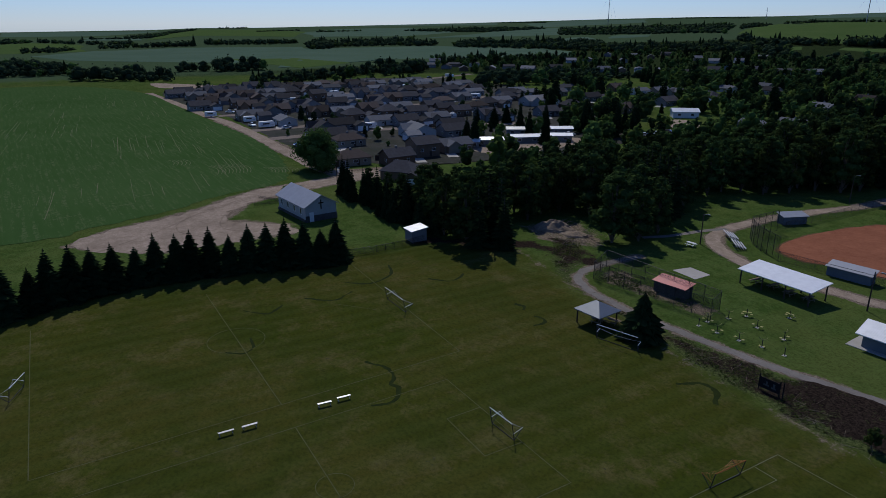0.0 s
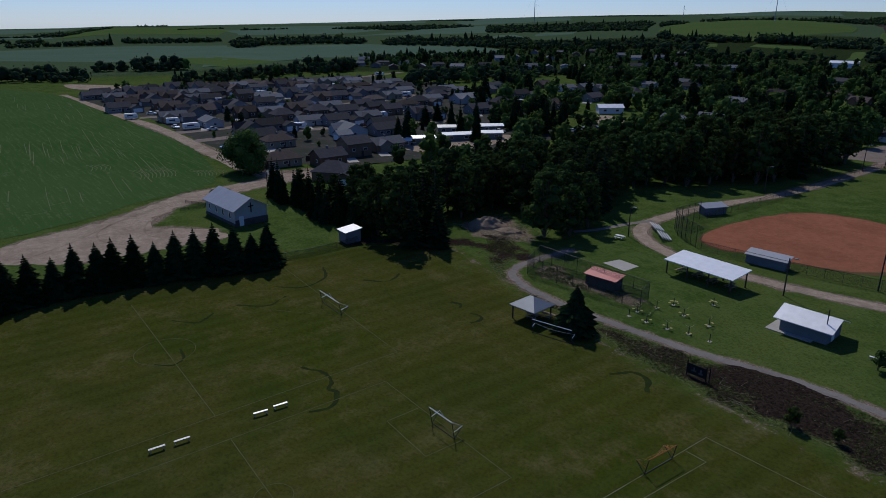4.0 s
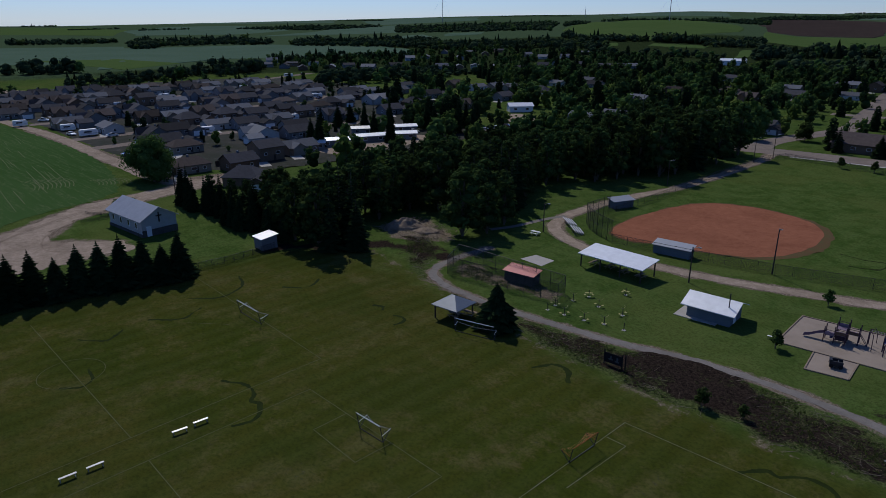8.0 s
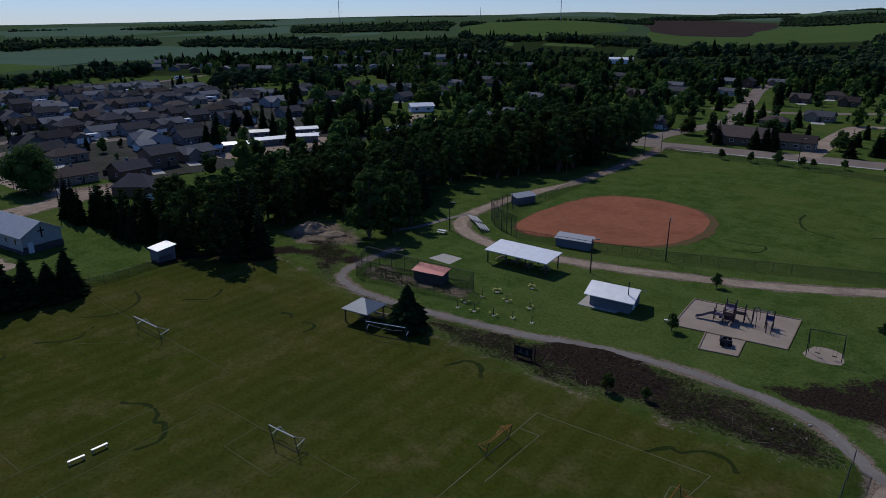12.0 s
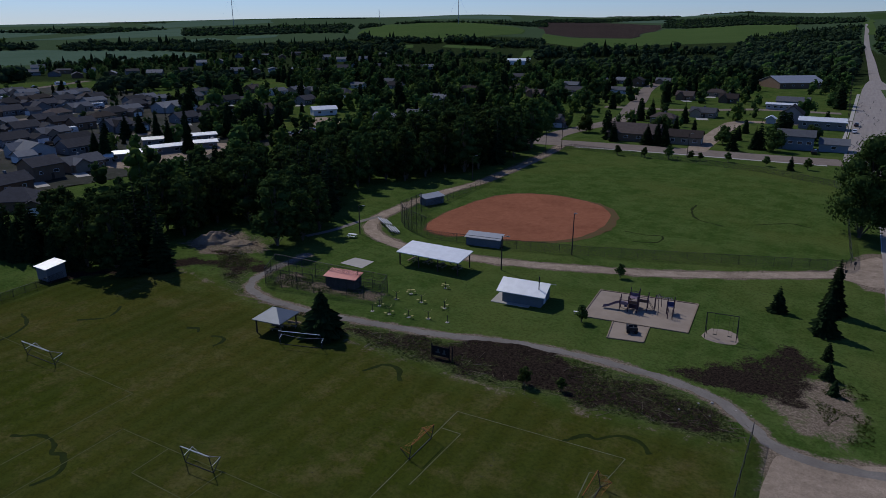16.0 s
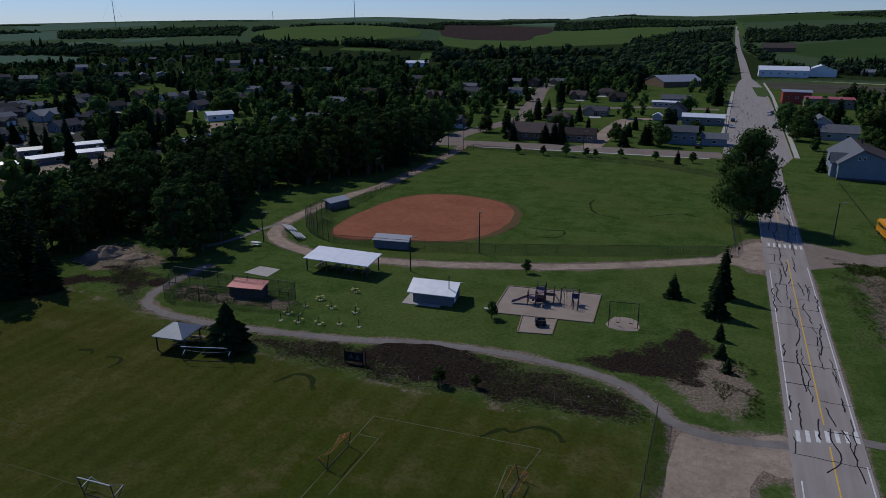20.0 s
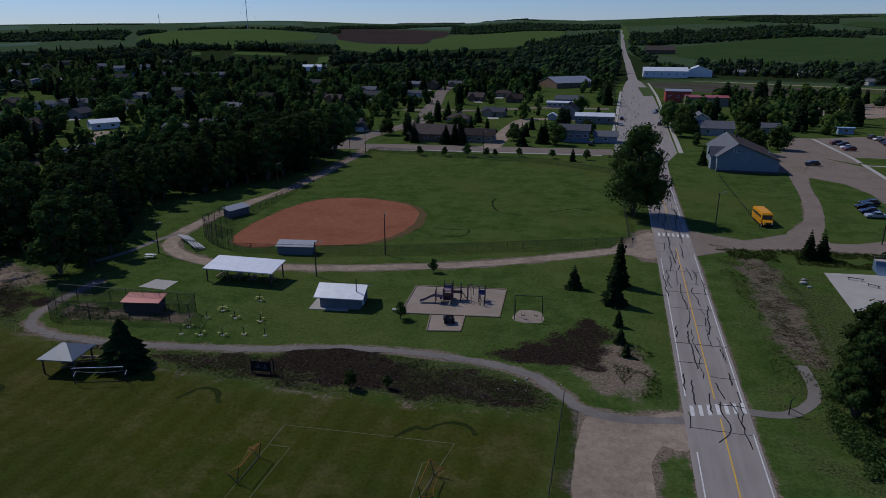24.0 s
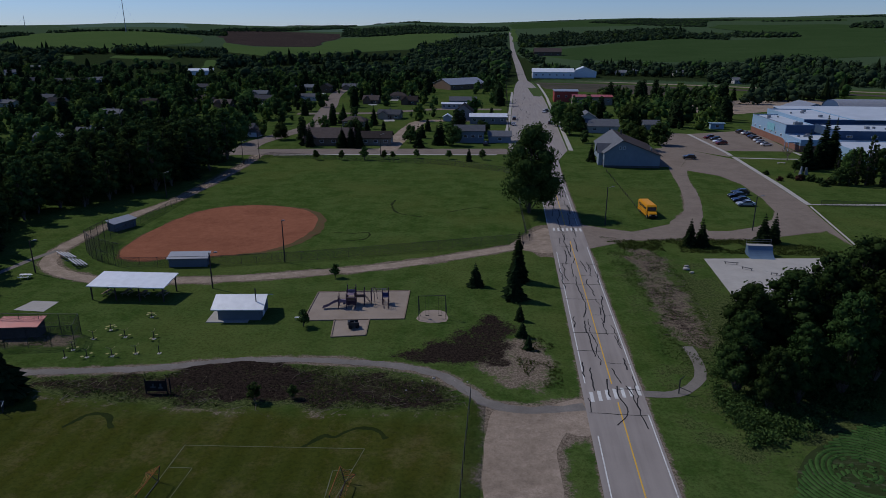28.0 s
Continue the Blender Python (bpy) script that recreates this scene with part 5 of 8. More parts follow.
HOUSES = [house(a, b, c, d, ROOFS[e], SIDINGS[f], g, h, lab, i, i in (2, 6, 7, 8)) for i, (a, b, c, d, e, f, g, h, lab) in enumerate(HOUSE_KINDS)]
house_used = set()
house_spots = []


def put_house(k, x, y, turn):
    ob = HOUSES[k % len(HOUSES)]
    if k % len(HOUSES) in house_used:
        ob = copy_thing(ob, Matrix.Identity(4))
    house_used.add(k % len(HOUSES))
    ob.matrix_world = Matrix.Translation((x, y, float(rise(x, y)))) @ pose(0, 0, 0, 0, 0, turn) @ Matrix.Scale(0.9, 4)
    house_spots.append((x, y))


# kind, place, turn of the houses, quarter by quarter
ESTATE_FAR = [(0, -445, 62, 90), (0, -459, 69, 90), (2, -428, 71, 90), (6, -389, 70, 90), (6, -406, 77, 90), (0, -373, 63, 90), (7, -400, 86, 0), (6, -417, 98, 90), (0, -446, 100, 90), (6, -397, 100, 0), (6, -361, 85, 90), (7, -362, 95, 0), (2, -396, 108, 90), (7, -346, 102, 0), (6, -338, 95, 90), (0, -352, 108, 90), (0, -389, 114, 90), (1, -425, 129, 90), (2, -427, 110, 90), (2, -426, 118, 90)]
ESTATE_MID = [(2, -324, 77, 90), (7, -326, 88, 0), (7, -345, 114, 0), (3, -386, 132, 90), (2, -460, 154, 90), (6, -319, 109, 90), (2, -315, 120, 90), (0, -354, 132, 90), (5, -388, 143, 90), (5, -440, 160, 90), (6, -464, 185, 90), (2, -473, 201, 90), (7, -393, 162, 90), (6, -355, 155, 90), (6, -321, 136, 90), (5, -277, 123, 90), (5, -421, 185, 90), (0, -273, 103, 90), (7, -264, 92, 0), (0, -248, 90, 90)]
ESTATE_EAST = [(1, -305, 140, 90), (6, -362, 169, 90), (2, -457, 219, 90), (2, -466, 236, 90), (2, -423, 220, 90), (0, -363, 180, 90), (0, -298, 152, 90), (4, -333, 187, 90), (0, -390, 224, 90), (0, -377, 206, 90), (4, -302, 190, 90), (2, -348, 207, 90), (5, -369, 229, 90), (2, -416, 241, 90), (2, -274, 150, 90), (0, -249, 144, 90), (8, -241, 124, 0), (3, -203, 106, 90), (2, -206, 120, 90), (1, -300, 120, 90), (0, -271, 133, 90)]
FIELD_CORNER = [(4, -201, 79, 90), (9, -194, 92, 90), (8, -306, 230, 90), (5, -348, 257, 90), (2, -359, 255, 90), (2, -340, 273, 90), (5, -363, 298, 90), (0, -266, 208, 90)]
OLD_TOWN_WEST = [(0, -307, 272, 90), (5, -320, 324, 90), (2, -316, 338, 90), (2, -302, 340, 0), (0, -269, 294, 90), (5, -303, 387, 0), (2, -303, 423, 0), (0, -278, 398, 0), (2, -184, 255, 0), (5, -179, 274, 0), (6, -257, 249, 90), (1, -275, 336, 0), (1, -280, 235, 90), (6, -346, 328, 90)]
OLD_TOWN = [(2, -209, 342, 0), (6, -217, 395, 0), (4, -195, 423, 0), (0, -238, 518, 0), (6, -170, 394, 0), (0, -117, 289, 0), (2, -174, 466, 0), (0, -157, 427, 0), (2, -161, 507, 0), (2, -157, 524, 0), (5, -133, 446, 0), (3, -137, 506, 90), (2, -125, 535, 0), (6, -87, 429, 0), (4, -75, 460, 0), (6, -62, 426, 0), (2, -62, 352, 0), (4, -74, 322, 0)]
for quarter in (ESTATE_FAR, ESTATE_MID, ESTATE_EAST, FIELD_CORNER, OLD_TOWN_WEST, OLD_TOWN):
    for k, x, y, turn in quarter:
        put_house(k, x, y, turn + rnd.uniform(-4, 4))
ESTATE_STREETS = (([(-405, 112), (-412, 135), (-418, 165), (-425, 210), (-440, 250)], 8), ([(-343, 66), (-342, 92), (-338, 108), (-334, 128), (-330, 165)], 7), ([(-490, 240), (-505, 280), (-529, 327)], 8), ([(-338, 165), (-344, 207), (-357, 231)], 7), ([(-262, 68), (-265, 108), (-258, 150), (-250, 180)], 7), ([(-338, 108), (-380, 122), (-405, 125)], 7), ([(-330, 165), (-380, 172), (-420, 178)], 7), ([(-287, 68), (-289, 110), (-286, 160)], 7))
for line, w in ESTATE_STREETS:
    strip("street", line, w, 0.045, M_STREET, "pale grey street between rows of houses", "road", 0.2)
FILL = [(-470, 72), (-330, 74), (-240, 84), (-214, 100), (-225, 128), (-262, 178), (-300, 205), (-350, 245), (-440, 262), (-478, 220)]
for x, y in spread(FILL, 15.5, np.random.default_rng(19)):
    if min((x - a) ** 2 + (y - b) ** 2 for a, b in house_spots) > 150 and min(line_mask(np.array([x]), np.array([y]), line)[0] for line, w in ESTATE_STREETS) > 9:
        put_house(rnd.choice((0, 1, 2, 4, 5, 6, 7, 9)), x, y, rnd.choice((90, 90, 0)) + rnd.uniform(-4, 4))
# yard ground, its dark tone also stands for the houses' shadows
patch("estate_ground", [(-500, 70), (-330, 70), (-232, 72), (-207, 80), (-186, 104), (-190, 190), (-260, 240), (-330, 262), (-440, 290), (-520, 250)], 0.025, M_YARD, "worn gardens and yards between the houses, with painted shade", "ground", 1.5)
strip("street", [(-117, 368), (-96, 371), (-75, 375), (-56, 388), (-40, 398), (-4, 400)], 8, 0.05, M_STREET, "pale grey cross street in the old town", "road", 0.2)
patch("gravel_yard", [(-560, 62), (-545, 80), (-515, 104), (-500, 100), (-505, 78), (-520, 62)], 0.08, M_GRAVEL, "bare building ground at the edge of the estate", "yard", 1.5)
# concrete drives and timber fences of the gardens
drives, rg = Geo(), random.Random(17)
for x, y in house_spots:
    b = math.atan2(y, x) + math.pi + rg.uniform(-0.3, 0.3)
    m = Matrix.Translation((x, y, 0.04)) @ Matrix.Rotation(b, 4, "Z")
    if rg.random() < 0.6:
        drives.box(5.2, -4.2, 0, 13, -4.2 + rg.uniform(2.8, 6), 0.03, m)
    if rg.random() < 0.45:
        yard = thing("yard_fence", m, "grey timber fence round a garden", "fence", "garden fences")
        L, W = rg.uniform(7, 11), rg.uniform(9, 14)
        part("side_panel", Geo().box(-L, W / 2 - 0.04, 0, 2, W / 2 + 0.04, 1.6), M_DARKWOOD, yard)
        part("back_panel", Geo().box(-L - 0.04, -W / 2, 0, -L + 0.04, W / 2 - 0.05, 1.6), M_DARKWOOD, yard)
tagged(part("driveways", drives, M_CONC), "pale concrete drives before the houses", "driveway", kind="stuff")

# ---- main buildings ----
def church():
    ob = thing("church", Matrix.Translation((-150.7, 47.4, 0)) @ pose(0, 0, 0, 0, 0, 7) @ Matrix.Diagonal((0.97, 0.95, 1, 1)), "pale grey church with a metal roof and dark cross", "church")
    part("wall", gable_walls(15.6, 8.2, 3.7, 5.9), M_CHURCHWALL, ob)
    part("roof", gable_roof(15.6, 8.2, 3.7, 5.9, 0.6, 0.15), M_GREYROOF, ob, "grey ribbed metal roof")
    part("plinth", Geo().box(7.8, -4.15, 0, 8.05, 4.15, 1.4).box(-7.9, -4.3, 0, 7.8, -4.1, 0.6), M_DARKWALL, ob, "dark stone band along the wall foot")
    part("cross", Geo().box(7.8, -0.11, 2.7, 7.98, 0.11, 4.9).box(7.8, -0.65, 4.0, 7.98, 0.65, 4.22), M_BLACK, ob, "dark wooden cross")
    part("door", Geo().box(7.8, -3.2, 0.05, 8.1, -2.1, 2.2), M_WHITE, ob)
    for k in range(4):
        window(ob, -5.6 + 3.6 * k, -4.1, 2.2, 1.0, 1.5, 0)
        window(ob, -5.6 + 3.6 * k, 4.1, 2.2, 1.0, 1.5, 2)


church()


def shed(name, x, y, w, d, h, wall, roof, label, turn=0.0, drop=0.4):
    ob = thing(name, Matrix.Translation((x, y, 0)) @ pose(0, 0, 0, 0, 0, turn), label, "shed")
    part("wall", Geo().add([(-w / 2, -d / 2, 0), (w / 2, -d / 2, 0), (w / 2, d / 2, 0), (-w / 2, d / 2, 0), (-w / 2, -d / 2, h - drop), (w / 2, -d / 2, h - drop), (w / 2, d / 2, h), (-w / 2, d / 2, h)], [(3, 2, 1, 0), (4, 5, 6, 7), (0, 1, 5, 4), (1, 2, 6, 5), (2, 3, 7, 6), (3, 0, 4, 7)]), wall, ob)
    a, z0, z1 = 0.3, h - drop * (1 + 0.6 / d) + 0.01, h + drop * 0.3 / d + 0.01
    vs = [(-w / 2 - a, -d / 2 - a, z0), (w / 2 + a, -d / 2 - a, z0), (w / 2 + a, d / 2 + a, z1), (-w / 2 - a, d / 2 + a, z1)]
    part("roof", Geo().add(vs + [(p, q, r + 0.09) for p, q, r in vs], [(3, 2, 1, 0), (4, 5, 6, 7), (0, 1, 5, 4), (1, 2, 6, 5), (2, 3, 7, 6), (3, 0, 4, 7)]), roof, ob)
    return ob


shed("garden_shed", -119.4, 60.6, 3.2, 3.4, 2.8, M_GREYWALL, M_WHITEMETAL, "small grey shed with a white metal roof")


def concession():
    ob = thing("concession_building", Matrix.Translation((-41.9, 95.4, 0)) @ pose(0, 0, 0, 0, 0, 6), "pale blue block building with a white metal roof", "building")
    part("wall", gable_walls(6.6, 5.0, 2.3, 3.3), M_BLUEWALL, ob)
    part("roof", gable_roof(6.6, 5.0, 2.3, 3.3, 0.8, 0.12), M_WHITEMETAL, ob, "white ribbed metal roof")
    part("door", Geo().box(3.3, -1.0, 0.05, 3.36, 0.0, 2.1), M_WHITE, ob)
    part("slab", Geo().box(-5.0, -3.4, 0.0, 1.5, -2.5, 0.1).box(-5.0, -2.5, 0.0, -3.3, 1.0, 0.1), M_CONC, ob, "pale concrete slab")
    part("flue", Geo().bar((2.6, -1.6, 2.5), (2.6, -1.6, 5.0), 0.08, 0.08, 8), M_DARKSTEEL, ob)


concession()


def pavilion():
    ob = thing("picnic_pavilion", Matrix.Translation((-63.4, 101.3, 0)) @ pose(0, 0, 0, 0, 0, 1.5), "open picnic pavilion with a long white metal roof", "shelter")
    x, y = 6.7, 2.9
    vs = [(-x, -y, 2.5), (x, -y, 2.5), (x, y, 3.1), (-x, y, 3.1)]
    part("roof", Geo().add(vs + [(a, b, c + 0.14) for a, b, c in vs], [(3, 2, 1, 0), (4, 5, 6, 7), (0, 1, 5, 4), (1, 2, 6, 5), (2, 3, 7, 6), (3, 0, 4, 7)]), M_WHITEMETAL, ob, "white ribbed metal roof")
    for i in range(4):
        for j in (-1, 1):
            px, py = -6.2 + i * 4.13, j * 2.4
            part("post", Geo().box(px - 0.09, py - 0.09, 0, px + 0.09, py + 0.09, 2.8 + 0.25 * j - 0.03), M_DARKWOOD, ob)
    for j in (-1, 1):
        part("beam", Geo().box(-6.5, j * 2.4 - 0.07, 2.32 + 0.26 * (j + 1), 6.5, j * 2.4 + 0.07, 2.5 + 0.26 * (j + 1)), M_DARKWOOD, ob)


pavilion()
tagged(shed("dugout", -61.2, 117.4, 7.2, 2.4, 2.2, M_BLUEWALL, M_GREYROOF, "pale blue dugout with a grey metal roof", 9), category="dugout")
tagged(shed("dugout", -88.3, 140.5, 5.8, 2.3, 2.3, M_BLUEWALL, M_GREYROOF, "pale blue dugout with a grey metal roof", 70), category="dugout")
shed("storage_shed", -71.8, 84.6, 5.8, 2.4, 2.3, M_DARKWALL, M_REDROOF, "dark shed with a faded red metal roof", 8)


M_SLATE = ribbed("slate_grey_metal", (0.15, 0.17, 0.195), (0.12, 0.14, 0.16), 0.3, "X", 0.5, 0.2)


def gazebo():
    ob = thing("picnic_shelter", Matrix.Translation((-69.2, 65.6, 0)) @ pose(0, 0, 0, 0, 0, 8), "open wooden picnic shelter with a grey hipped roof", "shelter")
    part("roof", gable_roof(4.4, 4.4, 2.3, 3.5, 0.3, 0.12, 2.3), M_SLATE, ob)
    for a in (-1, 1):
        for b in (-1, 1):
            part("post", Geo().box(a * 2.05 - 0.08, b * 2.05 - 0.08, 0, a * 2.05 + 0.08, b * 2.05 + 0.08, 2.3), M_DARKWOOD, ob)


gazebo()


# ---- hall beside the road ----
def hall():
    ob = thing("community_hall", Matrix.Translation((0, 0, 0)), "pale blue hall with an uneven grey and brown roof", "hall")
    x0, xr, x1, y0, y1 = 32.0, 37.7, 50.2, 225.6, 252
    z0, zr, z1 = 4.9, 9.0, 4.2
    vs = [(x0, y0, 0), (x1, y0, 0), (x1, y1, 0), (x0, y1, 0), (x0, y0, z0), (xr, y0, zr), (x1, y0, z1), (x1, y1, z1), (xr, y1, zr), (x0, y1, z0)]
    part("wall", Geo().add(vs, [(0, 1, 6, 5, 4), (1, 2, 7, 6), (2, 3, 9, 8, 7), (3, 0, 4, 9), (3, 2, 1, 0)]), SIDINGS[2], ob)

    def slab(a, b, zz0, zz1, mat, label):
        vs = [(a, y0 - 0.5, zz0), (b, y0 - 0.5, zz1), (b, y1 + 0.5, zz1), (a, y1 + 0.5, zz0)]
        part("roof", Geo().add(vs + [(p, q, r + 0.18) for p, q, r in vs], [(3, 2, 1, 0), (4, 5, 6, 7), (0, 1, 5, 4), (1, 2, 6, 5), (2, 3, 7, 6), (3, 0, 4, 7)]), mat, ob, label)

    slab(x0 - 0.5, xr, z0 - 0.36, zr + 0.01, ROOFS[2], "grey shingle roof slope")
    slab(xr, x1 + 0.6, zr + 0.01, z1 - 0.22, ROOFS[1], "brown shingle roof slope")
    d = part("dormer", gable_walls(6, 4.4, 4.6, 7.0), SIDINGS[2], ob)
    d.matrix_local = Matrix.Translation((33.6, 231.5, 0))
    d = part("dormer_roof", gable_roof(6, 4.4, 4.6, 7.05, 0.4, 0.15), ROOFS[2], ob)
    d.matrix_local = Matrix.Translation((33.4, 231.5, 0))
    for k in range(2):
        window(ob, 37.0 + 1.3 * k, y0, 6.6, 0.7, 1.1, 0)
    for k in range(3):
        window(ob, x0, 235 + 5 * k, 2.4, 1.2, 1.4, 3)
    part("plinth", Geo().box(x0 - 0.06, y0 - 0.06, 0, x1 + 0.06, y0 - 0.01, 0.7), M_DARKWALL, ob)
    part("door", Geo().box(x0 - 0.08, 227.2, 0.05, x0 - 0.02, 228.3, 2.2), M_DARKWOOD, ob)
    part("vent", Geo().bar((47.5, 228, 4.6), (47.5, 228, 6.2), 0.25, 0.25, 8).bar((47.5, 228, 6.2), (47.5, 228, 6.6), 0.4, 0.2, 8), M_GALV, ob)
    part("chimney", Geo().bar((40, 245, 8), (40, 245, 10), 0.25, 0.25, 8), M_DARKSTEEL, ob)


hall()
M_SCHOOLBLUE = surface("pale_blue_cladding", (0.20, 0.30, 0.40), (0.24, 0.34, 0.44), 0.3, 4, 0.6, bumps=0.05)
M_DEEPBLUE = surface("deep_blue_cladding", (0.045, 0.075, 0.13), (0.06, 0.095, 0.16), 0.3, 4, 0.6, bumps=0.05)
M_BRICK = surface("brown_brick", (0.17, 0.085, 0.06), (0.22, 0.115, 0.085), 0.5, 5, 0.9, bumps=0.2)
M_FLATROOF = surface("grey_flat_roofing", (0.33, 0.37, 0.42), (0.41, 0.45, 0.50), 0.12, 2, 0.9, bumps=0.1)
M_REDWALL = surface("red_painted_wall", (0.24, 0.05, 0.04), (0.29, 0.07, 0.055), 0.5, 5, 0.8, bumps=0.1)


def school():
    ob = thing("school", Matrix.Identity(4), "large blue school with flat roofs and a ribbed arena roof", "school")
    wings = [(110, 280, 121, 318, 7.6, M_SCHOOLBLUE, 2.6), (109.5, 263, 124, 279.9, 4.2, M_SCHOOLBLUE, 2.4), (121.1, 291, 141, 332, 8.6, M_SCHOOLBLUE, 0), (124.1, 266, 215, 287, 7.3, M_DEEPBLUE, 0), (118, 228, 215, 262.9, 4.2, M_SCHOOLBLUE, 0)]
    for x0, y0, x1, y1, z, m, brick in wings:
        w = part("wing", Geo().box(x0, y0, 0, x1, y1, z), m, ob)
        part("roof", Geo().box(x0 + 0.35, y0 + 0.35, z, x1 - 0.35, y1 - 0.35, z + 0.06), M_FLATROOF, w, "grey flat roof")
        g = Geo()
        for a in ((x0 - 0.05, y0 - 0.05, x1 + 0.05, y0 + 0.3), (x0 - 0.05, y1 - 0.3, x1 + 0.05, y1 + 0.05), (x0 - 0.05, y0 + 0.3, x0 + 0.3, y1 - 0.3), (x1 - 0.3, y0 + 0.3, x1 + 0.05, y1 - 0.3)):
            g.box(a[0], a[1], z - 0.2, a[2], a[3], z + 0.45)
        part("parapet", g, m, w)
        if brick:
            part("brick_base", Geo().box(x0 - 0.1, y0 - 0.1, 0, x0 + 0.2, y1 + 0.1, brick).box(x0 + 0.2, y0 - 0.1, 0, x1, y0 + 0.2, brick), M_BRICK, w, "brown brick lower wall")
        if z > 7.4:
            part("cladding", Geo().box(x0 + 0.3, y0 - 0.14, 3.0, x1, y0 - 0.06, z + 0.3), M_DEEPBLUE, w, "deep blue wall cladding")
        for k in range(4 if x1 - x0 < 50 else 9):
            px, py, s = x0 + (x1 - x0) * rnd.uniform(0.1, 0.8), y0 + (y1 - y0) * rnd.uniform(0.2, 0.8), rnd.uniform(0.25, 0.75)
            part("roof_vent", Geo().box(px - s, py - s, z, px + s, py + s, z + 0.35 + s), M_GALV, w)
    part("coping", Geo().box(109.9, 279.9, 8.06, 121.05, 280.4, 8.14).box(109.9, 280.4, 8.06, 110.4, 318, 8.14), M_GALV, ob)
    part("roof_unit", Geo().box(113.5, 280.6, 7.7, 116.6, 282.4, 9.0), M_GALV, ob)
    part("canopy", Geo().box(105.5, 264, 3.3, 109.4, 268, 3.6).bar((105.8, 264.3, 0), (105.8, 264.3, 3.3), 0.12).bar((105.8, 267.7, 0), (105.8, 267.7, 3.3), 0.12), M_SCHOOLBLUE, ob)
    for k in range(6):
        window(ob, 110, 283.5 + 6 * k, 3.6, 1.2, 1.2, 3)
    for k in range(9):
        window(ob, 128 + 9 * k, 265.95, 5.6, 2.4, 0.9, 0)
        window(ob, 124 + 9 * k, 227.95, 2.2, 3.0, 1.3, 0)
    part("mural", Geo().box(109.82, 291, 4.0, 109.93, 299, 7.0), surface("painted_mural", (0.30, 0.45, 0.50), (0.10, 0.30, 0.34), 0.5, 2, 0.7, bumps=0), ob, "pale blue and teal wall panel")
    # low sloping hall roof, the gabled hall and the ribbed vault behind
    part("hall_roof", Geo().add([(141.2, 305, 7.0), (216, 305, 7.0), (216, 345, 8.8), (128, 345, 8.8), (128, 332.2, 8.2), (141.2, 332.2, 8.2), (141.2, 305, 7.3), (216, 305, 7.3), (216, 345, 9.1), (128, 345, 9.1), (128, 332.2, 8.5), (141.2, 332.2, 8.5)], [(6, 7, 8, 9, 10, 11), (5, 4, 3, 2, 1, 0), (0, 1, 7, 6), (1, 2, 8, 7), (2, 3, 9, 8), (3, 4, 10, 9), (4, 5, 11, 10), (5, 0, 6, 11)]), M_FLATROOF, ob, "pale grey sloping metal roof")
    part("hall_wall", Geo().box(141.4, 305.6, 0, 215.4, 306, 7.1).box(128.4, 332.5, 0, 128.8, 344.6, 8.4).box(128.8, 344.2, 0, 215.4, 344.6, 8.6), M_DEEPBLUE, ob)
    n = 12
    g, ribs = Geo(), Geo()
    arc = [(358.5 - 10 * math.cos(math.pi * i / n), 6.6 + 4.6 * math.sin(math.pi * i / n)) for i in range(n + 1)]
    for (ya, za), (yb, zb) in zip(arc, arc[1:]):
        g.add([(161, ya, za), (262, ya, za), (262, yb, zb), (161, yb, zb)], [(0, 1, 2, 3)])
        if ya < 358:
            for k in range(46):
                ribs.bar((161.4 + 2.2 * k, ya, za + 0.05), (161.4 + 2.2 * k, yb, zb + 0.05), 0.12, 0.12, 4)
    part("vault_roof", g, M_GREYROOF, ob, "ribbed curved metal roof")
    part("roof_rib", ribs, M_GREYROOF, ob)
    part("vault_wall", Geo().box(161.3, 348.9, 0, 261.7, 368.1, 6.6).add([(161.3, y, z) for y, z in arc] + [(161.35, y, z) for y, z in arc], [tuple(range(n, -1, -1)), tuple(range(n + 1, 2 * n + 2))]), M_DEEPBLUE, ob)
    turn = Matrix.Translation((149, 357, 0)) @ pose(0, 0, 0, 0, 0, 90)
    r = part("gable_roof", gable_roof(20, 17, 6.9, 9.9, 0.6), M_GREYROOF, ob, "pale grey metal gable roof")
    r.matrix_local = turn
    w = part("gable_wall", gable_walls(20, 17, 6.9, 9.9), M_SCHOOLBLUE, ob)
    w.matrix_local = turn


school()


# ---- other buildings that stand out ----
def block(name, x, y, w, d, eave, ridge, wall, roof, label, turn=0.0, windows=2, doors=1):
    house_spots.append((x, y))
    ob = thing(name, Matrix.Translation((x, y, float(rise(x, y)))) @ pose(0, 0, 0, 0, 0, turn), label, "building" if name != "house" else "house")
    part("wall", gable_walls(w, d, eave, ridge), wall, ob)
    part("roof", gable_roof(w, d, eave, ridge, 0.5, 0.18), roof, ob)
    for k in range(windows):
        px = -w / 2 + w * (k + 0.5) / windows
        window(ob, px, -d / 2, eave * 0.55, 1.6, 1.1, 0)
        window(ob, px, d / 2, eave * 0.55, 1.6, 1.1, 2)
    for k in range(doors):
        part("door", Geo().box(w / 2 + 0.01, -1.2 + k * 3, 0.05, w / 2 + 0.06, 1.2 + k * 3, 2.4), M_WHITE, ob)
    return ob


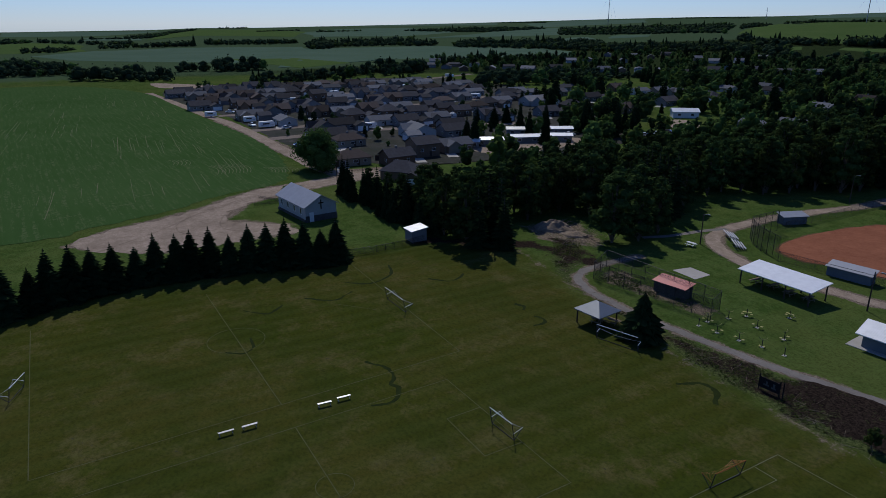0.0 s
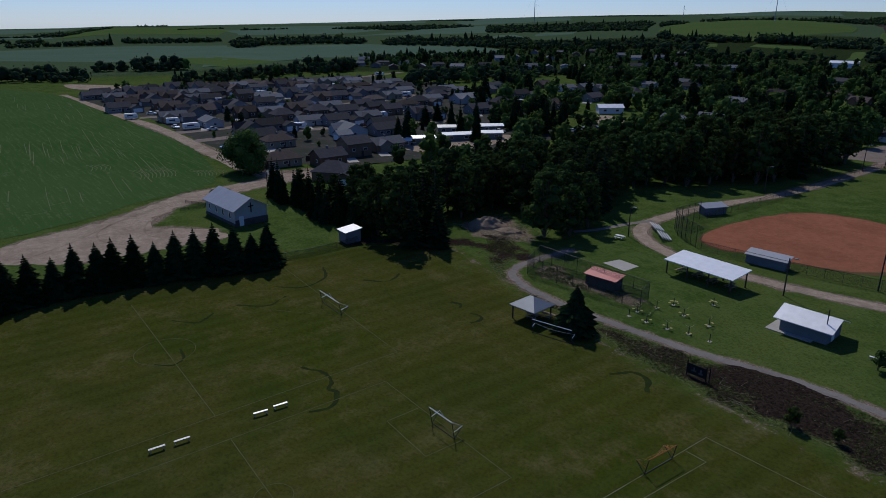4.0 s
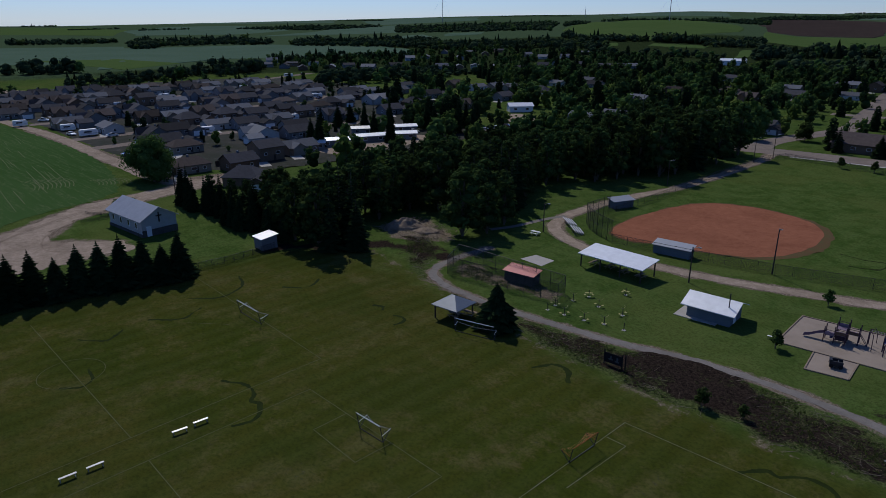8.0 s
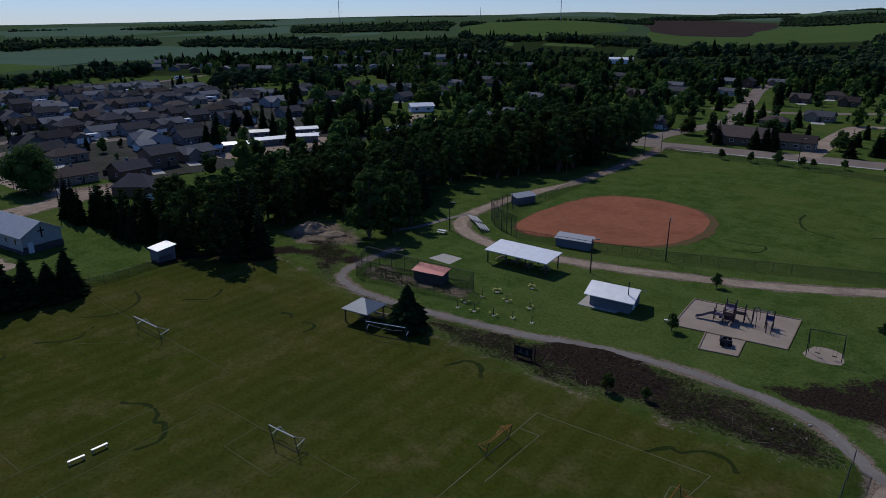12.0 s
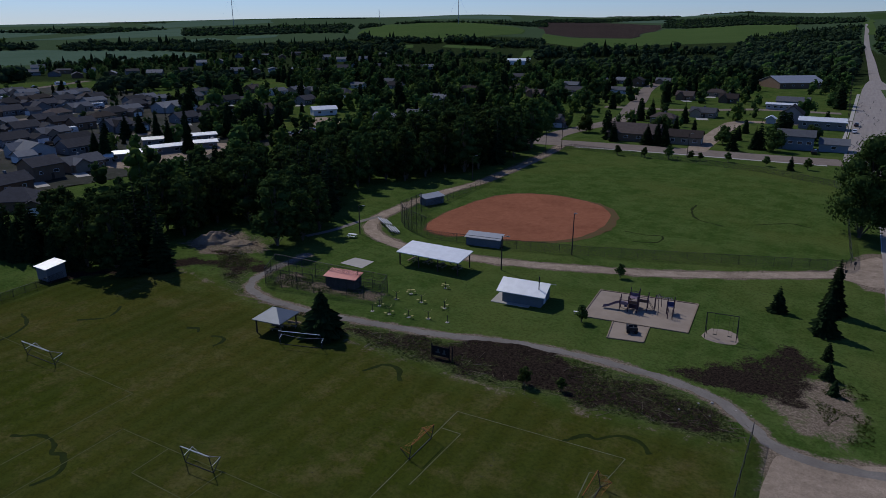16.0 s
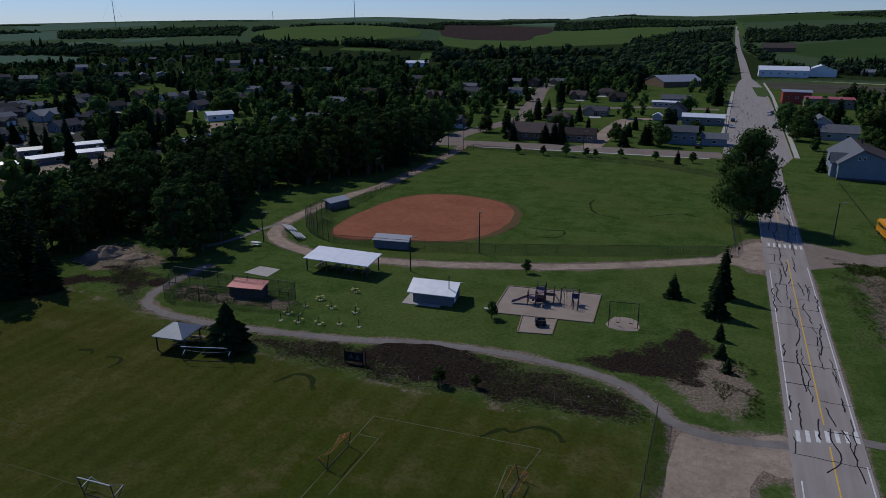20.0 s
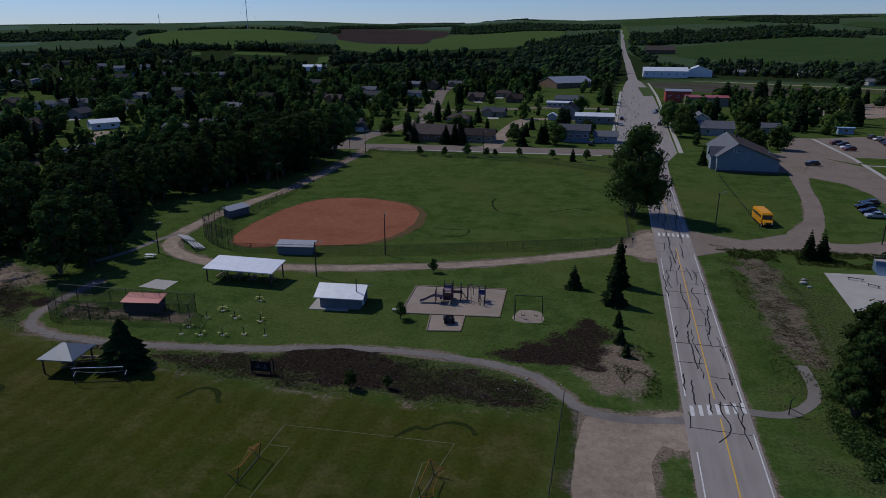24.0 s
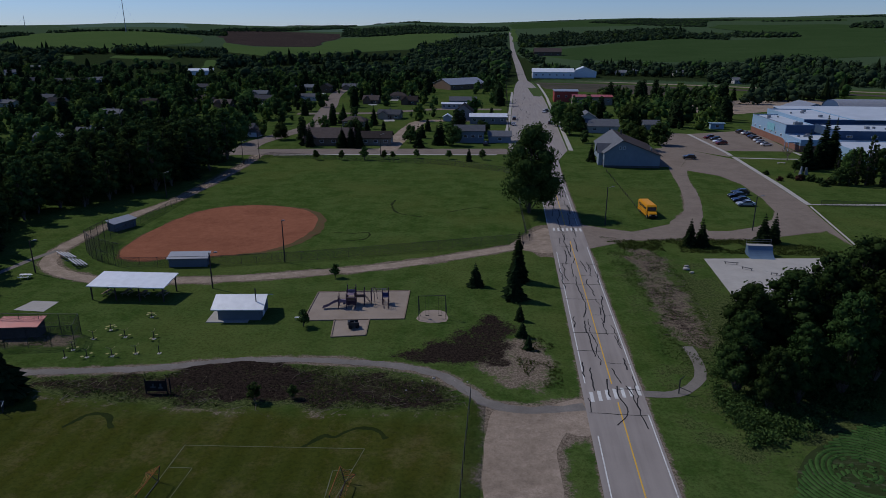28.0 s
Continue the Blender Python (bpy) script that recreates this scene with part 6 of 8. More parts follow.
for x, y, t, L in ((-208.9, 137, 62, 11), (-207.6, 152.9, 70, 12), (-203.5, 166, 58, 9), (-217.4, 177.7, 62, 9), (-224.9, 161, 60, 8), (-208.7, 128.5, 62, 6.5)):
    block("house", x, y, L, 4.8, 2.3, 2.95, SIDINGS[1], M_GREYROOF if x < -220 else M_WHITEMETAL, "mobile home with a bright metal roof", t)
put_house(1, -174, 84, 40)
block("house", -72, 267, 19, 12, 3.2, 6.3, SIDINGS[3], ROOFS[1], "brown bungalow behind dark spruces", 4, 4)
block("house", -53, 268, 12, 9, 3.0, 5.0, SIDINGS[0], ROOFS[1], "tan bungalow with a brown roof", 4, 3)
block("house", -16, 277, 12, 8, 5.0, 6.8, SIDINGS[2], ROOFS[2], "two-storey blue house with a grey roof", 3, 4)
block("garage", -3.6, 278, 9, 7, 2.8, 4.4, SIDINGS[2], ROOFS[2], "blue garage with a grey roof", 3, 1)
block("shop", -10, 337, 18, 8, 3.6, 4.8, SIDINGS[1], M_WHITEMETAL, "long low building with a bright metal roof", 2, 4)
block("house", -23, 352, 10, 9, 4.5, 8.0, SIDINGS[1], ROOFS[0], "grey house with a steep dark roof", 90)
block("garden_shed", -31, 344, 4, 4, 2.3, 3.5, SIDINGS[4], M_WHITEMETAL, "small white shed with a metal roof", 90, 1)
block("rink_hall", -40, 556, 34, 26, 4.0, 8.0, SIDINGS[3], M_GREYROOF, "large brown hall with a grey metal roof", 38, 5)
block("house", -28, 420, 16, 9, 3.4, 5.4, SIDINGS[2], ROOFS[2], "pale blue building with a grey roof", 0, 4)
block("trailer_home", -32, 404, 15, 5, 2.8, 3.4, SIDINGS[4], M_WHITEMETAL, "long pale trailer with a metal roof", 0, 5)
block("warehouse", 43, 690, 40, 22, 6.0, 9.0, M_WHITE, M_WHITEMETAL, "long white metal warehouse", 0, 6)
block("warehouse", 74, 700, 16, 24, 5.5, 10, M_WHITE, M_WHITEMETAL, "white metal workshop with a gable front", 90, 3)
FAR_HOUSES = [(-696, 641), (-588, 566), (-665, 661), (-622, 644), (-658, 709), (-489, 448), (-475, 456), (-473, 476), (-462, 496), (-433, 529), (-449, 572), (-416, 561), (-386, 564), (-369, 565), (-366, 585), (-564, 661), (-520, 636), (-626, 336), (-600, 341), (-568, 342), (-622, 364), (-555, 365), (-562, 390), (-531, 391), (-617, 514), (-628, 548), (-532, 425), (-693, 379), (-621, 387), (-421, 487), (-506, 661), (-536, 739)]
rf = random.Random(31)
for x, y in FAR_HOUSES:
    block("house", x, y, rf.uniform(10, 14), rf.uniform(8, 9.5), rf.uniform(2.6, 3.4), rf.uniform(4.4, 5.6), SIDINGS[rf.randrange(5)], rf.choice((ROOFS[0], ROOFS[2], ROOFS[2], ROOFS[4], ROOFS[0])), "distant house with trees round it", math.degrees(math.atan2(-x, y)) + rf.choice((0, 0, 90)) + rf.uniform(-15, 15), 1)
block("warehouse", 62, 1150, 44, 26, 7, 13, SIDINGS[3], ROOFS[1], "brown farm building far up the road", 0, 4)
block("shop", 37, 456, 15, 16, 6.8, 7.5, M_REDWALL, M_GREYROOF, "red two-storey shop on the main street", 0, 3)
block("shop", 52, 436, 24, 12, 5.0, 5.8, SIDINGS[0], M_REDROOF, "beige shop with a red roof edge", 0, 5)
block("house", 38, 336, 12, 9, 3.6, 6.4, SIDINGS[4], ROOFS[2], "white house with a pale grey roof", 90)
block("house", 42, 312, 14, 11, 3.2, 5.6, SIDINGS[4], ROOFS[2], "white bungalow with a pale grey roof", 0)
block("garage", 66, 322, 7, 7, 2.7, 4.2, SIDINGS[1], ROOFS[2], "grey garage beside the gravel", 0, 1)
block("warehouse", -318, 690, 24, 14, 4.5, 6.4, M_WHITE, M_WHITEMETAL, "white metal warehouse among the trees", 20, 4)
block("house", -148, 296, 12, 9, 3, 5.2, SIDINGS[1], ROOFS[0], "dark roofed house at the wood edge", 10)
block("warehouse", -228, 262, 12, 7, 3.0, 4.3, M_WHITE, M_WHITEMETAL, "white building with a bright metal roof", 55)
block("container", 97, 326, 6, 2.6, 2.7, 2.85, M_SCHOOLBLUE, M_SCHOOLBLUE, "blue steel storage container on gravel", 0, 1)
strip("rail_bed", [(24, 655), (57, 648), (146, 611), (280, 540), (420, 470)], 9, 0.1, M_GRAVEL, "pale gravel road along the railway", "road", 0.5)
strip("rail_bed", [(24, 620), (60, 610), (146, 575), (280, 505), (420, 430)], 14, 0.1, M_DARKWOOD, "dark railway bed beyond the main street", "railway", 0.8)
patch("rail_yard", [(25, 605), (135, 588), (166, 537), (140, 451), (116, 503), (75, 516), (42, 541), (29, 556)], 0.07, M_RAILDIRT, "brown weedy ground along the railway", "yard", 2.0, False)
for x, y in [(115, 721), (130, 742), (202, 633), (211, 730), (340, 724), (340, 707), (273, 684), (171, 717), (296, 703)]:
    block("house", x, y, 11, 8, 3.0, 5.0, SIDINGS[4], ROOFS[4], "white house half hidden by trees", 20, 2)
patch("gravel_yard", [(118, 385), (180, 430), (220, 470), (150, 470), (105, 420)], 0.08, M_GRAVEL, "bare tan yard behind the school", "yard", 1.5)
patch("gravel_yard", [(20, 655), (95, 655), (95, 685), (20, 672)], 0.12, M_GRAVEL, "gravel yard before the warehouses", "yard", 1.0)


# trees between the houses
CLEAR = [(-40, 535, 24), (-44, 512, 15), (-38, 560, 20), (-10, 337, 15), (-10, 322, 9), (-34, 470, 30), (-34, 440, 18), (-28, 418, 15), (-30, 393, 14), (-28, 348, 12), (-72, 266, 13), (-50, 270, 11), (-16, 274, 12), (-3.6, 276, 10), (-46, 262, 7), (-47, 280, 7), (-46, 298, 7), (-46, 316, 9), (-34, 332, 9), (-46, 306, 8), (-45, 332, 8), (-38, 340, 8), (-22, 338, 8), (-46, 272, 8), (-75, 362, 9), (-88, 358, 9), (-60, 372, 9), (-45, 384, 8), (-28, 388, 8), (-12, 380, 8), (-56, 254, 9), (-202, 137, 8), (-198, 148, 8), (-203, 166, 8), (-205, 127, 6), (-214, 176, 8), (-196, 140, 6), (-195, 212, 11), (-184, 204, 9), (-203, 238, 11), (-195, 133, 7), (-192, 143, 7), (-197, 161, 7), (-207, 171, 7), (-228, 262, 14), (-214, 246, 12), (-150, 296, 10)]
spots = []
rr2 = np.random.default_rng(55)
TREE_GROUND = (([(-4, 350), (-4, 410), (-60, 410), (-122, 385), (-112, 262), (-90, 262), (-4, 268)], 15, 0.72),
               ([(-4, 412), (-4, 625), (-330, 640), (-420, 420), (-300, 330), (-200, 275), (-130, 255), (-114, 264), (-124, 387), (-60, 412)], 9.8, 0.88),
               ([(27, 267), (56, 340), (65, 306), (100, 325), (150, 470), (121, 500), (69, 495), (38, 420), (30, 330)], 10, 0.85),
               ([(-500, 80), (-230, 75), (-205, 100), (-200, 150), (-300, 240), (-440, 300), (-520, 250)], 15, 0.52),
               ([(-200, 180), (-150, 255), (-200, 275), (-300, 330), (-380, 330), (-330, 240), (-250, 195)], 9.2, 0.85),
               ([(-152, 100), (-148, 170), (-142, 215), (-128, 255), (-200, 275), (-203, 190), (-192, 110)], 9.0, 0.8),
               ([(-192, 108), (-200, 190), (-228, 195), (-222, 108)], 12, 0.65),
               ([(-420, 420), (-330, 640), (-480, 760), (-700, 760), (-760, 420), (-640, 330), (-520, 330)], 15, 0.75))
for poly, gap, tall in TREE_GROUND:
    for x, y in spread(poly, gap, rr2):
        if any((x - a) ** 2 + (y - b) ** 2 < r * r for a, b, r in CLEAR):
            continue
        r, near_house = math.hypot(x, y), False
        for a, b in house_spots:
            dx, dy = a - x, b - y
            ahead = (dx * x + dy * y) / r       # how far the house lies behind the tree
            if dx * dx + dy * dy < 49 or (0 < ahead < 0.1 * r and abs(dx * y - dy * x) / r < 6.5):
                near_house = True
                break
        if near_house or (abs(x + 99 - max(0, y - 373) * -0.15) < 6 and y < 540) or abs(y - np.interp(x, [-117, -75, -56, -40, -4], [368, 375, 388, 398, 400])) < 6 and x > -120:
            continue
        h = (4.0 + 9.5 * rr2.random() ** 1.6) * tall
        if rr2.random() < 0.24:
            spots.append((x, y, h * 1.5, h * 1.3, -1))
        else:
            spots.append((x, y, h * rr2.uniform(0.85, 1.2), h, rr2.integers(0, 5)))
leafy_spots = [s for s in spots if s[4] >= 0]
for share, leaf, label in ((0, M_LEAFBRIGHT, "bright green garden trees between the houses"), (1, M_LEAF2, "leafy garden trees between the houses"), (2, M_LEAFDARK, "dark leafy garden trees between the houses")):
    scatter("town_trees", TOWN_BROAD, [s for i, s in enumerate(leafy_spots) if (i * 7 % 11 > 8, 4 < i * 7 % 11 <= 8, i * 7 % 11 <= 4)[share]], leaf, label)
scatter("town_trees", TOWN_SPRUCE, [(*s[:4], i) for i, s in enumerate(spots) if s[4] < 0], M_SPRUCE, "dark garden spruces between the houses")


# ---- fences ----
def fence(name, pts, h, gap, label, rails=(1.0,), closed=False, post_r=0.035, category="fence"):
    ob = thing(name, Matrix.Identity(4), label, category)
    pts = pts + pts[:1] if closed else pts
    for a, b in zip(pts, pts[1:]):
        a, b = Vector((*a, 0)), Vector((*b, 0))
        n = max(1, round((b - a).length / gap))
        for i in range(n + 1):
            if i == n and (b.x, b.y) != pts[-1]:
                continue
            p = a.lerp(b, i / n)
            part("post", Geo().bar(p, p + Vector((0, 0, h + 0.06)), post_r, post_r, 6), M_DARKSTEEL, ob)
        for k in rails:
            part("rail", Geo().bar(a + Vector((0, 0, h * k)), b + Vector((0, 0, h * k)), post_r * 0.75, post_r * 0.75, 5), M_DARKSTEEL, ob)
        part("mesh_panel", Geo().add([a + Vector((0, 0, 0.03)), b + Vector((0, 0, 0.03)), b + Vector((0, 0, h)), a + Vector((0, 0, h))], [(0, 1, 2, 3)]), M_LINK, ob)
    return ob


fence("chain_link_fence", [(-73.5, 114.7), (-57, 117.3), (-40.3, 121.7), (-20, 129.2), (3.3, 138.2)], 2.0, 3.1, "dark chain-link fence along the ball park lane")
fence("chain_link_fence", [(3.3, 138.2), (4.2, 142), (1.8, 208), (-1, 214), (-20.4, 224.5), (-37.8, 227.5), (-65.5, 231), (-86, 233.5)], 1.8, 3.2, "dark chain-link fence round the outfield")
fence("chain_link_fence", [(-86, 132), (-86.2, 154), (-87.4, 174), (-89.4, 224), (-86, 233.5)], 1.7, 3.1, "dark chain-link fence beside the lane")
fence("backstop", [(-86, 132), (-85.6, 122.6), (-82.4, 119.3), (-78.9, 117), (-73.5, 114.7)], 4.8, 2.2, "tall dark chain-link backstop behind home plate", (0.5, 1.0), category="backstop", post_r=0.05)
fence("batting_cage", [(-83.5, 77.6), (-61.6, 81.7), (-63.2, 85.7), (-87.2, 84.0)], 3.3, 3.0, "tall chain-link batting cage over bare earth", (0.55, 1.0), True, 0.045, "cage")
fence("chain_link_fence", [(-116.2, 42.6), (-115.8, 50), (-116.2, 56), (-117.3, 61.5)], 1.4, 2.4, "dark chain-link fence beside the church lawn")
fence("chain_link_fence", [(-4.2, 72), (-4.2, 54), (-4.0, 20), (-4, -20)], 2.1, 3.0, "chain-link fence between field and gravel lot")
fence("chain_link_fence", [(81.5, 178), (95, 176.5), (130, 176)], 1.5, 3.0, "chain-link fence beside the school lawn")
fence("rail_fence", [(-170.5, 41), (-163, 45.5), (-163.5, 38)], 0.7, 2.0, "low pale rail beside the church lawn", (0.5, 1.0))


# ---- goals, benches ----
M_ALU = surface("bare_aluminium", (0.50, 0.50, 0.50), (0.41, 0.41, 0.41), 1, 8, 0.45, 0.4, bumps=0)
M_NETWHITE = chain_link("pale_goal_net", 0.012)
M_NETWHITE.node_tree.nodes["Principled BSDF"].inputs["Base Color"].default_value = (0.25, 0.25, 0.24, 1)
M_NETWHITE.node_tree.nodes["Principled BSDF"].inputs["Metallic"].default_value = 0
M_NETORANGE = chain_link("orange_goal_net", 0.06)
M_NETORANGE.node_tree.nodes["Principled BSDF"].inputs["Base Color"].default_value = (0.42, 0.13, 0.03, 1)
M_NETORANGE.node_tree.nodes["Principled BSDF"].inputs["Metallic"].default_value = 0
M_ORANGE = surface("faded_orange_paint", (0.26, 0.095, 0.03), (0.20, 0.075, 0.028), 2, 9, 0.7, bumps=0)


def goal(x, y, turn, w, h, depth, front, rear, net, label):
    """A portable goal standing on its rear bar: front frame leaning one way, net arms the other."""
    ob = thing("soccer_goal", Matrix.Translation((x, y, 0)) @ pose(0, 0, 0, 0, 0, turn), label, "soccer goal", "goals")
    fy, ry, rz, r = -0.25 * depth, 0.75 * depth, h * 0.55, 0.045
    for s in (-1, 1):
        part("post", Geo().bar((s * w / 2, 0, 0.04), (s * w / 2, fy, h), r, r, 8), rear, ob)
        part("stay", Geo().bar((s * w / 2, 0, 0.04), (s * w / 2, ry, rz), 0.04, 0.04, 6), rear, ob)
        part("side_bar", Geo().bar((s * w / 2, fy * 0.4, h * 0.4), (s * w / 2, ry, rz), 0.03, 0.03, 6), front, ob)
        part("side_net", Geo().add([(s * w / 2, fy, h), (s * w / 2, fy * 0.4, h * 0.4), (s * w / 2, ry, rz)], [(0, 1, 2)]), net, ob)
    part("crossbar", Geo().bar((-w / 2, fy, h), (w / 2, fy, h), r, r, 8), front, ob)
    part("ground_bar", Geo().bar((-w / 2, 0, 0.04), (w / 2, 0, 0.04), 0.04, 0.04, 6), rear, ob)
    n, rows = 10, 5
    g, roll = Geo(), []
    for i in range(n):
        for k in range(rows):
            q = []
            for a, b in ((i, k), (i + 1, k), (i + 1, k + 1), (i, k + 1)):
                u, v = a / n, b / rows
                sag = 0.45 * math.sin(math.pi * u) * math.sin(math.pi * v * 0.75)
                q.append((-w / 2 + w * u, fy + (ry - fy) * v * (1 - 0.25 * math.sin(math.pi * u)), h + (rz - h) * v - sag))
            g.add(q, [(0, 1, 2, 3)])
    part("net", g, net, ob)
    roll = [(-w / 2 + w * i / 8, ry - 0.25 * (ry - fy) * math.sin(math.pi * i / 8), rz - 0.15 * math.sin(math.pi * i / 8)) for i in range(9)]
    part("net_edge", Geo().tube(roll, 0.03), net if front is M_ORANGE else M_GALV, ob, "gathered edge of the net")


goal(-52.45, 37.15, 4, 3.95, 2.2, 1.5, M_WHITE, M_DARKSTEEL, M_NETWHITE, "steel soccer goal with a sagging white net")
goal(-90.0, 42.0, 2, 6.3, 2.2, 1.7, M_WHITE, M_DARKSTEEL, M_NETWHITE, "white soccer goal with a sagging net")
goal(-88.2, -10.3, 158, 3.9, 1.9, 1.5, M_WHITE, M_DARKSTEEL, M_NETWHITE, "white soccer goal with a torn net")
goal(-34.6, 51.6, 90, 4.4, 1.9, 1.5, M_ORANGE, M_DARKSTEEL, M_NETORANGE, "rusty orange soccer goal with an orange net")
goal(-15.9, 53.2, 90, 4.4, 1.9, -1.5, M_ORANGE, M_DARKSTEEL, M_NETORANGE, "rusty orange soccer goal with an orange net")
goal(-62.3, 63.2, 18, 6.4, 2.2, 1.0, M_WHITE, M_DARKSTEEL, M_NETWHITE, "white soccer goal beside the picnic shelter")


def bench(x, y, turn, seat, label):
    ob = thing("bench", Matrix.Translation((x, y, 0)) @ pose(0, 0, 0, 0, 0, turn), label, "bench", "field benches")
    part("seat", Geo().box(-0.85, -0.15, 0.42, 0.85, 0.15, 0.47), seat, ob)
    for s in (-1, 1):
        part("leg", Geo().bar((s * 0.7, -0.14, 0), (s * 0.7, -0.14, 0.42), 0.03).bar((s * 0.7, 0.14, 0), (s * 0.7, 0.14, 0.42), 0.03).bar((s * 0.7, -0.2, 0.03), (s * 0.7, 0.2, 0.03), 0.03), M_GALV, ob)


bench(-67.2, 21.7, 86, M_ALU, "white metal team bench on the grass")
bench(-67.4, 24.2, 88, M_ALU, "white metal team bench on the grass")
bench(-66.9, 10.2, 90, M_GALV, "grey metal team bench on the grass")
bench(-66.9, 12.8, 90, M_GALV, "grey metal team bench on the grass")
bench(-32.2, 94.0, 8, M_WHITE, "white bench beside the playground")


def bleacher(x, y, turn):
    ob = thing("bleacher", Matrix.Translation((x, y, 0)) @ pose(0, 0, 0, 0, 0, turn), "white aluminium bleacher with stepped seat planks", "bleacher", "bleachers")
    for k in range(4):
        part("seat_plank", Geo().box(-2.3, k * 0.62, 0.40 + 0.2 * k, 2.3, k * 0.62 + 0.27, 0.45 + 0.2 * k), M_ALU, ob)
        if k:
            part("foot_plank", Geo().box(-2.3, k * 0.62 - 0.22, 0.18 + 0.2 * (k - 1), 2.3, k * 0.62 - 0.02, 0.22 + 0.2 * (k - 1)), M_GALV, ob)
    for s in (-2.0, 0, 2.0):
        part("frame", Geo().bar((s, 0.05, 0.03), (s, 2.1, 0.03), 0.03).bar((s, 0.1, 0.4), (s, 2.05, 1.0), 0.03).bar((s, 2.05, 0), (s, 2.05, 1.0), 0.03).bar((s, 0.1, 0), (s, 0.1, 0.4), 0.03), M_GALV, ob)


bleacher(-87.2, 120.2, 143)
bleacher(-82.2, 116.2, 140)


# ---- park furniture ----
def picnic_table(x, y, turn, mat=None, label="wooden picnic table with attached benches"):
    ob = thing("picnic_table", Matrix.Translation((x, y, 0)) @ pose(0, 0, 0, 0, 0, turn), label, "table", "picnic tables")
    mat = mat or M_WOOD
    for k in range(4):
        part("plank", Geo().box(-0.95, -0.38 + 0.195 * k, 0.71, 0.95, -0.21 + 0.195 * k, 0.75), mat, ob)
    for s in (-1, 1):
        part("seat", Geo().box(-0.95, s * 0.68 - 0.14, 0.42, 0.95, s * 0.68 + 0.14, 0.46), mat, ob)
        part("trestle", Geo().bar((s * 0.65, -0.6, 0), (s * 0.65, -0.2, 0.7), 0.04).bar((s * 0.65, 0.6, 0), (s * 0.65, 0.2, 0.7), 0.04).bar((s * 0.65, -0.75, 0.4), (s * 0.65, 0.75, 0.4), 0.04), mat, ob)


for i in range(4):
    picnic_table(-68.2 + 3.2 * i, 101.2 + 0.4 * (i % 2), 88)
picnic_table(-69, 65.6, 20)
picnic_table(-67.8, 67.6, 15)
picnic_table(-88.0, 107.5, 10, M_WHITE, "white picnic table under the light pole")
M_LIME = surface("yellow_plastic", (0.34, 0.32, 0.12), (0.27, 0.25, 0.10), 2, 9, 0.6, bumps=0)


def exerciser(x, y, turn, kind):
    ob = thing("exercise_machine", Matrix.Translation((x, y, 0)) @ pose(0, 0, 0, 0, 0, turn) @ Matrix.Scale(0.86, 4), "outdoor exercise machine with pale yellow seats and handles", "exercise machine", "exercise machines")
    part("base_plate", Geo().box(-0.3, -0.3, 0.0, 0.3, 0.3, 0.05), M_CONC, ob)
    part("post", Geo().bar((0, 0, 0.05), (0, 0, 1.45), 0.07, 0.06, 8), M_DARKSTEEL, ob)
    if kind < 3:
        for s in (-1, 1):
            part("arm", Geo().tube([(0, 0, 1.3), (s * 0.5, 0, 1.55), (s * 0.65, 0.25 * s, 1.75)], 0.045), M_LIME, ob)
    if kind in (0, 1, 4):
        for s in (-1, 1):
            part("seat", Geo().box(s * 0.75 - 0.2, -0.22, 0.42, s * 0.75 + 0.2, 0.22, 0.5), M_LIME, ob)
            part("seat_arm", Geo().bar((0, 0, 0.35), (s * 0.75, 0, 0.42), 0.04), M_DARKSTEEL, ob)
    if kind == 1:
        part("hoop", Geo().tube([(0.5 * math.cos(a * 0.52), 0, 1.5 + 0.3 * math.sin(a * 0.52)) for a in range(13)], 0.035), M_LIME, ob)
    if kind == 2:
        for s in (-1, 1):
            part("pedal", Geo().box(s * 0.35 - 0.12, -0.3, 0.15, s * 0.35 + 0.12, 0.3, 0.2), M_LIME, ob)
    if kind == 4:
        part("top", Geo().box(-0.75, -0.2, 0.82, 0.75, 0.2, 0.87), M_LIME, ob)


for i, (x, y, t, k) in enumerate(((-61.2, 80.6, 20, 1), (-57.9, 78.7, 60, 0), (-60.4, 84.3, 0, 2), (-59.6, 87.5, 40, 4), (-56.1, 85.3, 10, 0), (-55.9, 92.7, 0, 4), (-54.6, 79.3, 0, 0), (-51.7, 80.4, 30, 2), (-51.6, 85.2, 80, 0), (-48.5, 80.8, 0, 3), (-60.9, 78.3, 0, 3))):
    exerciser(x, y, t, k)

# playground
patch("playground_sand", [(-32.5, 105.7), (-16.8, 107.8), (-16.0, 95.8), (-21.4, 95.0), (-20.8, 89.3), (-25.8, 88.2), (-26.8, 94.4), (-31.6, 93.6)], 0.03, M_SAND, "pale sand bed of the playground", "sand bed", 0, False)
for a, b in (((-32.5, 105.7), (-16.8, 107.8)), ((-16.8, 107.8), (-16, 95.8)), ((-16, 95.8), (-31.6, 93.6)), ((-31.6, 93.6), (-32.5, 105.7)), ((-21.4, 95.0), (-20.8, 89.3)), ((-20.8, 89.3), (-25.8, 88.2)), ((-25.8, 88.2), (-26.8, 94.4))):
    d = Vector(b) - Vector(a)
    m = Matrix.Translation((*a, 0)) @ Matrix.Rotation(math.atan2(d.y, d.x), 4, "Z")
    tagged(part("border_timber", Geo().box(0, -0.09, 0, d.length, 0.09, 0.14, m), M_WOOD), "pale timber border of the playground", "border", "playground borders", "structure")
M_PLAY = surface("purple_brown_steel", (0.055, 0.035, 0.050), (0.08, 0.055, 0.07), 2, 9, 0.5, 0.2, bumps=0)
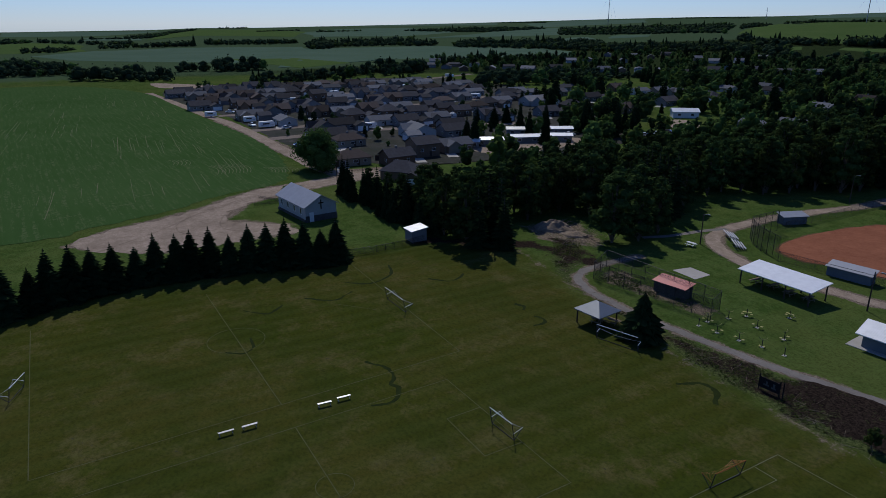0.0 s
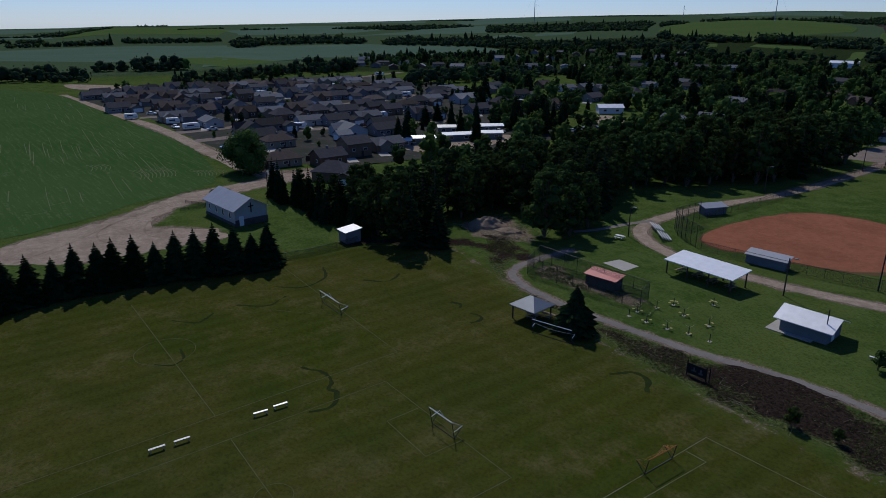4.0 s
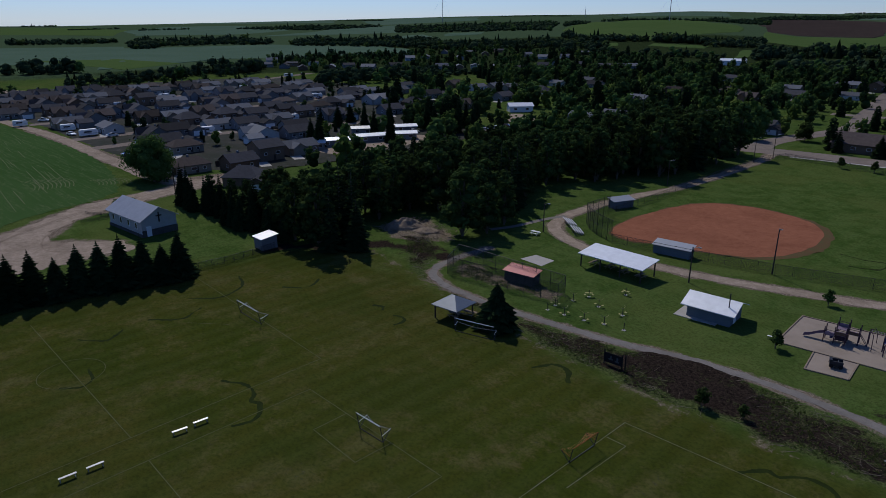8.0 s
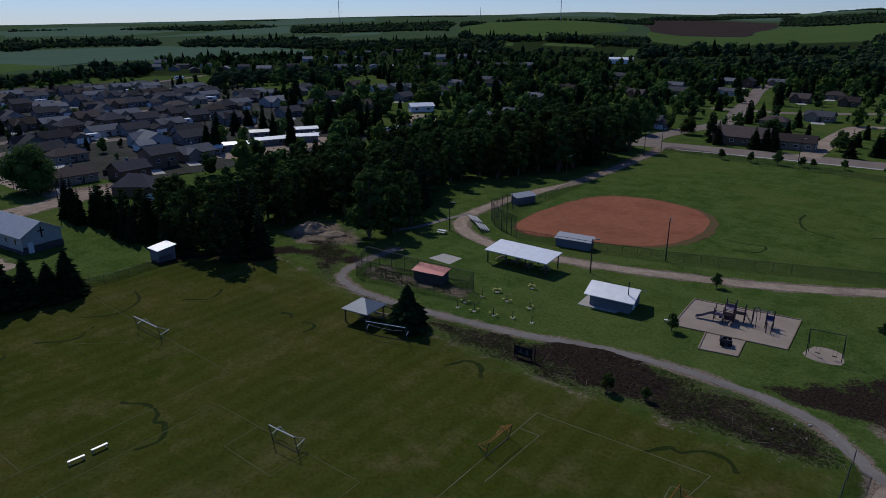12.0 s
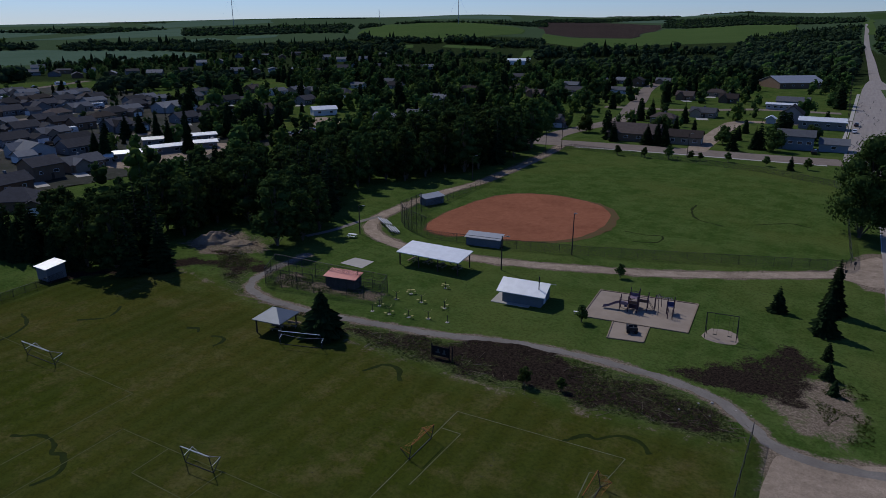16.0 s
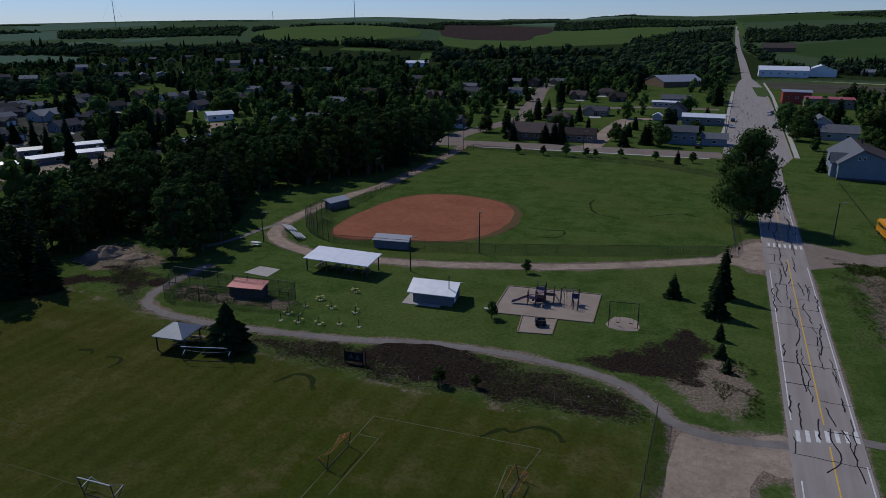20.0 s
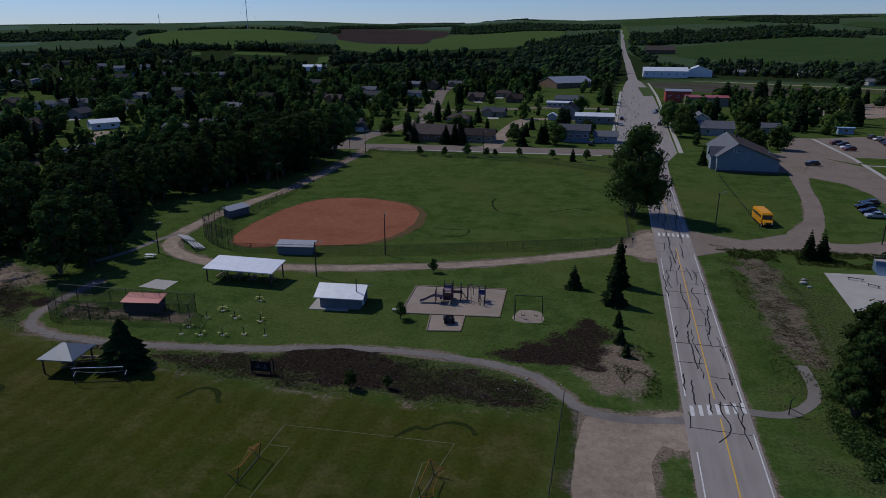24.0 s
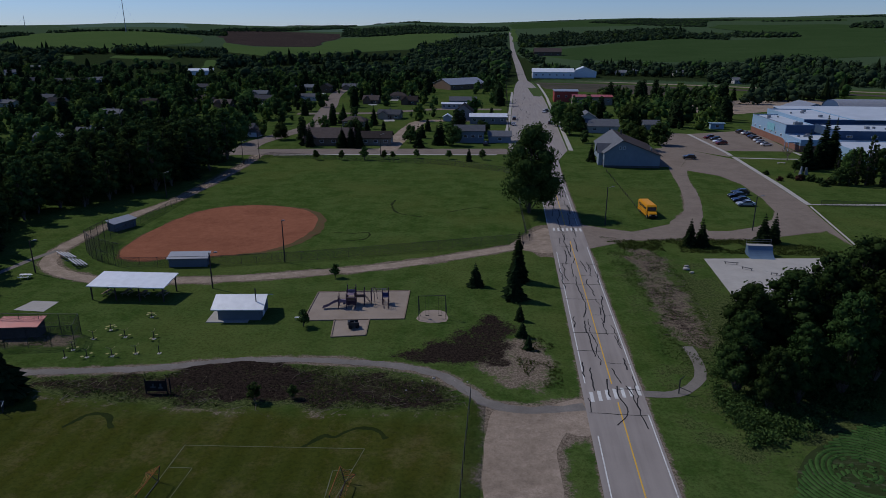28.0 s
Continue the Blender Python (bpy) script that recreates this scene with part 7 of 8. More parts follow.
M_PLAY2 = surface("mauve_plastic", (0.20, 0.15, 0.19), (0.16, 0.12, 0.15), 2, 9, 0.5, bumps=0)
M_PLAYTAN = surface("brown_plastic", (0.13, 0.085, 0.06), (0.10, 0.065, 0.05), 2, 9, 0.5, bumps=0)
M_PLAYBLUE = surface("dark_blue_plastic", (0.03, 0.035, 0.10), (0.04, 0.05, 0.13), 2, 9, 0.5, bumps=0)


def play_tower():
    ob = thing("play_structure", Matrix.Translation((-25.2, 100.2, 0)) @ pose(0, 0, 0, 0, 0, 8), "dark purple climbing frame with slides and platforms", "playground")
    posts = [(-2.2, -1.1, 2.6), (-0.9, -1.1, 3.2), (0.5, -1.1, 3.4), (-2.2, 0.3, 2.6), (-0.9, 0.3, 3.6), (0.5, 0.3, 4.2), (-0.9, 1.6, 4.2), (0.5, 1.6, 4.2), (1.9, 0.3, 3.4), (1.9, 1.6, 3.4), (3.0, 2.0, 2.6), (3.0, 0.8, 2.6)]
    for x, y, h in posts:
        h = 0.9 + 0.55 * h
        part("post", Geo().bar((x, y, 0), (x, y, h), 0.07, 0.07, 8), M_PLAY, ob)
    for x0, y0, x1, y1, z in ((-2.2, -1.1, -0.9, 0.3, 1.1), (-0.9, -1.1, 0.5, 0.3, 1.4), (-0.9, 0.3, 0.5, 1.6, 1.8), (0.5, 0.3, 1.9, 1.6, 1.4)):
        part("platform", Geo().box(x0, y0, z, x1, y1, z + 0.07), M_PLAY2, ob)
    for x0, y0, x1, y1, z in ((-2.2, -1.1, -0.9, -1.1, 1.1), (-0.9, -1.1, 0.5, -1.1, 1.4), (-0.9, 1.6, 0.5, 1.6, 1.8), (1.9, 0.3, 1.9, 1.6, 1.4), (0.5, 0.3, 1.9, 0.3, 1.4)):
        part("guard_rail", Geo().bar((x0, y0, z + 0.8), (x1, y1, z + 0.8), 0.04).bar((x0, y0, z + 0.4), (x1, y1, z + 0.4), 0.03), M_PLAY, ob)
    for x0, y0, x1, y1, z, h, m in ((-2.2, -1.1, -0.9, -1.1, 1.15, 0.7, M_PLAY2), (-0.9, -1.1, 0.5, -1.1, 1.45, 0.8, M_PLAYTAN), (-0.9, 1.6, 0.5, 1.6, 1.85, 0.8, M_PLAY2), (0.5, 0.3, 1.9, 0.3, 1.45, 0.75, M_PLAYTAN), (1.9, 0.3, 1.9, 1.6, 1.45, 0.7, M_PLAY2), (-2.2, -1.1, -2.2, 0.3, 1.15, 0.75, M_PLAY), (-0.9, 0.3, 0.5, 0.3, 0.1, 1.2, M_PLAY), (0.5, 0.3, 0.5, 1.6, 0.1, 1.3, M_PLAYTAN)):
        part("panel", Geo().box(x0 - 0.03, y0 - 0.03, z, x1 + 0.03, y1 + 0.03, z + h * 0.62), m, ob)
    part("arch", Geo().tube([(3.0, 0.8, 2.2), (3.3, 0.4, 2.5), (3.6, 0.0, 2.2), (3.7, -0.3, 0.0)], 0.05).tube([(3.0, 2.0, 2.2), (3.5, 2.4, 2.4), (3.8, 2.8, 1.8), (3.9, 3.0, 0.0)], 0.05), M_PLAY, ob)
    part("bubble_panel", Geo().box(-1.6, 0.27, 0.2, -1.2, 0.33, 1.1), M_PLAYBLUE, ob)
    g = Geo()
    path = [(-2.2, -0.4, 1.15), (-3.0, -0.6, 0.95), (-4.0, -0.85, 0.45), (-4.8, -1.05, 0.25)]
    for (x0, y0, z0), (x1, y1, z1) in zip(path, path[1:]):
        g.add([(x0, y0 - 0.3, z0), (x1, y1 - 0.3, z1), (x1, y1 + 0.3, z1), (x0, y0 + 0.3, z0), (x0, y0 - 0.3, z0 + 0.22), (x1, y1 - 0.3, z1 + 0.22), (x1, y1 + 0.3, z1 + 0.22), (x0, y0 + 0.3, z0 + 0.22)], [(0, 1, 2, 3), (0, 4, 5, 1), (3, 2, 6, 7)])
    part("slide", g, M_PLAY2, ob)
    g = Geo()
    for k in range(9):
        g.bar((1.9 + 0.12 * k * 0.9, 0.9, 1.5 - 0.16 * k), (1.9 + 0.12 * k * 0.9, 1.5, 1.5 - 0.16 * k), 0.03)
    part("ladder", g.bar((1.9, 0.9, 1.5), (2.9, 0.9, 0.1), 0.035).bar((1.9, 1.5, 1.5), (2.9, 1.5, 0.1), 0.035), M_PLAY, ob)
    part("overhead_ladder", Geo().bar((3.0, 2.0, 2.2), (5.6, 2.0, 2.2), 0.04).bar((3.0, 1.4, 2.2), (5.6, 1.4, 2.2), 0.04).add([], []), M_PLAY2, ob)
    for k in range(7):
        part("rung", Geo().bar((3.2 + 0.36 * k, 1.4, 2.2), (3.2 + 0.36 * k, 2.0, 2.2), 0.025), M_PLAY2, ob)
    tw = [(4.9, 0.3, 2.3), (5.9, 0.3, 2.6), (4.9, 1.6, 2.3), (5.9, 1.6, 2.6), (5.2, -1.4, 1.7), (5.9, -1.4, 1.7)]
    for x, y, h in tw:
        part("post", Geo().bar((x, y, 0), (x, y, h), 0.07, 0.07, 8), M_PLAY, ob)
    part("platform", Geo().box(4.9, 0.3, 1.3, 5.9, 1.6, 1.37), M_PLAYBLUE, ob)
    part("panel", Geo().box(4.9, 0.25, 1.5, 5.9, 0.31, 2.2), M_PLAYBLUE, ob)
    for z in (0.6, 1.0, 1.4):
        part("climbing_bar", Geo().bar((5.2, -1.4, z), (5.2, 0.3, z + 0.2), 0.03).bar((5.9, -1.4, z), (5.9, 0.3, z + 0.2), 0.03), M_PLAY, ob)


play_tower()
toy = thing("spring_rider", Matrix.Translation((-23.2, 91.8, 0)) @ pose(0, 0, 0, 0, 0, 20), "dark spring rider shaped like a small car", "playground toy")
part("body", Geo().box(-0.8, -0.5, 0.45, 0.8, 0.5, 0.75).box(-0.8, -0.5, 0.75, -0.5, 0.5, 1.2), M_DARKSTEEL, toy)
for s in (-1, 1):
    part("side_panel", Geo().box(-0.8, s * 0.55 - 0.04, 0.4, 0.8, s * 0.55 + 0.04, 1.05), M_DARKSTEEL, toy)
    part("spring", Geo().bar((s * 0.4, 0, 0), (s * 0.4, 0, 0.45), 0.12, 0.12, 8), M_DARKSTEEL, toy)
    for q in (-1, 1):
        part("wheel", Geo().bar((s * 0.55, q * 0.6, 0.4), (s * 0.55, q * 0.68, 0.4), 0.28, 0.28, 10), M_BLACK, toy)
part("handle_bar", Geo().bar((0.2, -0.3, 1.0), (0.2, 0.3, 1.0), 0.03).bar((0.3, 0, 0.7), (0.2, 0, 1.0), 0.03), M_GALV, toy)

sw = thing("swing_frame", Matrix.Identity(4), "tall dark steel swing frame over worn sand", "swing")
for x, y in ((-13.6, 95.6), (-9.4, 96.2)):
    part("leg", Geo().bar((x, y, 0), (x - 0.1, y + 0.4, 3.9), 0.055, 0.055, 8), M_DARKSTEEL, sw)
    part("brace", Geo().bar((x, y + 1.6, 0), (x - 0.1, y + 0.4, 3.9), 0.045, 0.045, 8), M_DARKSTEEL, sw)
part("top_bar", Geo().bar((-13.7, 96.0, 3.9), (-9.5, 96.6, 3.9), 0.055, 0.055, 8), M_DARKSTEEL, sw)
for k in range(2):
    x, y = -12.6 + 2.0 * k, 96.2 + 0.28 * k
    part("chain", Geo().bar((x, y, 3.9), (x, y, 0.6), 0.012).bar((x + 0.5, y + 0.06, 3.9), (x + 0.5, y + 0.06, 0.6), 0.012), M_DARKSTEEL, sw)
    part("seat", Geo().box(x - 0.03, y - 0.1, 0.56, x + 0.53, y + 0.14, 0.6), M_BLACK, sw)
patch("swing_sand", [(-14, 96), (-12, 94.8), (-9.5, 95.3), (-9.2, 98), (-10.6, 99.6), (-13.2, 99.2)], 0.025, M_SAND, "worn pale sand under the swing", "sand bed", 0.6)

# open dark sign frame at the scrub's edge
sg = thing("sign_board", Matrix.Translation((-43.2, 70.3, 0)) @ pose(0, 0, 0, 0, 0, 6), "dark open-work board on posts beside the field", "sign")
for s in (-1.45, 1.15, 1.6):
    part("post", Geo().box(s - 0.06, -0.06, 0, s + 0.06, 0.06, 2.1), M_BLACK, sg)
part("panel", Geo().box(-1.4, -0.03, 0.35, 1.1, 0.03, 1.75), M_BLACK, sg)
part("motif", Geo().box(-0.9, -0.05, 0.8, -0.2, -0.032, 1.0).box(-0.6, -0.05, 1.0, -0.4, -0.032, 1.4).box(0.1, -0.05, 0.7, 0.7, -0.032, 0.9).box(0.3, -0.05, 0.9, 0.55, -0.032, 1.4), M_DARKWALL, sg, "grey plain shapes on the panel")


def pole(name, x, y, h, label, lamp=0, wood=True, arm=0.0):
    ob = thing(name, Matrix.Translation((x, y, float(rise(x, y)))), label, "pole")
    part("shaft", Geo().bar((0, 0, 0), (0, 0, h), 0.13, 0.09, 8), M_DARKWOOD if wood else M_DARKSTEEL, ob)
    if lamp:
        part("arm", Geo().bar((0, 0, h - 0.2), (arm or 1.0, 0, h + 0.15), 0.04), M_GALV, ob)
        part("lamp_head", Geo().box((arm or 1.0) - 0.1, -0.14, h + 0.08, (arm or 1.0) + 0.5, 0.14, h + 0.24), M_GALV, ob)
    else:
        part("crossarm", Geo().box(-0.9, -0.05, h - 0.5, 0.9, 0.05, h - 0.38), M_DARKWOOD, ob)


for x, y, h in ((-88, 110.2, 6.4), (-92.8, 170.4, 7), (-51.6, 105.8, 6.6)):
    pole("light_pole", x, y, h, "dark wooden light pole in the park", 1)
pole("flag_pole", -43.4, 120.7, 8.4, "thin bare metal pole beside the infield", 1, False, 0.05)
pole("utility_pole", -165.6, 60.8, 9.0, "wooden utility pole beside the church")
for x, y in ((-90.2, 219.4), (-88.6, 230.5), (-46.3, 239.5)):
    pole("street_lamp", x, y, 8, "dark street lamp beside the street", 1)
for k in range(7):
    pole("utility_pole", 0.0 - 0.4 * k, 297 + 44 * k, 9, "wooden utility pole along the main street")
pole("street_lamp", 22.9, 154.1, 9, "tall lamp pole on the grass", 1, False)
pole("street_lamp", 55.7, 152.3, 8, "lamp pole beside the gravel road", 1, False)
for b, r, h in ((47.5, 2600, 130), (29.7, 2300, 112), (36.1, 3300, 48)):
    x, y = polar(b, r)
    ob = thing("radio_mast", Matrix.Translation((x, y, float(rise(x, y)))), "thin distant radio mast on the hills", "mast")
    part("shaft", Geo().bar((0, 0, 0), (0, 0, h), 1.3, 0.7, 5), M_GALV, ob)
    for a in range(3):
        part("guy_wire", Geo().bar((0, 0, h * 0.8), (50 * math.cos(a * 2.09), 50 * math.sin(a * 2.09), 0), 0.08, 0.08, 3), M_GALV, ob)


# ---- vehicles ----
def profile(g, pts, y0, y1):
    n = len(pts)
    g.add([(x, y0, z) for x, z in pts] + [(x, y1, z) for x, z in pts], [tuple(range(n)), tuple(range(n, 2 * n))[::-1]] + [((i + 1) % n, i, n + i, n + (i + 1) % n) for i in range(n)])
    return g


def wheels(ob, xs, y, r):
    for x in xs:
        for s in (-1, 1):
            w = part("wheel", Geo().bar((x, s * y - s * 0.2, r), (x, s * y, r), r, r, 12), M_BLACK, ob)
            part("rim", Geo().bar((x, s * y, r), (x, s * y + s * 0.02, r), r * 0.55, r * 0.5, 10), M_GALV, w)


def car(paint, suv, label):
    ob = thing("car", Matrix.Identity(4), label, "car", "parked cars")
    k = 0.18 if suv else 0.0
    body = [(-2.25, 0.35), (-2.3, 0.75 + k), (-2.15, 0.92 + k), (-1.3, 0.98 + k), (1.0, 0.98 + k), (2.05, 0.82 + k), (2.3, 0.6 + k), (2.28, 0.32)]
    cab = [(-2.0 if suv else -1.65, 0.93 + k), (-1.55 if suv else -1.0, 1.44 + k), (0.15, 1.47 + k), (1.05, 0.94 + k)]
    part("body", profile(Geo(), body, -0.9, 0.9), paint, ob)
    part("glasshouse", profile(Geo(), cab, -0.76, 0.76), M_GLASS, ob, "dark tinted windows")
    part("roof_panel", Geo().box(cab[1][0], -0.7, 1.44 + k, 0.12, 0.7, 1.5 + k), paint, ob)
    for s in (-1, 1):
        part("headlight", Geo().box(2.2, s * 0.65 - 0.16, 0.58 + k, 2.31, s * 0.65 + 0.16, 0.7 + k), M_WHITE, ob)
        part("tail_light", Geo().box(-2.33, s * 0.7 - 0.12, 0.68 + k, -2.22, s * 0.7 + 0.12, 0.85 + k), M_REDWALL, ob)
    wheels(ob, (-1.4, 1.42), 0.92, 0.33)
    return ob


def paint(name, c):
    m, n, l, b = node_mat(name)
    b.inputs["Base Color"].default_value = (*c, 1)
    b.inputs["Roughness"].default_value, b.inputs["Metallic"].default_value = 0.3, 0.25
    b.inputs["Coat Weight"].default_value = 0.5
    return m


PAINTS = [paint("black_car_paint", (0.012, 0.012, 0.014)), paint("silver_car_paint", (0.34, 0.36, 0.39)), paint("white_car_paint", (0.7, 0.7, 0.7)), paint("dark_blue_car_paint", (0.015, 0.025, 0.07)), paint("dark_red_car_paint", (0.13, 0.015, 0.015))]
CARS = [car(PAINTS[0], True, "black parked car with tinted windows"), car(PAINTS[1], False, "silver parked car on gravel"), car(PAINTS[2], False, "white parked car on gravel"), car(PAINTS[3], False, "dark blue car on grass"), car(PAINTS[4], True, "dark red parked car")]
car_used = set()
for k, x, y, t in ((0, 64.4, 188.6, 188), (0, 62.2, 184.4, 188), (3, 62.0, 180.2, 185), (1, 61.8, 175.8, 185), (0, 64.4, 244, 175), (0, 104, 313, 20), (2, 105, 309, 20), (0, 105.2, 304, 15), (3, 104.6, 299, 15), (0, 104, 294, 15), (2, 103.4, 288.5, 15), (1, 102.8, 283, 15), (2, 102.4, 277, 15), (4, 85, 294, 195), (0, 86.4, 290, 195), (2, 86, 284, 195), (4, 85.6, 279, 195),
                   (2, 20.2, 386, 80), (0, 21.8, 391, 80), (0, 20.4, 336, 85), (2, 2.5, 330, 90), (0, 3, 352, 90), (0, -9, 268, 90), (0, 70, 331, 30), (4, 72, 336, 40), (2, -212, 178, 60), (0, -205, 185, 30), (2, -208, 190, 10), (1, -240, 74, 90), (2, -352, 74, 60), (2, -300, 72, 10), (1, -220, 196, 0), (0, -60, 258.5, 0), (4, -200, 95, 90), (2, -195, 203, 20), (2, -194.9, 209.5, 15), (0, -194.7, 216, 30), (1, -194, 221.5, 25)):
    ob = CARS[k]
    if k in car_used:
        ob = copy_thing(ob, Matrix.Identity(4))
    car_used.add(k)
    ob.matrix_world = Matrix.Translation((x, y, 0.06)) @ pose(0, 0, 0, 0, 0, t)

M_BUS = surface("school_bus_yellow", (0.62, 0.27, 0.015), (0.56, 0.24, 0.014), 0.6, 5, 0.4, bumps=0)
bus = thing("school_bus", Matrix.Translation((34.6, 164.2, 0.02)) @ pose(0, 0, 0, 0, 0, -84), "yellow school bus parked on the grass", "bus")
part("body", profile(Geo(), [(-4.4, 0.5), (-4.4, 2.75), (-4.2, 2.95), (2.5, 2.95), (2.75, 2.7), (2.8, 1.6), (2.8, 0.5)], -1.2, 1.2), M_BUS, bus)
part("hood", profile(Geo(), [(2.8, 0.5), (2.8, 1.65), (3.9, 1.5), (4.2, 1.2), (4.2, 0.5)], -0.95, 0.95), M_BUS, bus)
part("roof", profile(Geo(), [(-4.3, 2.95), (-4.1, 3.1), (2.3, 3.1), (2.5, 2.95)], -1.05, 1.05), M_BUS, bus, "pale yellow roof")
for s in (-1, 1):
    for k in range(8):
        part("window", Geo().box(-4.0 + 0.8 * k, s * 1.2 - 0.02, 1.85, -3.35 + 0.8 * k, s * 1.2 + 0.02, 2.5), M_GLASS, bus)
    for z in (1.0, 1.5):
        part("stripe", Geo().box(-4.35, s * 1.2 - 0.015, z, 2.7, s * 1.2 + 0.015, z + 0.08), M_BLACK, bus)
    part("headlight", Geo().box(4.18, s * 0.7 - 0.15, 0.9, 4.24, s * 0.7 + 0.15, 1.1), M_WHITE, bus)
part("windscreen", Geo().box(2.78, -1.0, 1.7, 2.84, 1.0, 2.6), M_GLASS, bus)
part("rear_window", Geo().box(-4.44, -0.8, 1.8, -4.38, 0.8, 2.5), M_GLASS, bus)
part("bumper", Geo().box(4.2, -1.1, 0.45, 4.4, 1.1, 0.75).box(-4.6, -1.15, 0.45, -4.4, 1.15, 0.75), M_BLACK, bus)
part("grille", Geo().box(4.2, -0.5, 0.8, 4.25, 0.5, 1.2), M_BLACK, bus)
wheels(bus, (-2.6, 3.2), 1.2, 0.46)

# ---- skate park ----
M_RAMP = surface("blue_ramp_steel", (0.10, 0.15, 0.21), (0.13, 0.19, 0.26), 0.6, 6, 0.45, 0.2, bumps=0)


def quarter_pipe(x, y, turn, w, h, label):
    ob = thing("skate_ramp", Matrix.Translation((x, y, 0.06)) @ pose(0, 0, 0, 0, 0, turn), label, "skate ramp", "skate ramps")
    n = 8
    pts = [(2.4 * math.sin(1.35 * i / n), h * (1 - math.cos(1.35 * i / n)) / (1 - math.cos(1.35))) for i in range(n + 1)]
    part("ramp", profile(Geo(), [(y0, z) for y0, z in pts] + [(3.6, h), (3.6, 0)], -w / 2, w / 2), M_RAMP, ob).matrix_local = pose(0, 0, 0, 0, 0, 90)
    part("deck", Geo().box(-w / 2 - 0.05, 2.35, h + 0.005, w / 2 + 0.05, 3.65, h + 0.1), M_CONC, ob, "pale deck on top")
    for s in (-1, 1):
        part("guard_post", Geo().bar((s * w / 2, 3.6, h), (s * w / 2, 3.6, h + 1.1), 0.03), M_GALV, ob)
    part("guard_rail", Geo().bar((-w / 2, 3.6, h + 1.1), (w / 2, 3.6, h + 1.1), 0.03).bar((-w / 2, 3.6, h + 0.6), (w / 2, 3.6, h + 0.6), 0.03), M_GALV, ob)


quarter_pipe(50.8, 131.2, 0, 4.8, 2.0, "blue steel quarter pipe with a pale deck")
quarter_pipe(52, 110.5, 180, 4.8, 1.6, "blue steel quarter pipe with a railing")
for x, y, t, w in ((43.5, 127.6, -12, 2.6), (45.5, 124.6, -35, 2.0), (49.5, 122, -10, 1.2)):
    ob = thing("grind_rail", Matrix.Translation((x, y, 0.06)) @ pose(0, 0, 0, 0, 0, t), "dark steel grind rail on the concrete", "grind rail", "grind rails")
    part("rail", Geo().box(-w / 2, -0.12, 0.35, w / 2, 0.12, 0.42), M_DARKSTEEL, ob)
    for s in (-1, 1):
        part("leg", Geo().box(s * w * 0.4 - 0.05, -0.1, 0, s * w * 0.4 + 0.05, 0.1, 0.35), M_DARKSTEEL, ob)
for x, y, r in ((34.0, 123.6, 0.5), (34.5, 125.4, 0.35), (34.6, 121.8, 0.35)):
    bv, bq = blob_quads(int(x * 10))
    ob = part("boulder", fast_mesh("boulder", bv * np.array((r * 1.5, r, r * 0.7)) + (x, y, r * 0.4), bq, M_CONC), M_CONC)
    tagged(ob, "pale grey boulder on the grass verge", "boulder", "boulders")

# ---- road repairs: tar seams ----
rt = random.Random(11)
for i in range(70):
    y0 = 68 + 1.95 * i + rt.uniform(-1, 1)
    x0 = rt.choice((10.3, 11.3, 12.3, 12.9, 14.5, 15.0, 15.6, 16.3)) + rt.uniform(-0.2, 0.2)
    pts, x, y = [], x0, y0
    for k in range(rt.randrange(5, 18)):
        pts.append((x, y))
        x = min(17, max(10.05, x + rt.choice((-1, 1)) * rt.uniform(0.02, 0.22)))
        y += rt.uniform(0.4, 1.1)
    strip("tar_seam", pts, rt.uniform(0.10, 0.20), 0.052, M_TAR, "black tar seam on the cracked road", "tar seam", 0.035, 0.4, False)
for i in range(22):
    y = 71 + 5.9 * i + rt.uniform(-1.6, 1.6)
    a, b = rt.choice(((10.0, 17.1), (10.0, 17.1), (10.1, 13.4), (13.8, 17.0)))
    strip("tar_seam", [(a + (b - a) * k / 9, y + 0.35 * (a - 10) / 7 + rt.uniform(-0.1, 0.1)) for k in range(10)], rt.uniform(0.09, 0.16), 0.054, M_TAR, "black tar seam across the road", "tar seam", 0.03, 0.4, False)
strip("tar_seam", [(14.2, 77.5), (14.0, 75), (14.6, 72.5), (14.3, 70.5), (12.9, 68.4)], 0.14, 0.056, M_TAR, "black tar seam across the crossing", "tar seam", 0.05, 0.8)
for i in range(30):
    y = 255 + i * 8
    x = rt.uniform(2, 15)
    strip("tar_seam", [(x, y), (x + rt.uniform(-1, 1), y + 5), (x + rt.uniform(-1, 1), y + 11)], 0.3, 0.056, M_TAR, "black tar seam on the main street", "tar seam", 0.06)

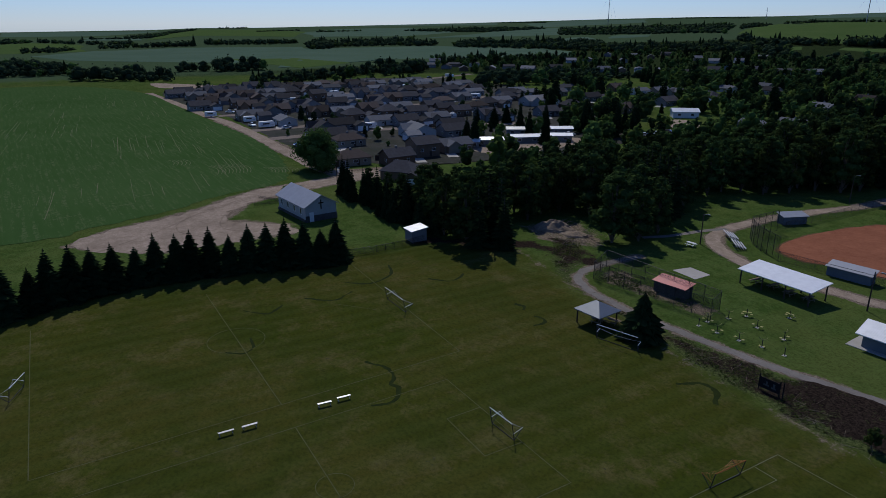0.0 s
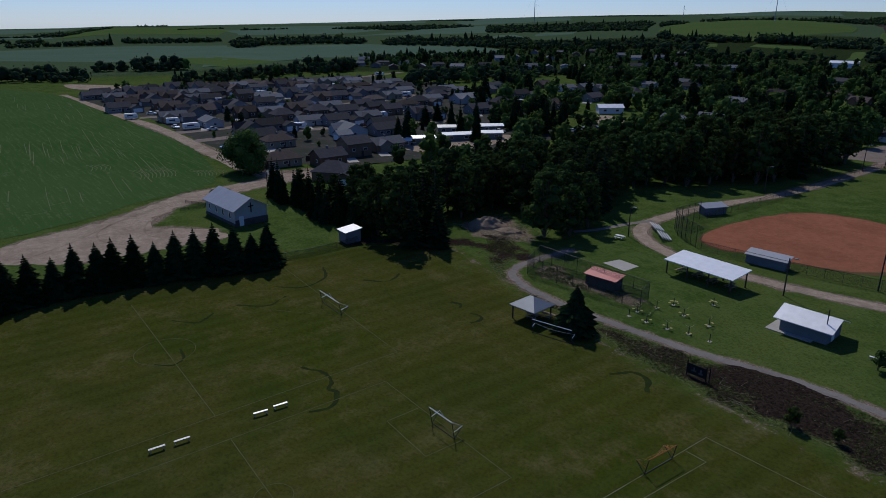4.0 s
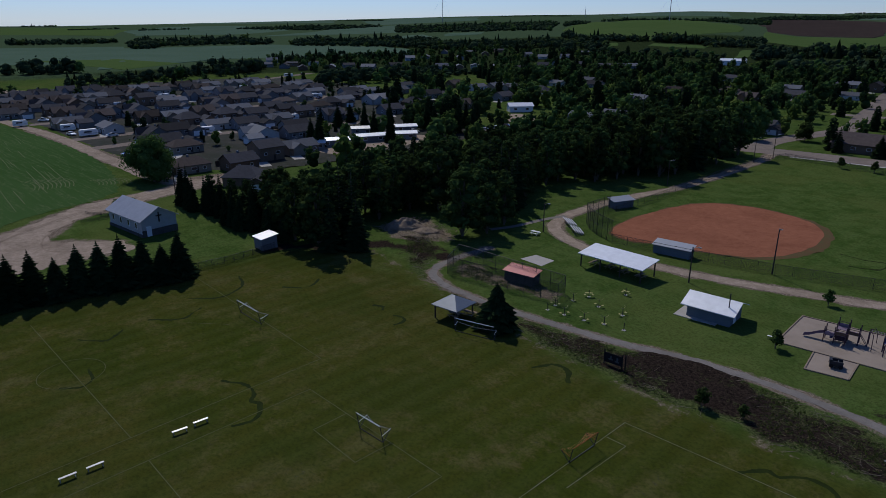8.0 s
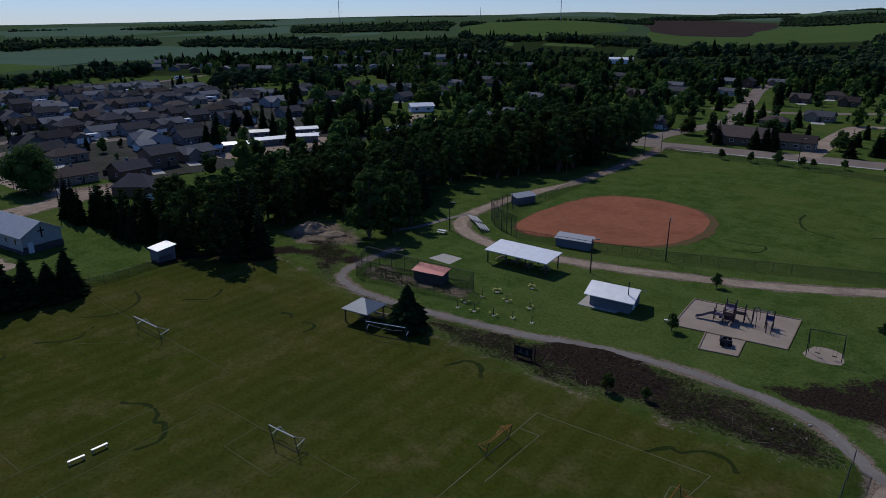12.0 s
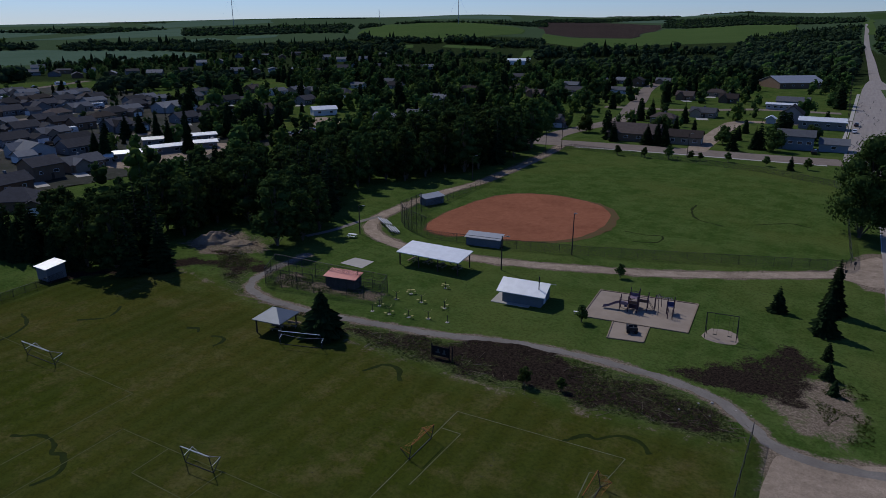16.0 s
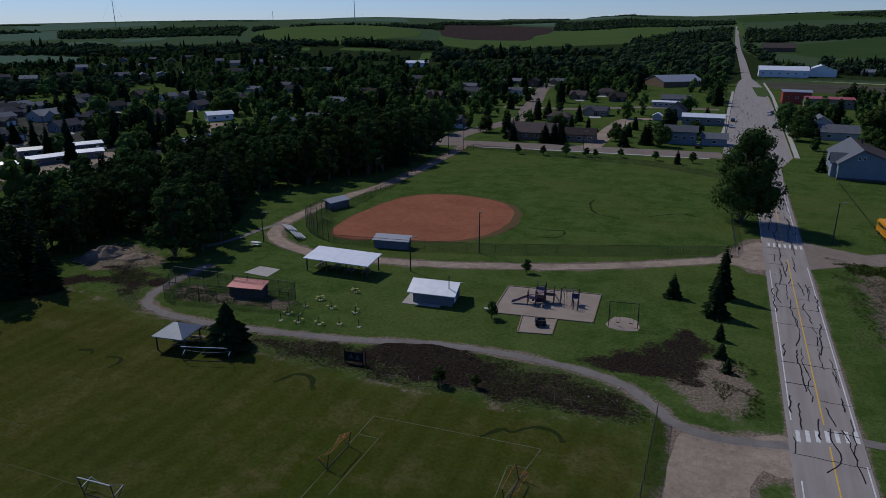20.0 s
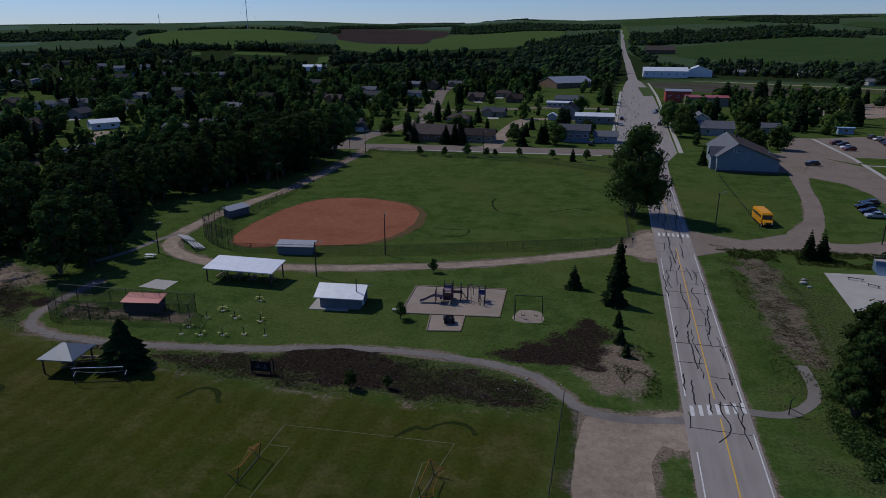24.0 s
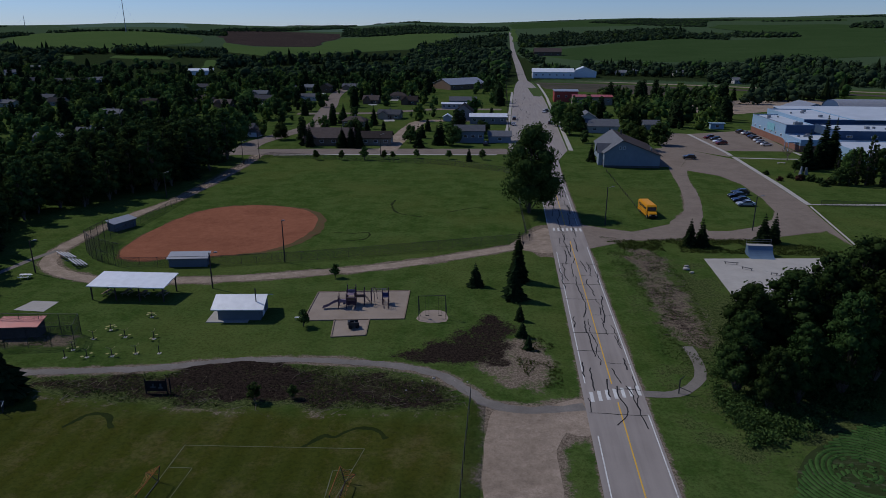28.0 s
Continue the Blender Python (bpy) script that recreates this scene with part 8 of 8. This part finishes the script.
# ---- dark rings in the grass ----
M_RING = surface("dark_ring_grass", (0.011, 0.017, 0.004), (0.020, 0.028, 0.006), 0.6, 3, 0.95, bumps=0.2)
for pts, w in (([(-75.1, 30.2), (-72, 31.9), (-69.4, 31.8), (-68, 30.6), (-66.6, 31.2), (-64.6, 30), (-63.9, 28.4), (-64.6, 26.5)], 0.6), ([(-81.3, 59), (-79.6, 59.6), (-78.6, 58.7)], 0.6), ([(-75.8, 58.8), (-74.2, 59.6), (-73, 58.6), (-73, 56.7)], 0.6), ([(-50.4, 62), (-48.9, 64.8), (-46.4, 64.7), (-44.7, 62.4)], 0.7),
               ([(-21.9, 60.8), (-20.2, 63.2), (-18.8, 63.1), (-16.9, 65), (-14.6, 64.8), (-13.2, 63.2)], 0.7), ([(-86.9, 14.4), (-85.4, 16.4), (-86.7, 18.2), (-89.6, 18.6)], 0.5), ([(-100, 20), (-97, 23), (-99, 26)], 0.5), ([(-104, 38), (-101, 42), (-103, 47), (-108, 49)], 0.6), ([(-98, 52), (-95, 55), (-97, 59)], 0.5), ([(-100, 30), (-97, 34), (-99, 38)], 0.5), ([(-29.9, 173.5), (-30, 168), (-27.5, 160.5), (-21, 157)], 0.6), ([(-39, 142), (-34.5, 141.5), (-31, 142.3), (-31, 137.5), (-35.5, 135.5)], 0.5), ([(-15, 162), (-8.5, 167), (-4, 166)], 0.5)):
    strip("grass_ring", pts, w * 0.85, 0.012, M_RING, "dark fungus ring in the dry grass", "grass ring", 0.3, 0.35)

# ---- scrub, debris, weeds ----
rs = np.random.default_rng(77)


M_DEADGRASS = leafy("dry_grass", (0.10, 0.085, 0.045), (0.17, 0.145, 0.085), 0.2, 0.3)


def tufts(name, outline, n, hmin, hmax, material, label, blades=7, leaf=0.2):
    xs, ys = [p[0] for p in outline], [p[1] for p in outline]
    px, py = rs.uniform(min(xs), max(xs), n * 3), rs.uniform(min(ys), max(ys), n * 3)
    ok = (poly_mask(px, py, outline) > 0.2) & (np.array([wobble(a, b, 0.22) for a, b in zip(px, py)]) > -0.12)
    pts = np.stack([px, py], 1)[ok][:n]
    c = []
    for x, y in pts:
        h = rs.uniform(hmin, hmax)
        c.append(np.array((x, y, h * 0.45)) + rs.normal(size=(blades, 3)) * (h * 0.42, h * 0.42, h * 0.28))
    v, q = cards(np.concatenate(c), (hmin + hmax) * leaf, rs, 0.2)
    tagged(new(name, fast_mesh(name, v, q, material)), label, "weeds", kind="stuff")


tufts("weeds", SCRUB, 6000, 0.07, 0.30, M_WEED, "tangled green weeds on the rough strip", 6)
tufts("dead_grass", SCRUB, 2600, 0.06, 0.25, M_DEADGRASS, "dry pale grass on the rough strip", 5)
tufts("weeds", [(20, 145), (20, 125), (24, 100), (20, 84), (28, 84), (31, 96), (33, 118), (30, 140)], 2600, 0.08, 0.3, M_WEED, "green weeds on the verge", 5)
tufts("weeds", [(21, 141), (37, 144), (56, 145), (70, 138), (66, 134.5), (38, 134), (24, 135)], 2400, 0.15, 0.5, M_WEED, "tall weeds beside the gravel road", 6)
tufts("weeds", [(3, 92), (1, 84), (3.5, 76), (8, 76), (7, 90)], 500, 0.08, 0.26, M_WEED, "green weeds on the verge")
tufts("weeds", [(-83, 78.3), (-63, 82), (-64, 85.2), (-86, 83.4)], 700, 0.08, 0.3, M_WEED, "green weeds in the batting cage")
tufts("bushes", [(27.5, 64.5), (32, 67), (38, 71.5), (46, 75.5), (48, 84), (30, 88), (26.8, 82), (25.8, 74), (26, 66)], 620, 0.5, 1.9, M_LEAF2, "low leafy bushes under the grove", 75, 0.06)
g = Geo()
for i in range(900):
    x, y = rs.uniform(-100, 5), rs.uniform(66, 84)
    d = poly_mask(np.array([x]), np.array([y]), SCRUB)[0]
    if d < -0.8 or wobble(x, y, 0.2) < -0.15:
        continue
    a, L = rs.uniform(0, 6.28), rs.uniform(0.4, 2.2)
    g.bar((x, y, 0.05), (x + L * math.cos(a), y + L * math.sin(a), rs.uniform(0.08, 0.5)), rs.uniform(0.012, 0.035), 0.01, 4)
tagged(part("dead_branches", g, M_TWIG), "pale dead branches strewn on the cleared strip", "branches", kind="stuff")
g = Geo()
for i in range(260):
    x, y = rs.uniform(24, 32), rs.uniform(92, 131)
    a, L = rs.uniform(0, 6.28), rs.uniform(0.3, 1.4)
    g.bar((x, y, 0.04), (x + L * math.cos(a), y + L * math.sin(a), rs.uniform(0.06, 0.3)), rs.uniform(0.02, 0.05), 0.015, 4)
for i in range(200):
    x, y = rs.uniform(-115, -98), rs.uniform(85, 97)
    a, L = rs.uniform(0, 6.28), rs.uniform(0.4, 1.8)
    g.bar((x, y, 0.3), (x + L * math.cos(a), y + L * math.sin(a), rs.uniform(0.3, 1.0)), rs.uniform(0.03, 0.07), 0.02, 4)
tagged(part("dead_branches", g, M_TWIG), "pale wood debris on bare ground", "branches", kind="stuff")
for i in range(7):
    x, y, r = rs.uniform(-14, 1), rs.uniform(72, 80), rs.uniform(0.08, 0.2)
    bv, bq = blob_quads(400 + i)
    tagged(part("boulder", fast_mesh("boulder", bv * r * np.array((1.2, 1, 0.7)) + (x, y, r * 0.4), bq, M_CONC), M_CONC), "small pale stone beside the footpath", "stone", "path stones")

# young trees
young = kinds("young_tree", [broadleaf_parts(3.6, 2.2, 1.0, s, 420, 0.22, 8) for s in (201, 202)], "young leafy tree on the grass", "young trees", M_BARK, M_LEAF2)
for x, y, k in ((-67.7, 230, 1.0), (-58.5, 230.5, 1.0), (-50.7, 232, 1.3), (-43.9, 233.5, 0.9), (-40.9, 234, 0.8), (-32.7, 237, 0.9), (-21, 236, 0.9), (-9, 236, 1.0), (-31.4, 113.2, 0.75), (-30.9, 91.5, 0.8), (-30.5, 69.6, 0.7), (-26, 70.8, 0.5), (-172.5, 52, 0.8), (-174.5, 49.5, 0.7), (92, 222, 1.2)):
    young(rnd.randrange(2), x, y, rnd.uniform(0, 360), k * (1.6 if x < -170 else 1), k * (0.6 if x < -170 else 1))
for x, y, k in ((-13.6, 232, 1.2), (-35, 260, 2.1), (-78, 258, 2.0), (-81, 262, 2.3), (-27, 268, 2.4), (29, 236, 1.6)):
    small(rnd.randrange(2), x, y, rnd.uniform(0, 360), k * 0.75, k)
street_trees = kinds("garden_tree", [broadleaf_parts(9, 8, 1.2, s, 900, 0.45, 12) for s in (211, 212)], "leafy garden tree beside a house", "garden trees", M_BARK, M_LEAF2)
for x, y, k in ((-22, 266, 0.9), (50, 262, 1.0), (46, 268, 1.2), (60, 275, 1.0), (27, 300, 1.1), (30, 315, 1.3), (24, 330, 1.3), (58, 330, 1.2), (70, 345, 1.1), (-40, 272, 0.8), (-64, 275, 1.0), (-12, 290, 0.8), (110, 222, 0.9), (118, 220, 1.0), (124, 224, 0.9), (130, 215, 1.2), (98, 205, 0.6), (-110, 262, 1.0), (-116, 280, 1.2), (-95, 275, 0.8)):
    street_trees(rnd.randrange(2), x, y, rnd.uniform(0, 360), k, k)

# tall conifers between the mobile homes, and before the bungalows
dark = kinds("spruce_tree", [spruce_parts(13, 5.6, k, 24, 12) for k in (241, 242)], "tall dark spruce among the houses", "town spruces", M_BARK, M_SPRUCE)
for x, y in ((-219.5, 133.8), (-236.2, 149), (-209.2, 131), (-247, 164.5), (-254.7, 176.3), (-238, 172), (-214.4, 159.5), (-232.3, 181.4), (-199.7, 156.3), (-216.3, 189.1), (-208, 185.9), (-215.9, 197.6), (-207.4, 194.1), (-199.3, 190.7), (-206.7, 202.7), (-198.4, 199), (-221, 193), (-226, 200), (-213, 205), (-85.2, 322.3), (-84.5, 341.7), (-65.3, 324.3), (-61.1, 257.2), (-57.8, 256.4), (-64.8, 257.4), (-28.4, 267.2), (-59.1, 278)):
    dark(rnd.randrange(2), x, y, rnd.uniform(0, 360), rnd.uniform(0.85, 1.15), rnd.uniform(0.75, 1.1) * (0.8 if y > 250 else 1))

tall = kinds("spruce_tree", [spruce_parts(17, 5.8, k, 30, 13) for k in (243, 244)], "tall dark spruce on the school lawn", "school spruces", M_BARK, M_SPRUCE)
for i, (x, y, sx, sz) in enumerate(((104.0, 231.5, 1.15, 1.08), (107.8, 233.5, 1.15, 1.0), (97.2, 226.8, 1.0, 0.82), (101.2, 229.5, 0.8, 0.6))):
    tall(i, x, y, 70 * i, sx, sz)
bare_tree = thing("bare_tree", Matrix.Translation((97.6, 243.2, 0)), "small bare tree on the school lawn", "tree")
limbs, rb = Geo().bar((0, 0, 0), (0.1, 0, 2.2), 0.16, 0.11, 6), random.Random(5)
for k in range(13):
    a, z, r = k * 2.4, 1.6 + 0.05 * k, rb.uniform(1.5, 2.8)
    knee = (0.55 * r * math.cos(a), 0.55 * r * math.sin(a), z + rb.uniform(1.2, 2.2))
    limbs.bar((0.08, 0, z), knee, 0.07, 0.045, 4)
    for s in (-0.5, 0.1, 0.6):
        limbs.bar(knee, (r * math.cos(a + s), r * math.sin(a + s), knee[2] + rb.uniform(0.7, 2.0)), 0.04, 0.015, 3)
part("trunk", limbs, M_TWIG, bare_tree)
bench = thing("lawn_bench", Matrix.Translation((93.6, 237.5, 0)) @ pose(0, 0, 0, 0, 0, 8), "pale bench on the school lawn", "bench")
part("seat", Geo().box(-1.4, -0.25, 0.42, 1.4, 0.25, 0.5), M_CONC, bench)
for s in (-1, 1):
    part("leg", Geo().box(s * 1.1 - 0.1, -0.2, 0, s * 1.1 + 0.1, 0.2, 0.42), M_CONC, bench)
sculpture = thing("garden_sculpture", Matrix.Translation((93.4, 219.0, 0)), "pale grey standing stones on the lawn", "sculpture")
for x, h, lean in ((-0.9, 2.6, 0.25), (0.9, 2.3, -0.2)):
    part("stone", Geo().bar((x, 0, 0), (x + lean, 0.1, h), 0.55, 0.3, 7), M_GALV, sculpture)

# curved crop rows beside the grove
ROUND_FIELD = [(26.8, 56), (31, 63), (38, 69.4), (46, 73.2), (58, 76), (70, 60), (60, 34), (36, 30), (26.8, 42)]
pts, vs, qs = [], [], []
for i in range(52):
    r = 0.7 + 0.56 * i
    n = max(12, int(r * 9))
    for a in range(n):
        t0, t1 = 6.2832 * a / n, 6.2832 * (a + 1) / n
        x, y = 36.9 + r * math.cos(t0), 61.5 + r * math.sin(t0)
        if y < 44 or poly_mask(np.array([x]), np.array([y]), ROUND_FIELD)[0] < 0.2 or (1.2 < r < 3 and rs.random() < 0.7):
            continue
        k = len(vs)
        for t in (t0, t1):
            w, h, q = 0.19 + 0.05 * rs.random(), 0.14 + 0.08 * rs.random(), r + 0.02 * rs.normal()
            vs += [(36.9 + (q - w) * math.cos(t), 61.5 + (q - w) * math.sin(t), 0.06), (36.9 + q * math.cos(t), 61.5 + q * math.sin(t), h), (36.9 + (q + w) * math.cos(t), 61.5 + (q + w) * math.sin(t), 0.06)]
        qs += [(k, k + 3, k + 4, k + 1), (k + 1, k + 4, k + 5, k + 2)]
        pts += [(x + 0.12 * rs.normal(), y + 0.12 * rs.normal(), rs.uniform(0.15, 0.3)) for _ in range(3)]
cv, cq = cards(np.array(pts), 0.09, rs, 2.0)
cq = cq + len(vs)
vs, qs = np.concatenate([np.array(vs), cv]), np.concatenate([np.array(qs), cq])
M_ROWCROP = leafy("row_crop_leaves", (0.036, 0.088, 0.022), (0.062, 0.125, 0.036), 0.1, 0.2)
tagged(new("crop_rows", fast_mesh("crop_rows", vs, qs, M_ROWCROP)), "green crop plants in curved rows", "crop", kind="stuff")
patch("gravel_lot", CHURCHLOT, 0.02, M_GRAVEL, "pale tan gravel lot and drive of the church", "gravel", 2.0)
patch("gravel_lot", LOT, 0.02, M_GRAVEL, "pale tan gravel lot beside the road", "gravel", 0.4)

patch("gravel_yard", [(-193, 128), (-190, 140), (-194, 170), (-200, 178), (-212, 168), (-208, 130)], 0.03, M_GRAVEL, "dirt yard between the mobile homes", "yard", 1.5)
patch("gravel_yard", [(-188, 198), (-186, 226), (-212, 252), (-224, 250), (-204, 224), (-200, 198)], 0.03, M_GRAVEL, "dirt yard with parked cars", "yard", 2.0)

# small signs and a barrier
for x, y in ((3.4, 133.6), (4.8, 139.4)):
    ob = thing("sign_post", Matrix.Translation((x, y, 0)), "small dark sign on a thin post", "sign")
    part("post", Geo().bar((0, 0, 0), (0, 0, 1.6), 0.04, 0.04, 6), M_DARKSTEEL, ob)
    part("plate", Geo().box(-0.2, -0.07, 1.1, 0.2, -0.045, 1.65), M_DARKSTEEL, ob)
ob = thing("path_barrier", Matrix.Translation((21.6, 76.4, 0)) @ pose(0, 0, 0, 0, 0, 20), "dark steel barrier post across the footpath", "barrier")
part("post", Geo().bar((0, 0, 0), (0, 0, 2.0), 0.07, 0.07, 8), M_DARKSTEEL, ob)
part("bar", Geo().bar((0, 0, 1.9), (0.8, 0.3, 2.2), 0.05, 0.05, 6).bar((0, 0, 0.9), (1.4, -0.6, 0.3), 0.05, 0.05, 6), M_DARKSTEEL, ob)

# pale turning marks of the seeder near the corner of the crop
M_SEEDMARK = surface("pale_seed_marks", (0.13, 0.125, 0.07), (0.08, 0.10, 0.042), 0.6, 3, 0.95, bumps=0)
for x0, x1, y0, n, gap in ((-205, -220, 37.6, 10, 1.05), (-200, -209, 52.6, 9, 0.95), (-226, -236, 28, 5, 1.2)):
    for k in range(n):
        y = y0 + gap * k
        strip("seed_mark", [(x0 + (x1 - x0) * i / 6 + 0.8 * k * (0.2 if n > 9 else 0.5), y + 1.6 * math.sin(math.pi * i / 6) * (1 if n > 9 else 0.7)) for i in range(7)], 0.2, 0.075, M_SEEDMARK, "pale curved seeding mark in the crop", "seed mark", 0.08, 0.8)

# thin pale gaps along the sown rows of the crop
rc = np.random.default_rng(91)
vs, qs = [], []
for i in range(800):
    x, y = rc.uniform(-470, -160), rc.uniform(-90, 60)
    if wobble(x, y, 0.03) + 0.5 * wobble(x, y, 0.09) < 0.1 or poly_mask(np.array([x]), np.array([y]), [(-160, -90), (-165, 0), (-188, 46), (-240, 60), (-480, 54), (-540, -60)])[0] < 2:
        continue
    a = radians(176.5 + rc.normal() * 0.6) if rc.random() < 0.9 else radians(100 + rc.normal() * 4)
    L, w, k = rc.uniform(6, 34) * (0.2 if a < 3 else 1), rc.uniform(0.04, 0.10), len(vs)
    dx, dy = math.cos(a), math.sin(a)
    for q in range(3):
        o = rc.uniform(-0.12, 0.12)
        px, py = x + dx * L * q / 2 - dy * o, y + dy * L * q / 2 + dx * o
        vs += [(px - dy * w, py + dx * w, 0.075), (px + dy * w, py - dx * w, 0.075)]
    qs += [(k, k + 1, k + 3, k + 2), (k + 2, k + 3, k + 5, k + 4)]
tagged(new("seed_gaps", fast_mesh("seed_gaps", vs, qs, M_SEEDMARK)), "pale bare gaps along the crop rows", "crop", kind="stuff")

# wheel tracks on the gravel
M_TRACK = gravel_material("packed_gravel_track", (0.165, 0.130, 0.098), (0.27, 0.214, 0.165), (0.10, 0.076, 0.055))
for pts in ([(-187, 88), (-180, 60), (-174, 42), (-164, 26), (-152, 14), (-143, 2)], [(-183, 88), (-177, 60), (-170, 44), (-160, 31), (-148, 27), (-141, 33)], [(-172, 40), (-160, 22), (-150, 18), (-140, 24)]):
    strip("wheel_track", pts, 0.35, 0.045, M_TRACK, "darker wheel track in the gravel", "wheel track", 0.22, 0.6)

# sandy heaps in the clearing of the wood
M_HEAP = surface("pale_sandy_heap", (0.235, 0.188, 0.142), (0.155, 0.120, 0.086), 0.5, 3, 0.95, bumps=0.6, c3=(0.30, 0.25, 0.20))
for x0, y0, rx, ry, h in ((-110.6, 90.4, 4.9, 3.2, 2.1), (-105.2, 91.4, 3.2, 2.2, 0.6)):
    heap = Geo()
    rings, n = 7, 22
    vs = [(0, 0, h)]
    for j in range(1, rings + 1):
        for i in range(n):
            a, q = 6.2832 * i / n, j / rings
            k = 1 + 0.22 * wobble(x0 + 9 * math.cos(a), y0 + 9 * math.sin(a), 0.5)
            vs.append((rx * q * k * math.cos(a), ry * q * k * math.sin(a), -0.15 if j == rings else h * (1 - q ** 1.3) * (1 + 0.5 * wobble(x0 + 5 * q * math.cos(a), y0 + 5 * q * math.sin(a), 0.9)) + 0.05))
    fs = [(0, 1 + i, 1 + (i + 1) % n) for i in range(n)]
    fs += [(1 + j * n + i, 1 + (j + 1) * n + i, 1 + (j + 1) * n + (i + 1) % n, 1 + j * n + (i + 1) % n) for j in range(rings - 1) for i in range(n)]
    ob = thing("dirt_mound", Matrix.Translation((x0, y0, 0.25)) @ pose(0, 0, 0, 0, 0, 35), "pale sandy mound of dirt in a clearing", "dirt mound", "dirt mounds")
    part("earth", heap.add(vs, fs), M_HEAP, ob)

# low posts between the hall and the bus
row_fence = thing("post_fence", Matrix.Identity(4), "row of low dark posts joined by a cable", "fence")
for i in range(24):
    x, y = 31.9 + 1.4 * i / 23, 218.0 - 57.5 * i / 23
    part("post", Geo().bar((x, y, 0), (x, y, 0.75), 0.08, 0.07, 6), M_DARKWOOD, row_fence)
part("cable", Geo().bar((31.9, 218, 0.6), (33.3, 160.5, 0.6), 0.015, 0.015, 4), M_DARKSTEEL, row_fence)

# shrubs and columnar poplars on the school lawn
M_REDLEAF = leafy("dark_red_leaves", (0.030, 0.016, 0.012), (0.060, 0.028, 0.020), 0.2, 0.2)
shrub = kinds("shrub", [broadleaf_parts(1.6, 2.4, 0.1, s, 260, 0.16, 9) for s in (221, 222)], "low leafy shrub on the lawn", "lawn shrubs", M_BARK, M_LEAFDARK)
for x, y, k in ((90.1, 211.5, 1.0), (91.5, 209, 1.2), (92.7, 202.4, 1.1), (93.2, 206.9, 1.0), (81.8, 218.2, 0.8), (95.4, 204.5, 1.2), (87.2, 213.6, 0.9)):
    shrub(rnd.randrange(2), x, y, rnd.uniform(0, 360), k, k)
red_shrub = kinds("shrub", [broadleaf_parts(1.5, 2.6, 0.1, 223, 260, 0.16, 9)], "low dark red shrub on the lawn", "lawn shrubs", M_BARK, M_REDLEAF)
for x, y, k in ((82.6, 209, 0.8), (88.6, 210.2, 1.0), (96.5, 207, 1.1)):
    red_shrub(0, x, y, rnd.uniform(0, 360), k, k)
column = kinds("poplar_tree", [broadleaf_parts(15, 3.2, -1.6, s, 1100, 0.26, 30) for s in (231, 232)], "slender columnar poplar beside the school", "school poplars", M_BARK, M_LEAFDARK)
for x, y, k in ((97.6, 206.8, 0.72), (100, 203.5, 0.78), (102.6, 205, 0.8), (105.2, 204.5, 1.08), (107.4, 206, 0.86), (109.4, 202.8, 0.9), (112, 205, 0.8), (115, 207, 0.95)):
    column(rnd.randrange(2), x, y, rnd.uniform(0, 360), k, k)


# ---- campers and cars in the estate ----
def camper(x, y, turn, L=6.0):
    ob = thing("camper_trailer", Matrix.Translation((x, y, 0.03)) @ pose(0, 0, 0, 0, 0, turn), "white camper trailer parked beside a house", "camper", "campers")
    part("body", profile(Geo(), [(-L / 2, 0.5), (-L / 2, 2.5), (-L / 2 + 0.3, 2.75), (L / 2 - 0.5, 2.75), (L / 2, 2.1), (L / 2, 0.5)], -1.15, 1.15), M_WHITE, ob)
    for sd in (-1, 1):
        part("window", Geo().box(-L * 0.3, sd * 1.15 - 0.02, 1.5, L * 0.15, sd * 1.15 + 0.02, 2.1), M_GLASS, ob)
        part("wheel", Geo().bar((0, sd * 0.95, 0.34), (0, sd * 1.12, 0.34), 0.34, 0.34, 10), M_BLACK, ob)
    part("hitch", Geo().bar((L / 2, -0.5, 0.55), (L / 2 + 1.2, 0, 0.5), 0.05).bar((L / 2, 0.5, 0.55), (L / 2 + 1.2, 0, 0.5), 0.05), M_DARKSTEEL, ob)
    part("stripe", Geo().box(-L / 2 + 0.2, -1.165, 1.1, L / 2 - 0.3, -1.15, 1.25).box(-L / 2 + 0.2, 1.15, 1.1, L / 2 - 0.3, 1.165, 1.25), M_GALV, ob)


for x, y, t, L in ((-203.6, 101.5, 100, 5.5), (-293.1, 76.6, 92, 6.5), (-313.6, 74.4, 80, 5.5), (-201.5, 71.6, 70, 4.6), (-340.5, 62.4, 85, 5.5), (-268, 114, 90, 7), (-384, 118, 85, 6), (-411, 152, 100, 6), (-336, 150, 90, 6.5), (-430, 214, 80, 8), (-352, 220, 70, 7), (-505, 290, 20, 8), (-278, 160, 90, 6)):
    camper(x, y, t, L)
for line, w in ESTATE_STREETS:
    for (xa, ya), (xb, yb) in zip(line, line[1:]):
        k = rg.uniform(0.2, 0.8)
        side = rg.choice((-1, 1)) * (w / 2 - 0.9)
        turn = math.degrees(math.atan2(yb - ya, xb - xa))
        ob = copy_thing(CARS[rg.choice((0, 1, 2, 2, 3))], Matrix.Identity(4))
        ob.matrix_world = Matrix.Translation((xa + (xb - xa) * k - side * math.sin(radians(turn)), ya + (yb - ya) * k + side * math.cos(radians(turn)), 0.06)) @ pose(0, 0, 0, 0, 0, turn)
